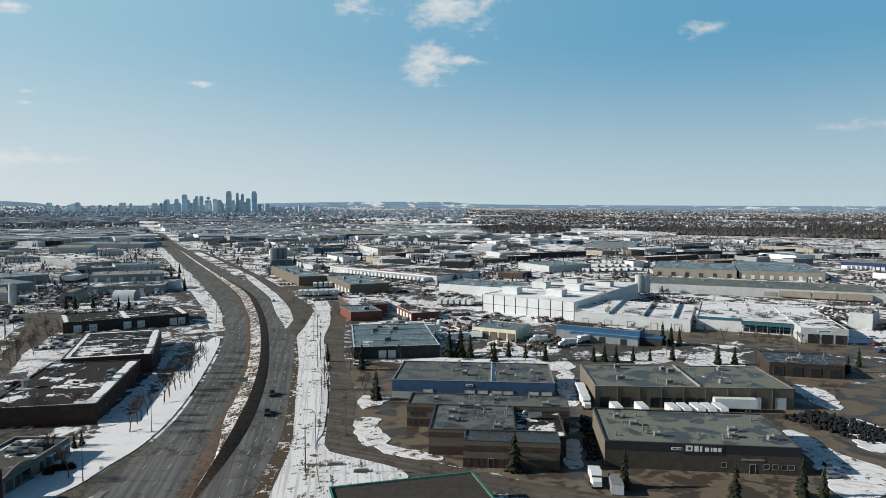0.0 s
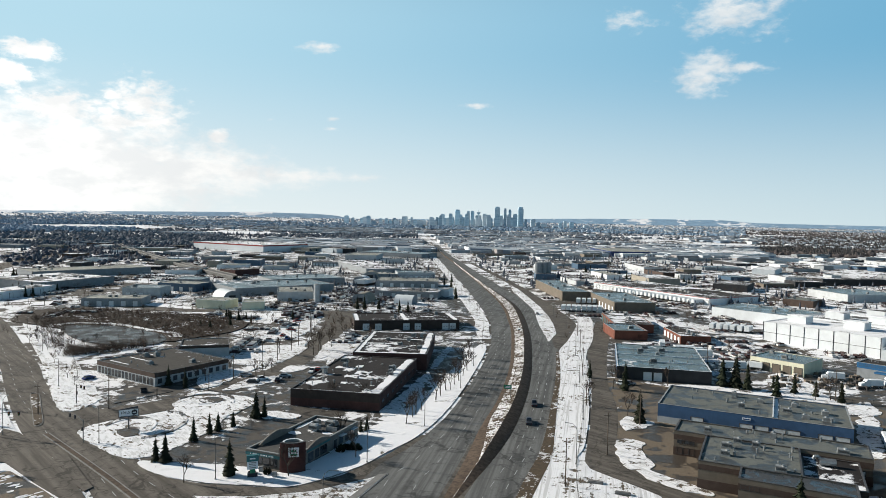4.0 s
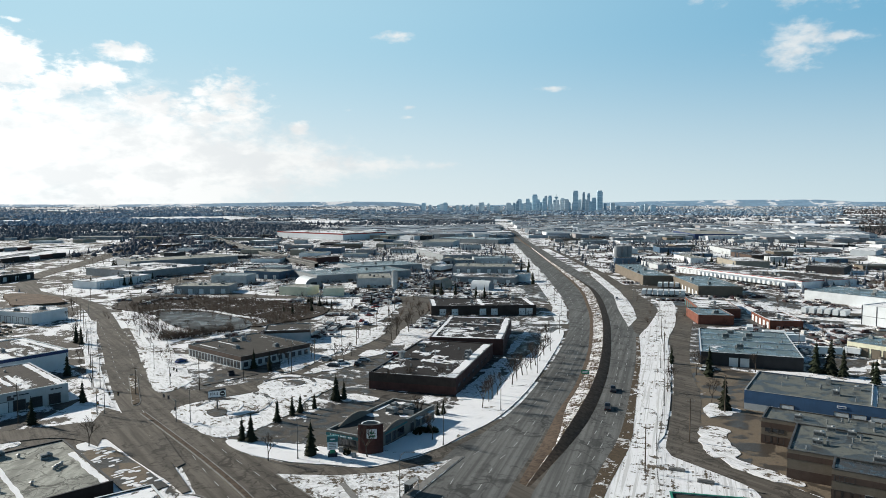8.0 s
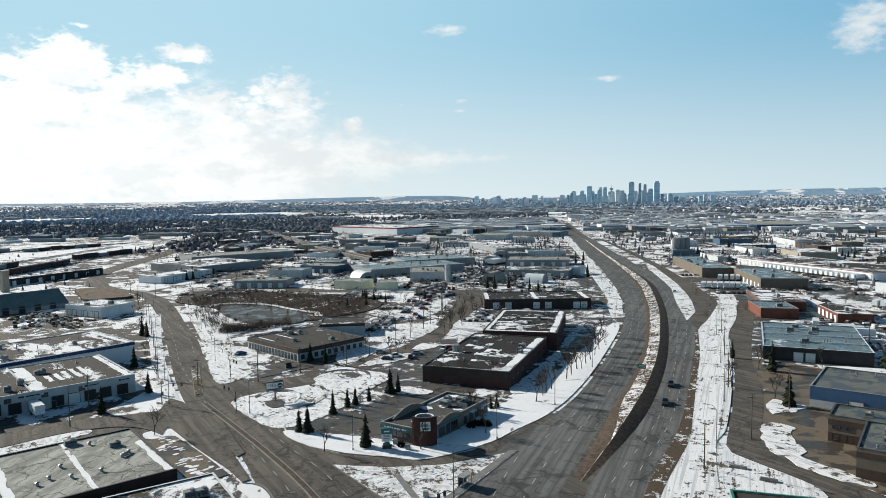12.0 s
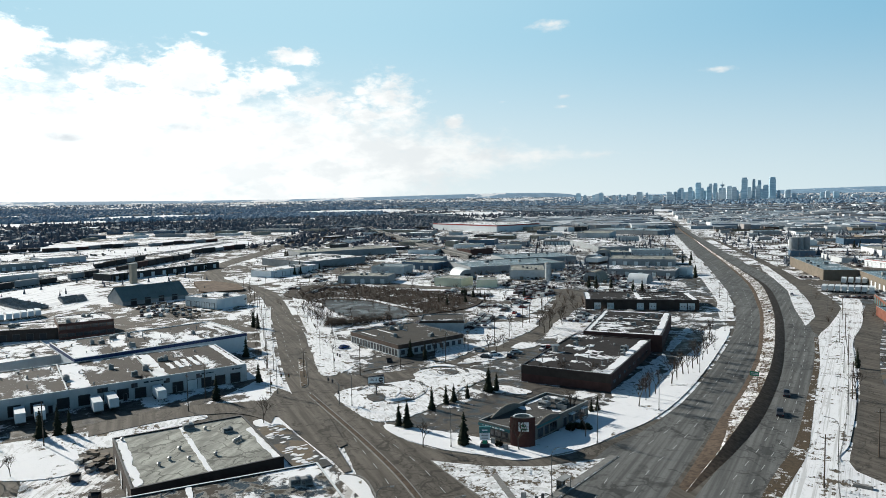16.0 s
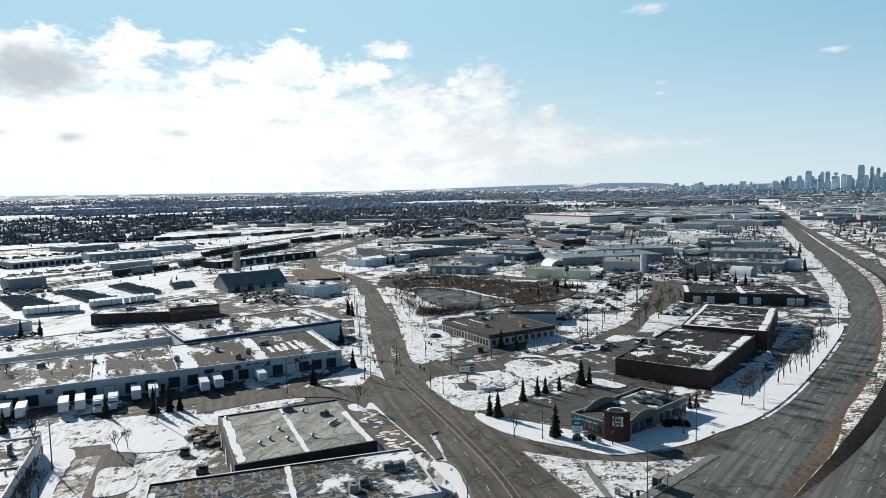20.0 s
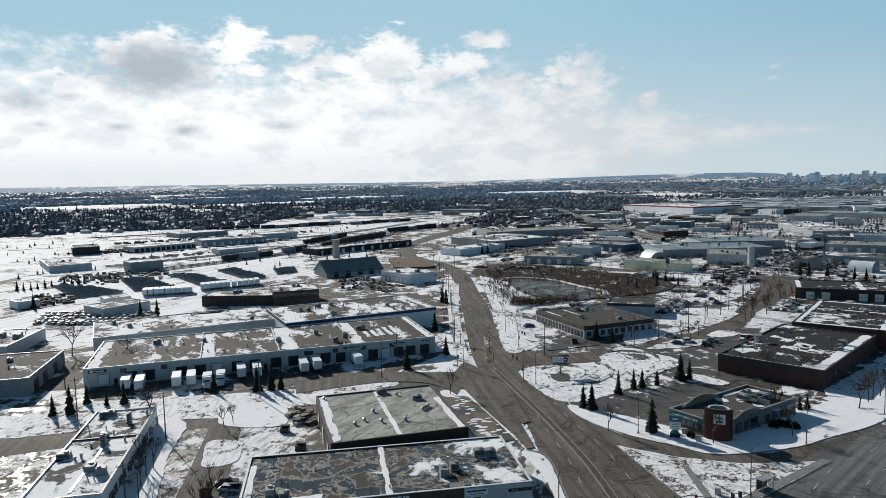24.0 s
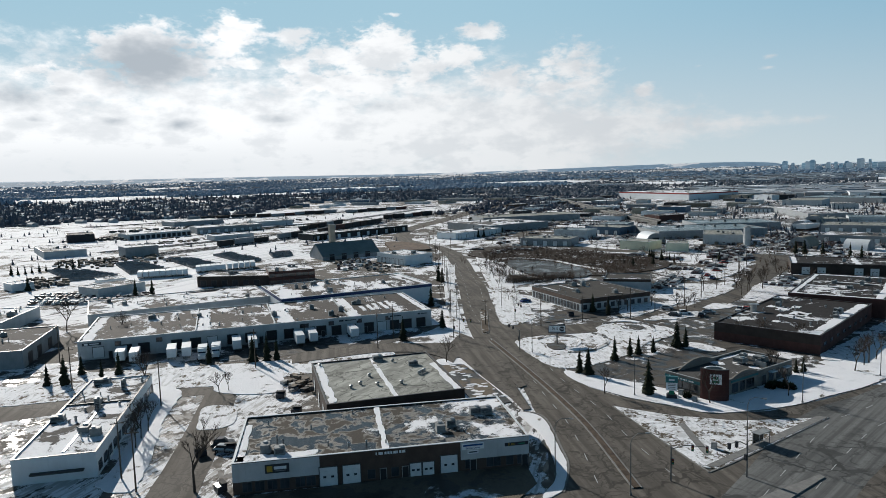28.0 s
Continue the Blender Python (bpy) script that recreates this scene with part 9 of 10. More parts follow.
def beside(line, away, n):
    """Spots at even steps beside a road's edge line, that many metres out."""
    pts = along(spline(line), n)
    for i, p in enumerate(pts):
        d = (pts[min(i + 1, n - 1)] - pts[max(i - 1, 0)]).normalized()
        yield p.x - d.y * away, p.y + d.x * away, math.degrees(math.atan2(d.y, d.x))


for x, y, a in beside(AV_L[7:13], 5.0, 9):
    utility_pole(x, y, 10.0, a)
for x, y, a in beside([(-370.9, 258.8), (-396.6, 337.4), (-441.5, 450.0), (-527.2, 560.2), (-715.7, 706.5)], 4.0, 13):
    utility_pole(x, y, 9.0, a)
for x, y, a in beside(OVER_R[1:], -5.0, 10):
    street_lamp(x, y, a)
for x, y, a in beside(SIDE_L[:6], 3.0, 8):
    utility_pole(x, y, 9.0, a)


def traffic_signal(x, y, turn, reach=5.5):
    ob = thing("traffic_signal", pose(x, y, 0.1, 0, 0, turn), "grey mast-arm traffic signal with yellow-backed heads", "traffic signal", "traffic signals")
    part("post", tube(bmesh.new(), (0, 0, -0.1), (0, 0, 6.0), 0.14, 0.11, 8), M["pole"], ob)
    bm = bmesh.new()
    tube(bm, (0, 0, 5.4), (reach * 0.4, 0, 6.3), 0.09, 0.08, 8)
    tube(bm, (reach * 0.4, 0, 6.3), (reach, 0, 6.4), 0.08, 0.06, 8)
    part("mast_arm", bm, M["pole"], ob)
    for xx, zz in ((reach, 6.0), (reach * 0.6, 6.0), (0.3, 3.4)):
        h = part("signal_head", boxes((xx - 0.2, xx + 0.2, -0.2, 0.2, zz - 0.5, zz + 0.5)), M["darkpaint"], ob)
        for k, c in enumerate(("green", "yellow", "red")):
            part("lens", tube(bmesh.new(), (xx, -0.2, zz - 0.32 + 0.32 * k), (xx, -0.26, zz - 0.32 + 0.32 * k), 0.12, 0.12, 10), M[c], h)


traffic_signal(-70.5, 92.0, 35)
traffic_signal(-64, 103, -100, 4)
traffic_signal(-174, 120.5, 30, 6)
traffic_signal(-182, 152, -20, 6)
traffic_signal(-150, 127, 170, 6)


def road_sign(x, y, turn, w=2.6, h=1.3, mat="green_sign", z=4.0):
    ob = thing("road_sign", pose(x, y, 0.8, 0, 0, turn), "green highway direction sign on two posts", "road sign")
    part("panel", boxes((-w / 2, w / 2, -0.05, 0.05, z, z + h)), M[mat], ob)
    for s in (-w * 0.35, w * 0.35):
        part("post", tube(bmesh.new(), (s, 0.1, -0.8), (s, 0.1, z + h * 0.8), 0.06, 0.06, 6), M["pole"], ob)
    for k in (0.35, 0.65):
        part("writing_bar", boxes((-w * 0.36, w * 0.36, -0.08, -0.051, z + h * k - 0.09, z + h * k + 0.09)), M["white"], ob)


road_sign(-62.8, 214, 5, z=3.2)
shelter = thing("bus_shelter", pose(-70.1, 117.1, 0.2, 0, 0, 88), "small glass bus shelter on the island", "bus shelter")
for px_, py_ in ((-1.6, -0.7), (1.5, -0.7), (-1.6, 0.6), (1.5, 0.6)):
    part("post", boxes((px_, px_ + 0.1, py_, py_ + 0.1, 0, 2.3)), M["metal"], shelter)
part("roof", boxes((-1.75, 1.75, -0.85, 0.85, 2.3, 2.42)), M["cap"], shelter)
part("bench", boxes((-1.1, 1.1, 0.2, 0.55, 0.42, 0.5)), M["metal"], shelter)
part("back_pane", boxes((-1.5, 1.5, 0.63, 0.66, 0.15, 2.2)), M["ice"], shelter)
for x, y in [(-74.0, 108.7), (-96.7, 129.2), (-92.0, 127.8)]:
    cab = thing("utility_cabinet", pose(x, y, 0.15, 0, 0, 30), "grey steel utility cabinet in the snow", "cabinet")
    part("body", boxes((-0.5, 0.5, -0.35, 0.35, 0, 1.2)), M["unit"], cab)
    part("door", boxes((-0.42, 0.42, -0.38, -0.351, 0.12, 1.1)), M["metal"], cab)



def fence(pts, label="grey chain-link fence along the verge"):
    line = along(spline(pts), max(2, int(sum((Vector(b) - Vector(a)).length for a, b in zip(pts, pts[1:])) / 3.0)))
    ob = thing("fence", pose(line[0].x, line[0].y, 0.1), label, "fence")
    o = line[0]
    key = ("fence_post",)
    if key not in SHARED:
        SHARED[key] = mesh_of(tube(bmesh.new(), (0, 0, -0.2), (0, 0, 1.7), 0.045, 0.045, 6), "post")
        SHARED[key].materials.append(M["pole"])
    for p in line:
        place(part("post", SHARED[key], None, ob), p.x - o.x, p.y - o.y, 0)
    bm = bmesh.new()
    for a, b in zip(line, line[1:]):
        a, b = a - o, b - o
        for z in (0.15, 0.55, 0.95, 1.35, 1.65):
            tube(bm, (a.x, a.y, z), (b.x, b.y, z), 0.014, 0.014, 3, False)
    part("wire", bm, M["pole"], ob)


fence([(-26, 142), (-30, 160), (-33.5, 185), (-38.5, 215), (-46.5, 260), (-55, 302)])
fence([(40, 262), (80, 266), (130, 262)], "low fence behind the depot yard")
fence([(-205, 172), (-225, 188), (-258, 212), (-300, 238)], "chain-link fence above the pond")
for x, y in [(-24.6, 154.7), (-18.1, 150.7)]:
    slab = solo("concrete_slab", boxes((-1.7, 1.7, -0.6, 0.6, 0.05, 0.45), (-1.5, 1.5, -0.45, 0.45, 0.45, 0.6)), M["kerb"], "grey concrete slab lying in the snow", "slab")
    slab.matrix_basis = pose(x, y, 0.1, 0, 0, 5)
a0, a1, b0, b1 = [Vector(p) for p in [(-150.3, 100.1), (-121.3, 91.4), (-148.7, 104.3), (-120.7, 97.6)]]
for i in range(46):
    f = rng.random()
    p = a0.lerp(a1, f).lerp(b0.lerp(b1, f), rng.random())
    d = (a1 - a0).normalized()
    w = Vector((-d.y, d.x))
    la, lb = rng.uniform(0.25, 0.8), rng.uniform(0.4, 1.5)
    ring = [p + d * la * math.cos(q) * rng.uniform(0.6, 1.2) + w * lb * math.sin(q) * rng.uniform(0.6, 1.2) for q in [k * 0.785 for k in range(8)]]
    solo("snow_lump", prism(bmesh.new(), [q[:] for q in ring], 0.02, rng.uniform(0.18, 0.30)), M["lawn_snow"], "lump of ploughed snow between parking bays", "snow lump", "snow lumps on the bays")

# ---- trees ----
for k, (x, y) in enumerate([(-101.7, 124.2), (-120.7, 124.6), (-123.1, 124.0), (-125.7, 139.7), (-126.2, 146.3), (-125.9, 149.4), (-124.5, 153.9), (-123.9, 163.3), (-122.3, 165.1), (-89.3, 166.7), (-90.4, 165.3), (-273.2, 180.6), (-269.0, 180.0), (-224.3, 144.7), (-189.2, 126.5), (-390.2, 17.3), (-333.2, 56.2), (-327.6, 62.3), (-200.1, 12.1), (-198.2, 15.9), (-199.9, 24.7), (-199.1, 28.8), (-195.4, 51.5), (-186.9, 65.3), (-188.3, 61.7), (-186.2, 67.9), (-205.9, 20.6), (-182.2, 107.2)]):
    spruce(x, y, (9, 7.5, 6.5, 7, 6, 5.5, 5, 8.5, 6.5, 4.5, 4, 9, 8, 8, 7, 8, 8.5, 9, 6, 8.5, 5, 7, 6.5, 8.5, 8, 7, 6, 8)[k])
for k, (x, y) in enumerate([(16.3, 151.4), (38.9, 142.7), (59.2, 135.1), (74.6, 138.5), (77.2, 135.3), (-20.4, 208.0), (-29.3, 246.3), (2.7, 268.3), (7.2, 268.4), (10.9, 266.5), (66.5, 259.8), (62.6, 261.6), (58.3, 261.5), (95.4, 294.6), (98.7, 293.4), (102.0, 292.3), (104.3, 256.8), (110.8, 256.9), (20.0, 260.8), (39.7, 261.2), (-43.9, 259.6), (-213.2, 385.8), (-208.1, 385.9), (-201.3, 392.5), (-183.8, 386.6), (-178.1, 386.8), (-201.3, 522.7), (-178.2, 471.6)]):
    spruce(x, y, (10, 9.5, 9.5, 10, 8.5, 10.5, 11, 12, 13, 11, 8, 7.5, 7, 11, 10, 9, 9, 8, 9, 8, 7, 9, 10, 9, 9, 8.5, 9, 10)[k])
for k, (x, y) in enumerate([(-82.0, 176.7), (-84.1, 204.2), (-86.0, 226.4), (-87.9, 240.2), (-92.1, 262.8), (-83.6, 191.1), (-173.4, 245.0), (-162.0, 259.8), (-168.9, 260.7), (-168.1, 277.3), (-170.2, 284.8), (-179.4, 308.4), (-91.3, 156.3), (-89.4, 129.5), (-81.6, 146.5), (-82.9, 183.3), (-85.7, 217.5), (-86.7, 232.8), (-89.7, 250.0), (-84.6, 209.6), (-102.0, 188.6), (-116.2, 181.1), (-111.3, 185.2)]):
    bare_tree(x, y, rng.uniform(6.5, 10) if k != 0 else 10)
for k, (x, y) in enumerate([(-181.2, 32.5), (-165.4, 45.8), (-166.2, 48.3), (-114.7, 27.3), (-141.0, 22.8), (-145.6, 24.6), (-149.1, 26.6), (-152.1, 25.3), (-108.1, 116.9), (-152.9, 103.5), (-270.1, 22.9), (-242.4, 37.8), (-204.2, 96.7), (-155.2, 214.5), (-157.2, 207.6), (-152.8, 206.5)]):
    bare_tree(x, y, (12, 6, 6, 13, 8, 8, 8, 8, 7, 8, 13, 11, 8, 7, 7, 7)[k])
for x, y in [(-85.6, 212.0), (-84.5, 218.7), (-83.3, 186.6), (-94.4, 258.6), (-97.5, 273.6), (-91.0, 241.0), (181.8, 309.1), (-33.4, 246.2), (-24.5, 213.0), (-37.1, 219.4), (-161.5, 257.4), (-160.9, 267.1), (-158.4, 248.3), (-166.6, 289.0), (36.7, 263.0), (32.0, 261.0), (-15.8, 260.1)]:
    bare_tree(x, y, rng.uniform(7, 10.5))
for x, y in [(-174.1, 181.8), (-167.1, 182.2)]:
    spruce(x, y, 7.5, "spruces beside the pond office")
for x, y in [(-170.5, 191.2), (-166.8, 204.9), (-167.0, 192.0)]:
    bare_tree(x, y, 7)


def evergreen_shrub(x, y, wide, tall):
    """Low rounded juniper: short sprays that stand out from a dense heart."""
    key = ("juniper",)
    if key not in SHARED:
        r = random.Random(404)
        vs, fs = [], []
        for i in range(420):
            a, e = r.uniform(0, 6.3), math.asin(r.uniform(0.0, 1.0))
            q = r.uniform(0.62, 1.0) * (1 + 0.18 * math.sin(3 * a))
            d = Vector((math.cos(a) * math.cos(e), math.sin(a) * math.cos(e), math.sin(e)))
            c = Vector((d.x * q, d.y * q, d.z * q * 0.95))
            s = d.cross(Vector((r.uniform(-1, 1), r.uniform(-1, 1), r.uniform(-1, 1)))).normalized() * r.uniform(0.08, 0.16)
            b = len(vs)
            vs += [(c - s)[:], (c + s)[:], (c + d * r.uniform(0.15, 0.32) + Vector((0, 0, 0.06)))[:], (c * 0.6)[:]]
            fs += [(b, b + 1, b + 2), (b, b + 3, b + 1), (b, b + 2, b + 3), (b + 1, b + 3, b + 2)]
        me = bpy.data.meshes.new("foliage")
        me.from_pydata(vs, [], fs)
        me.materials.append(M["needles"])
        SHARED[key] = (me, mesh_of(tube(bmesh.new(), (0, 0, -0.1), (0, 0, 0.6), 0.06, 0.03, 6), "stem"))
        SHARED[key][1].materials.append(M["bark"])
    ob = thing("evergreen_shrub", Matrix.LocRotScale((x, y, 0.14), Euler((0, 0, rng.uniform(0, 6.3))), (wide / 2, wide / 2, tall)), "dark evergreen shrub on the snowy bank lawn", "shrub", "shrubs on the lawn")
    part("foliage", SHARED[key][0], None, ob)
    part("stem", SHARED[key][1], None, ob)


for x, y, wide, tall in ((-87.0, 148.6, 2.2, 1.6), (-86.6, 150.4, 2.0, 1.5), (-85.2, 151.2, 2.2, 1.7), (-83.8, 151.5, 1.9, 1.4), (-94.6, 128.6, 1.8, 1.2), (-97.8, 127.4, 1.6, 1.0)):
    evergreen_shrub(x, y, wide, tall)
for i in range(14):
    a = rng.random()
    x, y = -345 + 115 * a + rng.uniform(-8, 8), 252 + 40 * math.sin(a * 3.1) + rng.uniform(-6, 14)
    bare_tree(x, y, rng.uniform(2.5, 5), "shrubs round the pond", True)
for i in range(26):
    x, y = rng.uniform(-262, -215), rng.uniform(275, 335)
    spruce(x, y, rng.uniform(3.5, 7), "spruces beside the pond") if i % 2 else bare_tree(x, y, rng.uniform(3, 5), "shrubs round the pond", True)
for i in range(18):
    x, y = -262 + rng.uniform(-30, 25), 222 + rng.uniform(-10, 8)
    bare_tree(x, y, rng.uniform(3, 6), "shrubs round the pond", True)
for i in range(34):
    t = i / 34
    spruce(-440 - 160 * t + rng.uniform(-12, 12), 330 + 140 * t + rng.uniform(-25, 25), rng.uniform(5, 9), "spruces along the far avenue")

for x, y in [(73.8, 320.4), (81.1, 317.7), (87.4, 313.7), (94.6, 309.8), (117.2, 305.0), (123.9, 302.6), (131.7, 300.3), (139.4, 297.9), (146.3, 294.4), (155.0, 292.2), (161.6, 288.9), (170.5, 285.6), (141.4, 310.8), (145.4, 308.3), (165.9, 303.5)]:
    bare_tree(x + rng.uniform(-2, 2), y + rng.uniform(-2, 2), rng.uniform(4.5, 7.5), "bare trees along the plant street")
for x, y in [(80.2, 261.9), (89.6, 264.1), (73.6, 261.8), (124.2, 262.8), (146.8, 245.2), (156.2, 254.1), (26.2, 268.8), (32.7, 266.9), (19.8, 272.8)]:
    spruce(x, y, rng.uniform(5, 8), "spruces behind the depot")

for x, y, a in beside(AV_L[7:12], 8.0, 14):
    bare_tree(x + rng.uniform(-2, 2), y + rng.uniform(-3, 3), rng.uniform(4, 8), "bare trees along the avenue")
for x, y, a in beside(AV_R[7:12], -7.0, 14):
    bare_tree(x + rng.uniform(-2, 2), y + rng.uniform(-3, 3), rng.uniform(3, 6), "bare trees along the avenue", rng.random() < 0.5)

# ---- far city ----
TAKEN = []
for o in list(scene.objects):
    if o.type == "EMPTY" and "size" in o and o.parent is None:
        L, D, H = o["size"]
        c = o.matrix_basis @ Vector((L / 2, D / 2, 0))
        TAKEN.append((c.x, c.y, math.hypot(L, D) / 2))


def near_line(x, y, line, w):
    p = Vector((x, y))
    for a, b in zip(line, line[1:]):
        a, b = Vector(a), Vector(b)
        d = b - a
        t = max(0, min(1, (p - a).dot(d) / d.length_squared))
        if (a + d * t - p).length < w:
            return True
    return False


def free(x, y, r):
    if any((x - a) ** 2 + (y - b) ** 2 < (r + c) ** 2 for a, b, c in TAKEN):
        return False
    for line, w in ((HW_L_IN, 34), (AV_L, 22), (FAR_L, 24), (SIDE_L, 16), (RAMP_L, 18)):
        if near_line(x, y, line, r + w):
            return False
    az, d = math.degrees(math.atan2(-x, y)), math.hypot(x, y)
    if az > 50 and d < 1150:
        return False
    if 30 < az <= 50 and d < 520:
        return False
    if az <= 30 and d < (600 if az > 8 else 640):
        return False
    return True


FAR_WALLS = ("wall_white", "wall_conc", "wall_grey", "wall_tan", "wall_beige", "wall_char", "wall_grey", "wall_conc", "wall_slate", "wall_white", "wall_brown")
FAR_ROOFS = ("roof_grey", "roof_white", "roof_teal", "roof_brown", "roof_white", "roof_white", "roof_tan", "roof_dark", "roof_teal")
FAR_WORDS = {"wall_white": "white", "wall_conc": "pale grey", "wall_grey": "grey", "wall_tan": "tan", "wall_beige": "beige", "wall_char": "charcoal", "wall_slate": "slate blue", "wall_maroon": "dark red", "wall_brown": "brown"}
ROOF_WORDS = {"roof_grey": "gravel roof", "roof_white": "snow-covered roof", "roof_teal": "grey-green metal roof", "roof_brown": "brown snow-streaked roof", "roof_tan": "tan roof", "roof_dark": "dark tar roof"}
r7 = random.Random(77)
made = 0
for step_, d0, d1, tries in ((1, 480, 640, 160), (2, 640, 1000, 420), (3, 1000, 1600, 620)):
    for i in range(tries):
        az = radians(r7.uniform(-40, 97))
        d = math.sqrt(r7.uniform(d0 ** 2, d1 ** 2))
        x, y = -math.sin(az) * d, math.cos(az) * d
        L, D = r7.choice((14, 20, 26, 36, 50, 80)), r7.choice((12, 16, 22, 30))
        if step_ == 1:
            L, D = min(L, 50), min(D, 28)
        if not free(x, y, math.hypot(L, D) / 2 * 0.9 + 6):
            continue
        if math.degrees(az) < -12 and d > 1250:
            continue
        TAKEN.append((x, y, math.hypot(L, D) / 2 * 0.86))
        turn = radians(26 + (90 if r7.random() < 0.4 else 0) + r7.uniform(-3, 3))
        h = r7.choice((3.6, 4.2, 5, 5.5, 6.5) if d < 900 else (3.2, 3.8, 4.4, 5.0))
        A = Vector((x, y)) - Vector((math.cos(turn), math.sin(turn))) * L / 2 - Vector((-math.sin(turn), math.cos(turn))) * D / 2
        B = A + Vector((math.cos(turn), math.sin(turn))) * L
        # past 50 degrees walls are picked paler, in place of haze over backlit sides
        w, rf = r7.choice(FAR_WALLS if math.degrees(az) < 50 else ("wall_white", "wall_conc", "wall_beige", "wall_conc", "wall_grey", "wall_white", "wall_slate")), r7.choice(FAR_ROOFS if math.degrees(az) < 8 else ("roof_teal", "roof_grey", "roof_brown", "roof_teal", "roof_dark", "roof_tan", "roof_white"))
        ob = building("industrial_building", A, B, D, h, w, rf, f"{FAR_WORDS[w]} industrial building with a {ROOF_WORDS[rf]}", "industrial building", r7.choice(("cap", "cap_white", "cap_dark")), group="industrial buildings in the distance")
        ob.location.z = ground_z(x, y)
        if d < 600:
            for k in range(int(L / 9)):
                dock_door(ob, "front", 4 + k * 9, 3.2, 3.2, 0, r7.choice(("door_white", "door_dark")))
            for k in range(2):
                hvac(ob, r7.uniform(0.15, 0.85) * L, r7.uniform(0.2, 0.8) * D, 2.2, 1.6, 1.3)
        made += 1


def far_place(r, a0, a1, e0, e1):
    """A random spot in a sector: bearings in degrees, and how far it lies below the horizon, in degrees; with the scale of distant things there."""
    az, away = radians(r.uniform(a0, a1)), 60 / math.tan(radians(r.uniform(e0, e1)))
    d = away
    if away > 1500:
        u = (math.sqrt(1 + 4 * (away - 1500) / 1000) - 1) / 2
        d = 1500 + 1000 * u
    d = min(d, 4650)
    return -math.sin(az) * d, math.cos(az) * d, d, d / away, math.degrees(az)


def far_blocks():
    """City blocks past counting: houses with pitched roofs and flat halls."""
    r = random.Random(5)
    rows = []
    n = 0
    while n < 11000:
        x, y, d, k, deg = far_place(r, -42, 98, 0.27, 2.9)
        if d < 1150 or near_line(x, y, HW_L_IN[12:], 30) or (deg > 55 and d < 2250) or (36 < deg <= 56 and d < 1750 + 40 * abs(deg - 40)):
            continue
        if noise.noise((x * 0.0022, y * 0.0022, 4.0)) < -0.12 + r.uniform(-0.1, 0.1):
            continue
        if any((x - a) ** 2 + (y - b) ** 2 < c * c for a, b, c in FIELDS):
            continue
        n += 1
        house = deg < -3 or r.random() < 0.5
        if deg < -3 and 1.8 < math.degrees(math.atan2(60 * k, d)):
            continue
        L = (r.uniform(8, 13) if deg < -3 else r.uniform(9, 17) if house else r.uniform(20, 100) * r.uniform(0.4, 1.0)) * k
        D = (r.uniform(8, 12) if house else r.uniform(14, 40)) * k
        h = (r.uniform(3.0, 5.0) if house else r.uniform(4.0, 8.0)) * k
        rows.append((x, y, ground_z(x, y), L, D, h, radians(26 + 90 * r.randrange(2) + r.uniform(-8, 8)), house))
    walls, roofs = ([], []), ([], [])
    for x, y, z, L, D, h, a, house in rows:
        c, s = math.cos(a), math.sin(a)
        foot = [(x + c * px_ - s * py_, y + s * px_ + c * py_) for px_, py_ in ((-L / 2, -D / 2), (L / 2, -D / 2), (L / 2, D / 2), (-L / 2, D / 2))]
        vs, fs = walls
        b = len(vs)
        vs += [(*p, zz) for zz in (z - 2, z + h) for p in foot]
        fs += [(b, b + 1, b + 5, b + 4), (b + 1, b + 2, b + 6, b + 5), (b + 2, b + 3, b + 7, b + 6), (b + 3, b, b + 4, b + 7)]
        vs, fs = roofs
        b = len(vs)
        vs += [(*p, z + h) for p in foot]
        if house:
            vs += [(x + c * px_, y + s * px_, z + h + D * 0.28) for px_ in (-L / 2, L / 2)]
            fs += [(b, b + 1, b + 5, b + 4), (b + 2, b + 3, b + 4, b + 5), (b + 1, b + 2, b + 5), (b + 3, b, b + 4)]
        else:
            fs.append((b, b + 1, b + 2, b + 3))
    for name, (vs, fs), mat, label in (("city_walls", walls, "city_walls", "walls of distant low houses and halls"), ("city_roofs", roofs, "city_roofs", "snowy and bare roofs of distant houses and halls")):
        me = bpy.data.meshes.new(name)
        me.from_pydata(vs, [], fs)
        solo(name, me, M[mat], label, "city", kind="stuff")


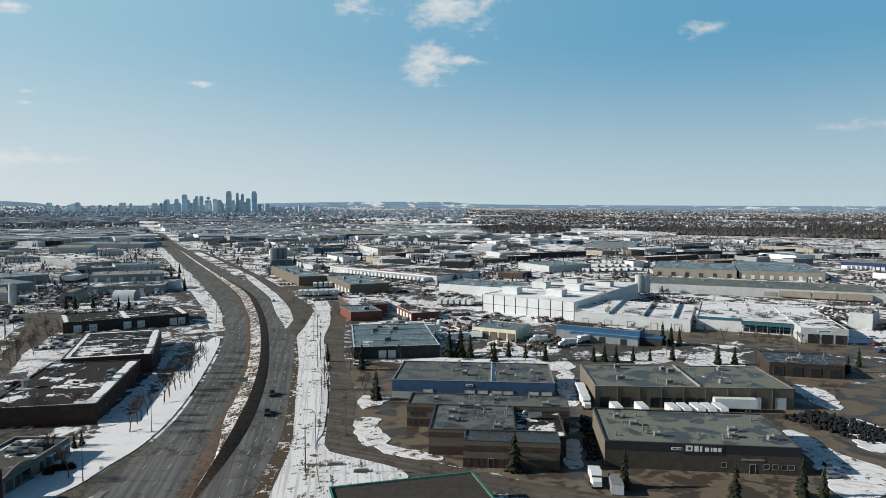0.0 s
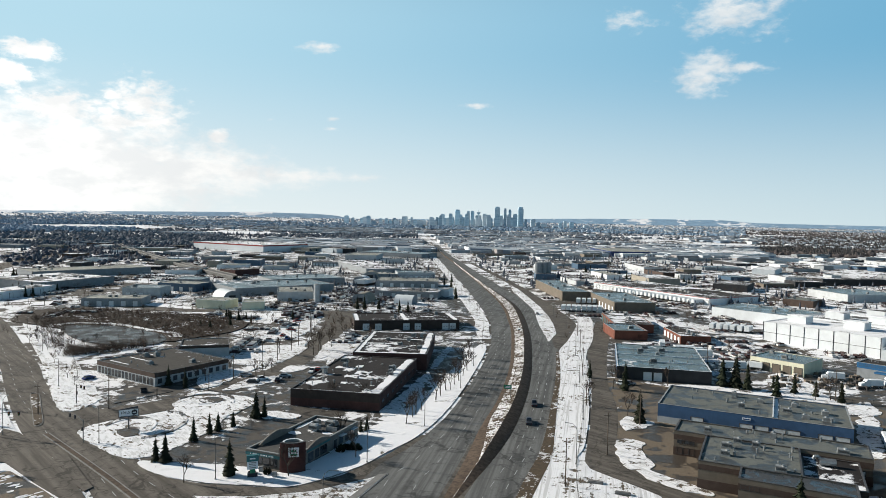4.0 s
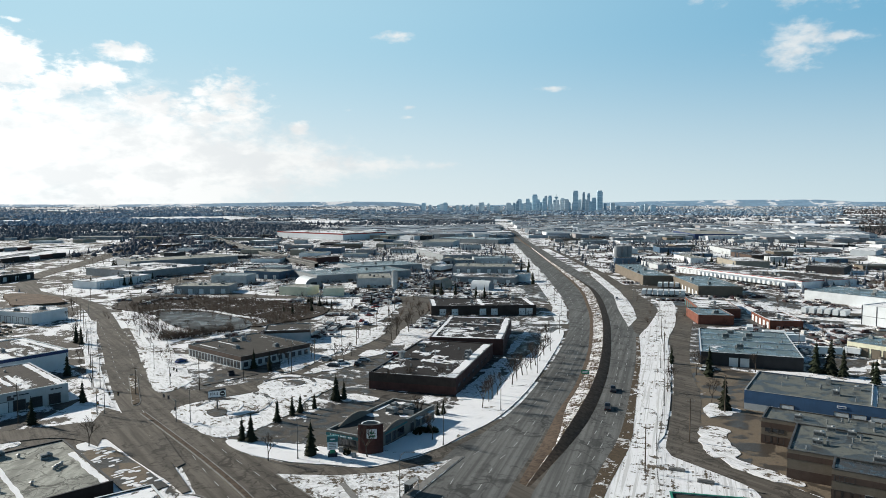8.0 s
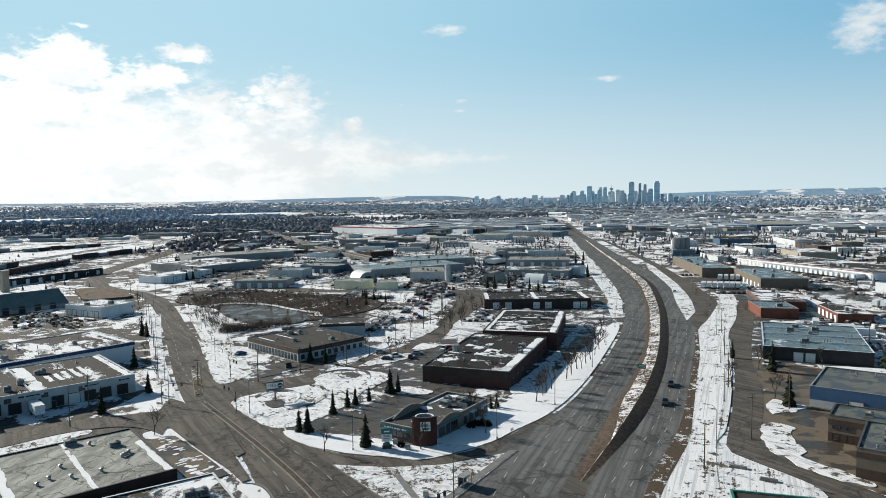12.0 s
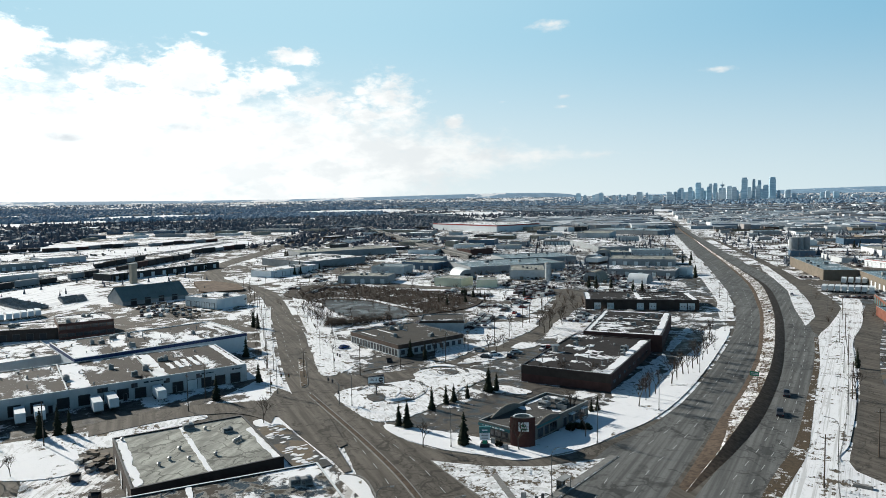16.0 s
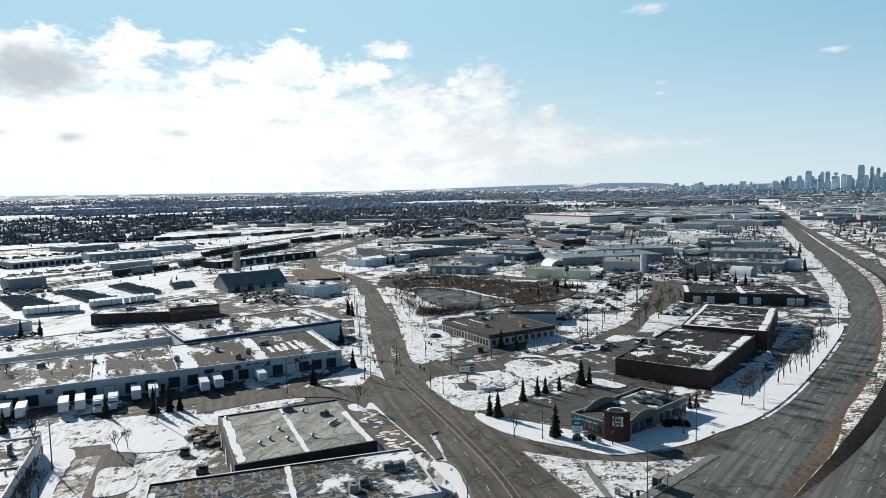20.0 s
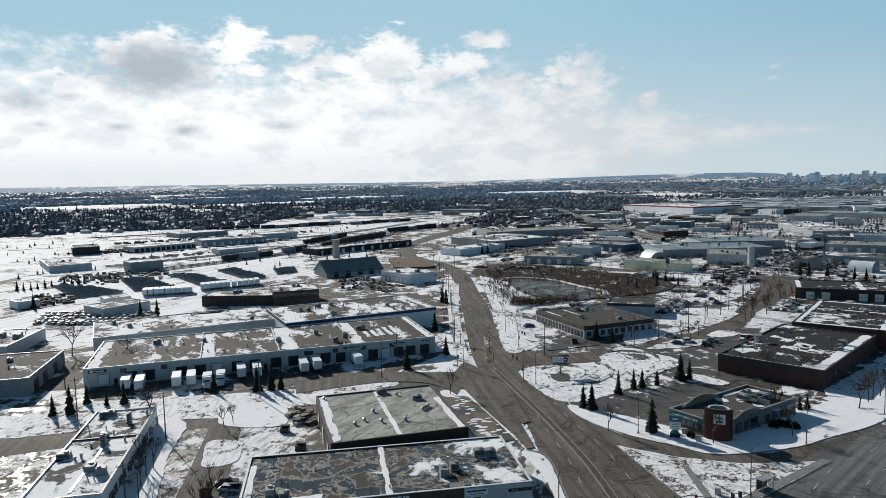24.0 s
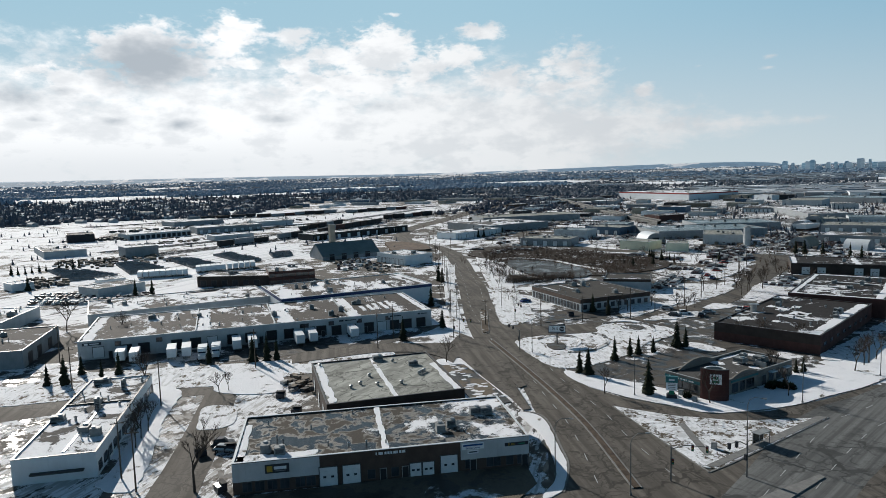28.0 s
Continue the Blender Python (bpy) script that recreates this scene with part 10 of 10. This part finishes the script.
# open snowfields between the far quarters: bearing of the middle, its width, and near and far edge, in degrees below the horizon
FIELDS = []
for az_mid, az_wide, e_near, e_far in ((63.5, 9.0, 1.42, 1.12), (69.0, 5.0, 1.60, 1.45), (73.5, 6.0, 1.75, 1.5), (76.0, 9.0, 1.08, 0.92), (83.0, 10.0, 1.5, 1.28), (48.0, 8.0, 1.30, 1.02), (86.0, 6.0, 0.72, 0.62), (66.0, 3.5, 0.62, 0.52), (57.0, 2.6, 0.55, 0.48), (-14.5, 5.0, 2.35, 2.05), (-0.5, 4.5, 1.9, 1.5), (5.5, 3.5, 1.35, 1.15), (-4.0, 4.0, 0.95, 0.82), (-24.0, 6.0, 1.25, 1.1), (38.0, 5.0, 1.6, 1.42), (24.0, 3.0, 1.5, 1.35), (9.0, 5.0, 2.2, 1.95)):
    ring = []
    r11 = random.Random(int(az_mid * 10))
    for i in range(26):
        w = 2 * math.pi * i / 26
        q = 1 + r11.uniform(-0.16, 0.16)
        az = radians(az_mid + az_wide / 2 * math.cos(w) * q)
        away = 60 / math.tan(radians((e_near + e_far) / 2 - (e_near - e_far) / 2 * math.sin(w) * q))
        d = away if away < 1500 else 1500 + 500 * (math.sqrt(1 + 4 * (away - 1500) / 1000) - 1)
        ring.append((-math.sin(az) * d, math.cos(az) * d, ground_z(-math.sin(az) * d, math.cos(az) * d) + 0.6))
    bm = bmesh.new()
    mid = Vector([sum(p[j] for p in ring) / 26 for j in range(3)])
    top = bm.verts.new(mid)
    edge_ = [bm.verts.new(p) for p in ring]
    foot = [bm.verts.new((p[0], p[1], p[2] - 2.5)) for p in ring]
    for i in range(26):
        j = (i + 1) % 26
        bm.faces.new((top, edge_[i], edge_[j]))
        bm.faces.new((edge_[i], foot[i], foot[j], edge_[j]))
    bmesh.ops.recalc_face_normals(bm, faces=bm.faces)
    if sum(f.normal.z for f in bm.faces) < 0:
        bmesh.ops.reverse_faces(bm, faces=bm.faces)
    solo("snowfield", bm, M["field_snow"], "open field under bright snow far out of town", "field", kind="structure")
    for i in range(5):
        p = mid + (Vector(ring[13]) - Vector(ring[0])) * (i - 2) / 6
        FIELDS.append((p.x, p.y, (Vector(ring[6]) - Vector(ring[19])).length * 0.42))

far_blocks()


def woods(name, rows, seed, label, mat="far_needles"):
    """Far trees past counting: uneven spires of three tiers."""
    r = random.Random(seed)
    vs, fs = [], []
    for x, y, h in rows:
        z = ground_z(x, y) - 0.3
        n = 5
        w = h * r.uniform(0.18, 0.34)
        for k, (z0, z1, q) in enumerate(((0.05, 0.55, 1.0), (0.3, 0.78, 0.75), (0.6, 1.0, 0.45))):
            b = len(vs)
            o = r.uniform(0, 6)
            for i in range(n):
                a = o + 2 * math.pi * i / n
                q2 = w * q * r.uniform(0.7, 1.25)
                vs.append((x + q2 * math.cos(a), y + q2 * math.sin(a), z + h * (z0 + r.uniform(-0.03, 0.03))))
            vs.append((x + r.uniform(-0.1, 0.1) * w, y, z + h * z1))
            fs += [(b + i, b + (i + 1) % n, b + n) for i in range(n)]
    me = bpy.data.meshes.new(name)
    me.from_pydata(vs, [], fs)
    return solo(name, me, M[mat], label, "woods", kind="stuff")


def groves(name, rows, seed, label, mat):
    """Far leafless woods past counting: low uneven crowns, each a lumpy dome that is wider than tall."""
    r = random.Random(seed)
    vs, fs = [], []
    for x, y, h in rows:
        z = ground_z(x, y) - 0.2 * h
        b, n, o = len(vs), 6, r.uniform(0, 6)
        w = h * r.uniform(0.55, 1.1)
        for f, q in ((0.0, 0.8), (0.55, 1.0), (0.95, 0.5)):
            for i in range(n):
                a = o + 2 * math.pi * i / n
                q2 = w * q * r.uniform(0.6, 1.3)
                vs.append((x + q2 * math.cos(a), y + q2 * math.sin(a), z + h * (f + r.uniform(-0.12, 0.16))))
        vs.append((x, y, z + h * r.uniform(1.05, 1.3)))
        for j in (0, 1):
            fs += [(b + j * n + i, b + j * n + (i + 1) % n, b + (j + 1) * n + (i + 1) % n, b + (j + 1) * n + i) for i in range(n)]
        fs += [(b + 2 * n + i, b + 2 * n + (i + 1) % n, b + 3 * n) for i in range(n)]
    me = bpy.data.meshes.new(name)
    me.from_pydata(vs, [], fs)
    return solo(name, me, M[mat], label, "woods", kind="stuff")


def spread(n, a0, a1, d0, d1, h0, h1, seed, power=0.5, gap=0.0):
    r = random.Random(seed)
    out = []
    while len(out) < n:
        az = radians(r.uniform(a0, a1))
        d = d0 + (d1 - d0) * r.random() ** power
        x, y = -math.sin(az) * d, math.cos(az) * d
        if gap and noise.noise((x * 0.004, y * 0.004, 1.0)) < gap - 0.5 + r.uniform(-0.1, 0.1):
            continue
        if any((x - a) ** 2 + (y - b) ** 2 < (c * 0.8) ** 2 for a, b, c in TAKEN[:60]) or near_line(x, y, HW_L_IN, 26):
            continue
        out.append((x, y, r.uniform(h0, h1)))
    return out


def sown(n, a0, a1, e0, e1, h0, h1, seed, gap=0.0, grain=0.004, least=0.0):
    """Spots of trees in a far sector, even to the eye; gap: how much stays open; sizes shrink with the distance."""
    r = random.Random(seed)
    out = []
    while len(out) < n:
        x, y, d, k, deg = far_place(r, a0, a1, e0, e1)
        if gap and noise.noise((x * grain, y * grain, seed * 0.7)) < gap - 0.5 + r.uniform(-0.12, 0.12):
            continue
        if any((x - a) ** 2 + (y - b) ** 2 < c * c for a, b, c in FIELDS) or near_line(x, y, HW_L_IN[12:], 26):
            continue
        if any((x - a) ** 2 + (y - b) ** 2 < (c * 0.8) ** 2 for a, b, c in TAKEN[:60]):
            continue
        out.append((x, y, max(least * d, r.uniform(h0, h1) * k)))
    return out


def belt(n, seed, h0, h1):
    """Spots in the wooded valley side beyond the rail yard, whose near edge falls back towards the town."""
    r = random.Random(seed)
    out = []
    while len(out) < n:
        deg = r.uniform(53, 100)
        near = 1010 + max(0.0, min(1.0, (72 - deg) / 5)) * 370
        d = near + (1900 - near) * r.random() ** 1.15
        x, y = -math.sin(radians(deg)) * d, math.cos(radians(deg)) * d
        if noise.noise((x * 0.021, y * 0.021, 5.0)) < -0.16 + r.uniform(-0.1, 0.1):
            continue
        if noise.noise((x * 0.006, y * 0.006, 2.0)) < -0.28 + max(0.0, min(1.0, (66 - deg) / 8)) * 0.55 + r.uniform(-0.12, 0.12):
            continue
        out.append((x, y, h0 + (h1 - h0) * r.random() ** 1.8))
    return out


def hillside_houses(n, seed):
    """Small houses under snowy roofs between the trees of the valley side, past counting."""
    r = random.Random(seed)
    vs, fs = [], []
    for x, y, _ in belt(n, seed, 1, 2):
        x, y = x + r.uniform(-25, 25), y + r.uniform(-25, 25)
        z, a = ground_z(x, y), radians(r.choice((26, 116)) + r.uniform(-10, 10))
        c, s = math.cos(a), math.sin(a)
        L, D, h = r.uniform(8, 15), r.uniform(6, 9), r.uniform(2.4, 4.2)
        for lo, hi, dx, dd, top in ((-1.0, h, 0.0, 0.0, False), (h, h + 2.0, 0.4, 0.5, True)):
            b = len(vs)
            for u, v in ((-1, -1), (1, -1), (1, 1), (-1, 1)):
                vs.append((x + c * u * (L / 2 + dx) - s * v * (D / 2 + dd), y + s * u * (L / 2 + dx) + c * v * (D / 2 + dd), z + lo))
            for u, v in ((-1, -1), (1, -1), (1, 1), (-1, 1)):
                v = 0.0 if top else v
                vs.append((x + c * u * (L / 2 + dx) - s * v * (D / 2 + dd), y + s * u * (L / 2 + dx) + c * v * (D / 2 + dd), z + hi))
            fs += [(b, b + 1, b + 5, b + 4), (b + 1, b + 2, b + 6, b + 5), (b + 2, b + 3, b + 7, b + 6), (b + 3, b, b + 4, b + 7)]
    me = bpy.data.meshes.new("hillside_houses")
    me.from_pydata(vs, [], fs)
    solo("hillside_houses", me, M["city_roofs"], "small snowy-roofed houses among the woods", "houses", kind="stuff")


hillside_houses(420, 9)
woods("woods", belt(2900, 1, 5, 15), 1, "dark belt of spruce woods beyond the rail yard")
groves("bare_woods", belt(4600, 2, 2.5, 7), 2, "leafless aspen woods beyond the rail yard, blued by painted haze", "bare_woods")
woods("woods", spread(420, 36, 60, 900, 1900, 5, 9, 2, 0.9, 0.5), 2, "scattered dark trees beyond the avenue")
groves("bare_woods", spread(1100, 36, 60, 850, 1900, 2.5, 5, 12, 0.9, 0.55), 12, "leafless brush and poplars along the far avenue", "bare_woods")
woods("woods", sown(9000, -42, -3, 0.42, 2.25, 7, 13, 3, 0.24), 3, "dark spruces among the houses of a far suburb", "suburb_trees")
groves("bare_woods", sown(15000, -42, -1, 0.30, 2.3, 4, 8, 13, 0.22), 13, "leafless trees among the houses of a far suburb", "suburb_bare")
groves("hazy_woods", sown(9000, -2, 98, 0.24, 1.0, 6, 13, 4, 0.2, 0.0016, 0.0012), 4, "woods far out towards the hills in blue-grey haze colours", "hazy_woods")
groves("bare_woods", sown(5200, -3, 62, 0.9, 2.6, 4, 8, 14, 0.36), 14, "leafless trees scattered over the far city", "hazed_bare_trees")
groves("hazy_woods", sown(2200, -42, -2, 0.24, 0.48, 6, 13, 24, 0.2, 0.0016, 0.0012), 24, "woods at the edge of the far suburb in blue-grey haze colours", "hazy_woods")
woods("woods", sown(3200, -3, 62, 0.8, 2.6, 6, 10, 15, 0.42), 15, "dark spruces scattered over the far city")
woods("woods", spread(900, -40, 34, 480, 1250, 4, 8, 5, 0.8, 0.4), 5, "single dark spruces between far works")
groves("hazy_woods", sown(9000, 46, 98, 0.5, 1.6, 6, 11, 6, 0.26, 0.0016), 6, "woods towards the hills in greyish haze colours", "hazy_woods")


def small_cars(n, seed):
    """Parked cars among the far works, past counting."""
    r = random.Random(seed)
    bm_v, bm_f = [], []
    k = 0
    while k < n:
        az, d = radians(r.uniform(-38, 95)), 300 + 1100 * r.random() ** 1.3
        x, y = -math.sin(az) * d, math.cos(az) * d
        if any((x - a) ** 2 + (y - b) ** 2 < (c * 0.75) ** 2 for a, b, c in TAKEN) or near_line(x, y, HW_L_IN, 45) or near_line(x, y, AV_L, 26) or near_line(x, y, SIDE_L, 16) or near_line(x, y, RAMP_L, 24) or near_line(x, y, SERV_L, 22) or near_line(x, y, FAR_L, 24):
            continue
        if (x + 270) ** 2 + (y - 250) ** 2 < 60 ** 2 or math.degrees(az) > 54 or (40 < x < 230 and 235 < y < 350):
            continue
        row = r.randrange(1, 9)
        a = radians(26 + 90 * r.randrange(2))
        c, s = math.cos(a), math.sin(a)
        z = ground_z(x, y)
        for j in range(row):
            ox, oy = x - s * j * 2.9, y + c * j * 2.9
            for L, w, z0, z1 in ((4.4, 1.8, 0.2, 0.9), (2.4, 1.5, 0.9, 1.5)):
                b = len(bm_v)
                for zz in (z0, z1):
                    for px_, py_ in ((-L / 2, -w / 2), (L / 2, -w / 2), (L / 2, w / 2), (-L / 2, w / 2)):
                        bm_v.append((ox + c * px_ - s * py_, oy + s * px_ + c * py_, z + zz))
                bm_f += [(b, b + 1, b + 5, b + 4), (b + 1, b + 2, b + 6, b + 5), (b + 2, b + 3, b + 7, b + 6), (b + 3, b, b + 4, b + 7), (b + 4, b + 5, b + 6, b + 7)]
            k += 1
    me = bpy.data.meshes.new("parked_cars")
    me.from_pydata(bm_v, [], bm_f)
    solo("parked_cars", me, M["far_car"], "many cars parked among the far works", "cars", kind="stuff")


small_cars(4800, 3)


def thickets(name, rows, seed, label):
    """Leafless far bushes as sheaves of thin forked twigs."""
    r = random.Random(seed)
    vs, fs = [], []

    def twig(p, q, w):
        b = len(vs)
        vs.extend([(p[0] - w, p[1], p[2]), (p[0] + w, p[1] + w, p[2]), (p[0] + w, p[1] - w, p[2]), q])
        fs.extend([(b, b + 1, b + 3), (b + 1, b + 2, b + 3), (b + 2, b, b + 3)])

    for x, y, h in rows:
        z = ground_z(x, y)
        for k in range(9):
            a, lean = r.uniform(0, 6.3), r.uniform(0.1, 0.55) * h
            tip = (x + lean * math.cos(a), y + lean * math.sin(a), z + h * r.uniform(0.6, 1.0))
            twig((x, y, z), tip, h * 0.012)
            for f in (0.45, 0.65, 0.8):
                p = (x + (tip[0] - x) * f, y + (tip[1] - y) * f, z + (tip[2] - z) * f)
                c = r.uniform(0, 6.3)
                twig(p, (p[0] + 0.22 * h * math.cos(c), p[1] + 0.22 * h * math.sin(c), p[2] + 0.2 * h), h * 0.008)
    me = bpy.data.meshes.new(name)
    me.from_pydata(vs, [], fs)
    return solo(name, me, M["shrub"], label, "bushes", kind="stuff")


thickets("bare_bushes", spread(4600, -40, 58, 330, 1500, 1.8, 5.5, 21, 0.8, 0.4), 1, "leafless brown bushes and trees among the works")
r8 = random.Random(8)
rows8 = []
BANK_POLY = [Vector(p) for p in [(-350.6, 264.8), (-363.2, 297.4), (-325.0, 313.3), (-287.5, 314.5), (-257.0, 313.5), (-236.9, 293.5), (-222.2, 262.9), (-235.4, 249.7), (-255.9, 263.0), (-277.2, 267.3), (-307.5, 251.9), (-265.6, 213.9), (-285.3, 222.2)]]


def inside(x, y, poly):
    hit = False
    for a, b in zip(poly, poly[1:] + poly[:1]):
        if (a.y > y) != (b.y > y) and x < (b.x - a.x) * (y - a.y) / (b.y - a.y) + a.x:
            hit = not hit
    return hit


bx0, bx1 = min(p.x for p in BANK_POLY), max(p.x for p in BANK_POLY)
by0, by1 = min(p.y for p in BANK_POLY), max(p.y for p in BANK_POLY)
while len(rows8) < 3200:
    x, y = r8.uniform(bx0, bx1), r8.uniform(by0, by1)
    if inside(x, y, BANK_POLY):
        rows8.append((x, y, r8.uniform(0.9, 2.6)))
for x, y in [(-247.3, 202.5), (-245.5, 204.4), (-245.3, 207.0), (-243.8, 208.5), (-242.2, 210.2), (-242.9, 214.3), (-242.3, 217.3), (-240.3, 219.4), (-239.3, 222.8), (-238.0, 226.6), (-235.9, 231.2), (-252.9, 208.9), (-262.7, 211.6)]:
    for k in range(22):
        rows8.append((x + r8.uniform(-4, 4), y + r8.uniform(-3, 3), r8.uniform(1.5, 4.5)))
thickets("bank_bushes", rows8, 2, "dense brown bushes on the banks of the pond")
woods("yard_spruces", spread(300, 60, 96, 480, 1000, 1.5, 4.5, 31, 0.9), 7, "small dark spruces dotted over the rail yard")

# downtown towers: bearing, width, height above the eye line in degrees, kind
DIST = 3000.0


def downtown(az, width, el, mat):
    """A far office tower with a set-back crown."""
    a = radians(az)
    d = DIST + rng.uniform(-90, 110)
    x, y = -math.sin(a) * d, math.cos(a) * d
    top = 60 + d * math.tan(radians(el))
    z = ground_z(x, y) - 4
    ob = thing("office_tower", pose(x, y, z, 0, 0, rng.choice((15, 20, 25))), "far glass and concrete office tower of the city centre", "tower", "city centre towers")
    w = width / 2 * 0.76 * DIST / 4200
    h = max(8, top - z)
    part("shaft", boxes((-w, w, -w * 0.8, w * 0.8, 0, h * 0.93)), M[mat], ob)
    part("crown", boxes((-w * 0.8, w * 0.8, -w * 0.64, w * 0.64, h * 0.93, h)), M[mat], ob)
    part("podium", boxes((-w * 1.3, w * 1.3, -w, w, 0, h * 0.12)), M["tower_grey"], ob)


downtown(28.11, 25, -0.01, "tower_grey")
downtown(26.97, 25, -0.14, "tower_grey")
downtown(26.50, 21, -0.11, "tower_blue")
downtown(24.88, 25, 0.07, "tower_grey")
downtown(24.41, 18, 0.01, "tower_grey")
downtown(22.73, 39, 0.02, "tower_grey")
downtown(22.29, 23, 0.05, "tower_dark")
downtown(21.83, 35, 0.34, "tower_grey")
downtown(20.59, 41, 0.72, "tower_blue")
downtown(19.69, 25, 0.62, "tower_grey")
downtown(19.35, 30, 0.63, "tower_blue")
downtown(20.08, 28, 0.09, "tower_blue")
downtown(18.92, 35, 0.27, "tower_dark")
downtown(18.35, 35, 0.41, "tower_grey")
downtown(17.83, 28, 0.10, "tower_blue")
downtown(17.28, 39, 1.02, "tower_blue")
downtown(16.64, 18, 0.89, "tower_dark")
downtown(16.25, 23, 0.80, "tower_dark")
downtown(15.37, 41, 1.02, "tower_blue")
downtown(15.81, 35, 0.45, "tower_blue")
downtown(16.94, 25, 0.30, "tower_grey")
downtown(16.58, 30, 0.34, "tower_blue")
downtown(16.10, 23, 0.15, "tower_blue")
downtown(21.31, 41, 0.02, "tower_grey")
downtown(20.97, 23, 0.08, "tower_blue")
downtown(19.10, 41, -0.06, "tower_grey")
downtown(19.77, 28, 0.03, "tower_blue")
downtown(18.15, 21, 0.14, "tower_blue")
downtown(17.47, 23, 0.07, "tower_grey")
downtown(14.34, 35, 0.05, "tower_grey")
downtown(14.93, 21, 0.02, "tower_dark")
downtown(22.53, 46, -0.24, "tower_grey")
downtown(23.73, 46, -0.25, "tower_grey")
downtown(11.73, 28, -0.06, "tower_grey")
downtown(11.20, 35, -0.13, "tower_blue")
downtown(12.11, 21, -0.18, "tower_blue")
downtown(14.57, 46, -0.83, "tower_grey")
downtown(15.40, 17, -0.35, "tower_grey")
downtown(15.08, 23, -0.45, "tower_grey")
downtown(25.67, 35, -0.19, "tower_grey")
downtown(26.18, 25, -0.28, "tower_blue")
downtown(24.12, 30, -0.22, "tower_blue")
downtown(23.33, 25, -0.19, "tower_grey")
downtown(22.06, 30, -0.04, "tower_blue")
downtown(21.59, 25, -0.01, "tower_blue")
downtown(20.35, 23, -0.00, "tower_grey")
downtown(13.90, 30, -0.19, "tower_dark")
downtown(13.46, 46, -0.34, "tower_grey")
downtown(28.66, 46, -0.39, "tower_grey")
downtown(27.56, 35, -0.37, "tower_dark")
downtown(12.56, 39, -0.45, "tower_grey")
downtown(9.99, 46, -0.36, "tower_grey")
r9 = random.Random(19)
for i in range(34):
    a9 = r9.uniform(14.2, 24.5) if i < 24 else r9.uniform(24, 31)
    downtown(a9, r9.uniform(18, 34), r9.uniform(-0.2, 0.42 if a9 < 22 else 0.08), r9.choice(("tower_grey", "tower_blue", "tower_dark", "tower_blue")))
# slim observation tower with a pod
ob = thing("observation_tower", pose(-math.sin(radians(18.85)) * DIST, math.cos(radians(18.85)) * DIST, 24), "slim concrete observation tower with a round pod", "tower")
part("shaft", tube(bmesh.new(), (0, 0, 0), (0, 0, 62), 5, 3, 10), M["tower_grey"], ob)
part("pod", tube(bmesh.new(), (0, 0, 56), (0, 0, 64), 7, 8.5, 14), M["tower_dark"], ob)
part("mast", tube(bmesh.new(), (0, 0, 64), (0, 0, 76), 1.2, 0.4, 6), M["tower_grey"], ob)
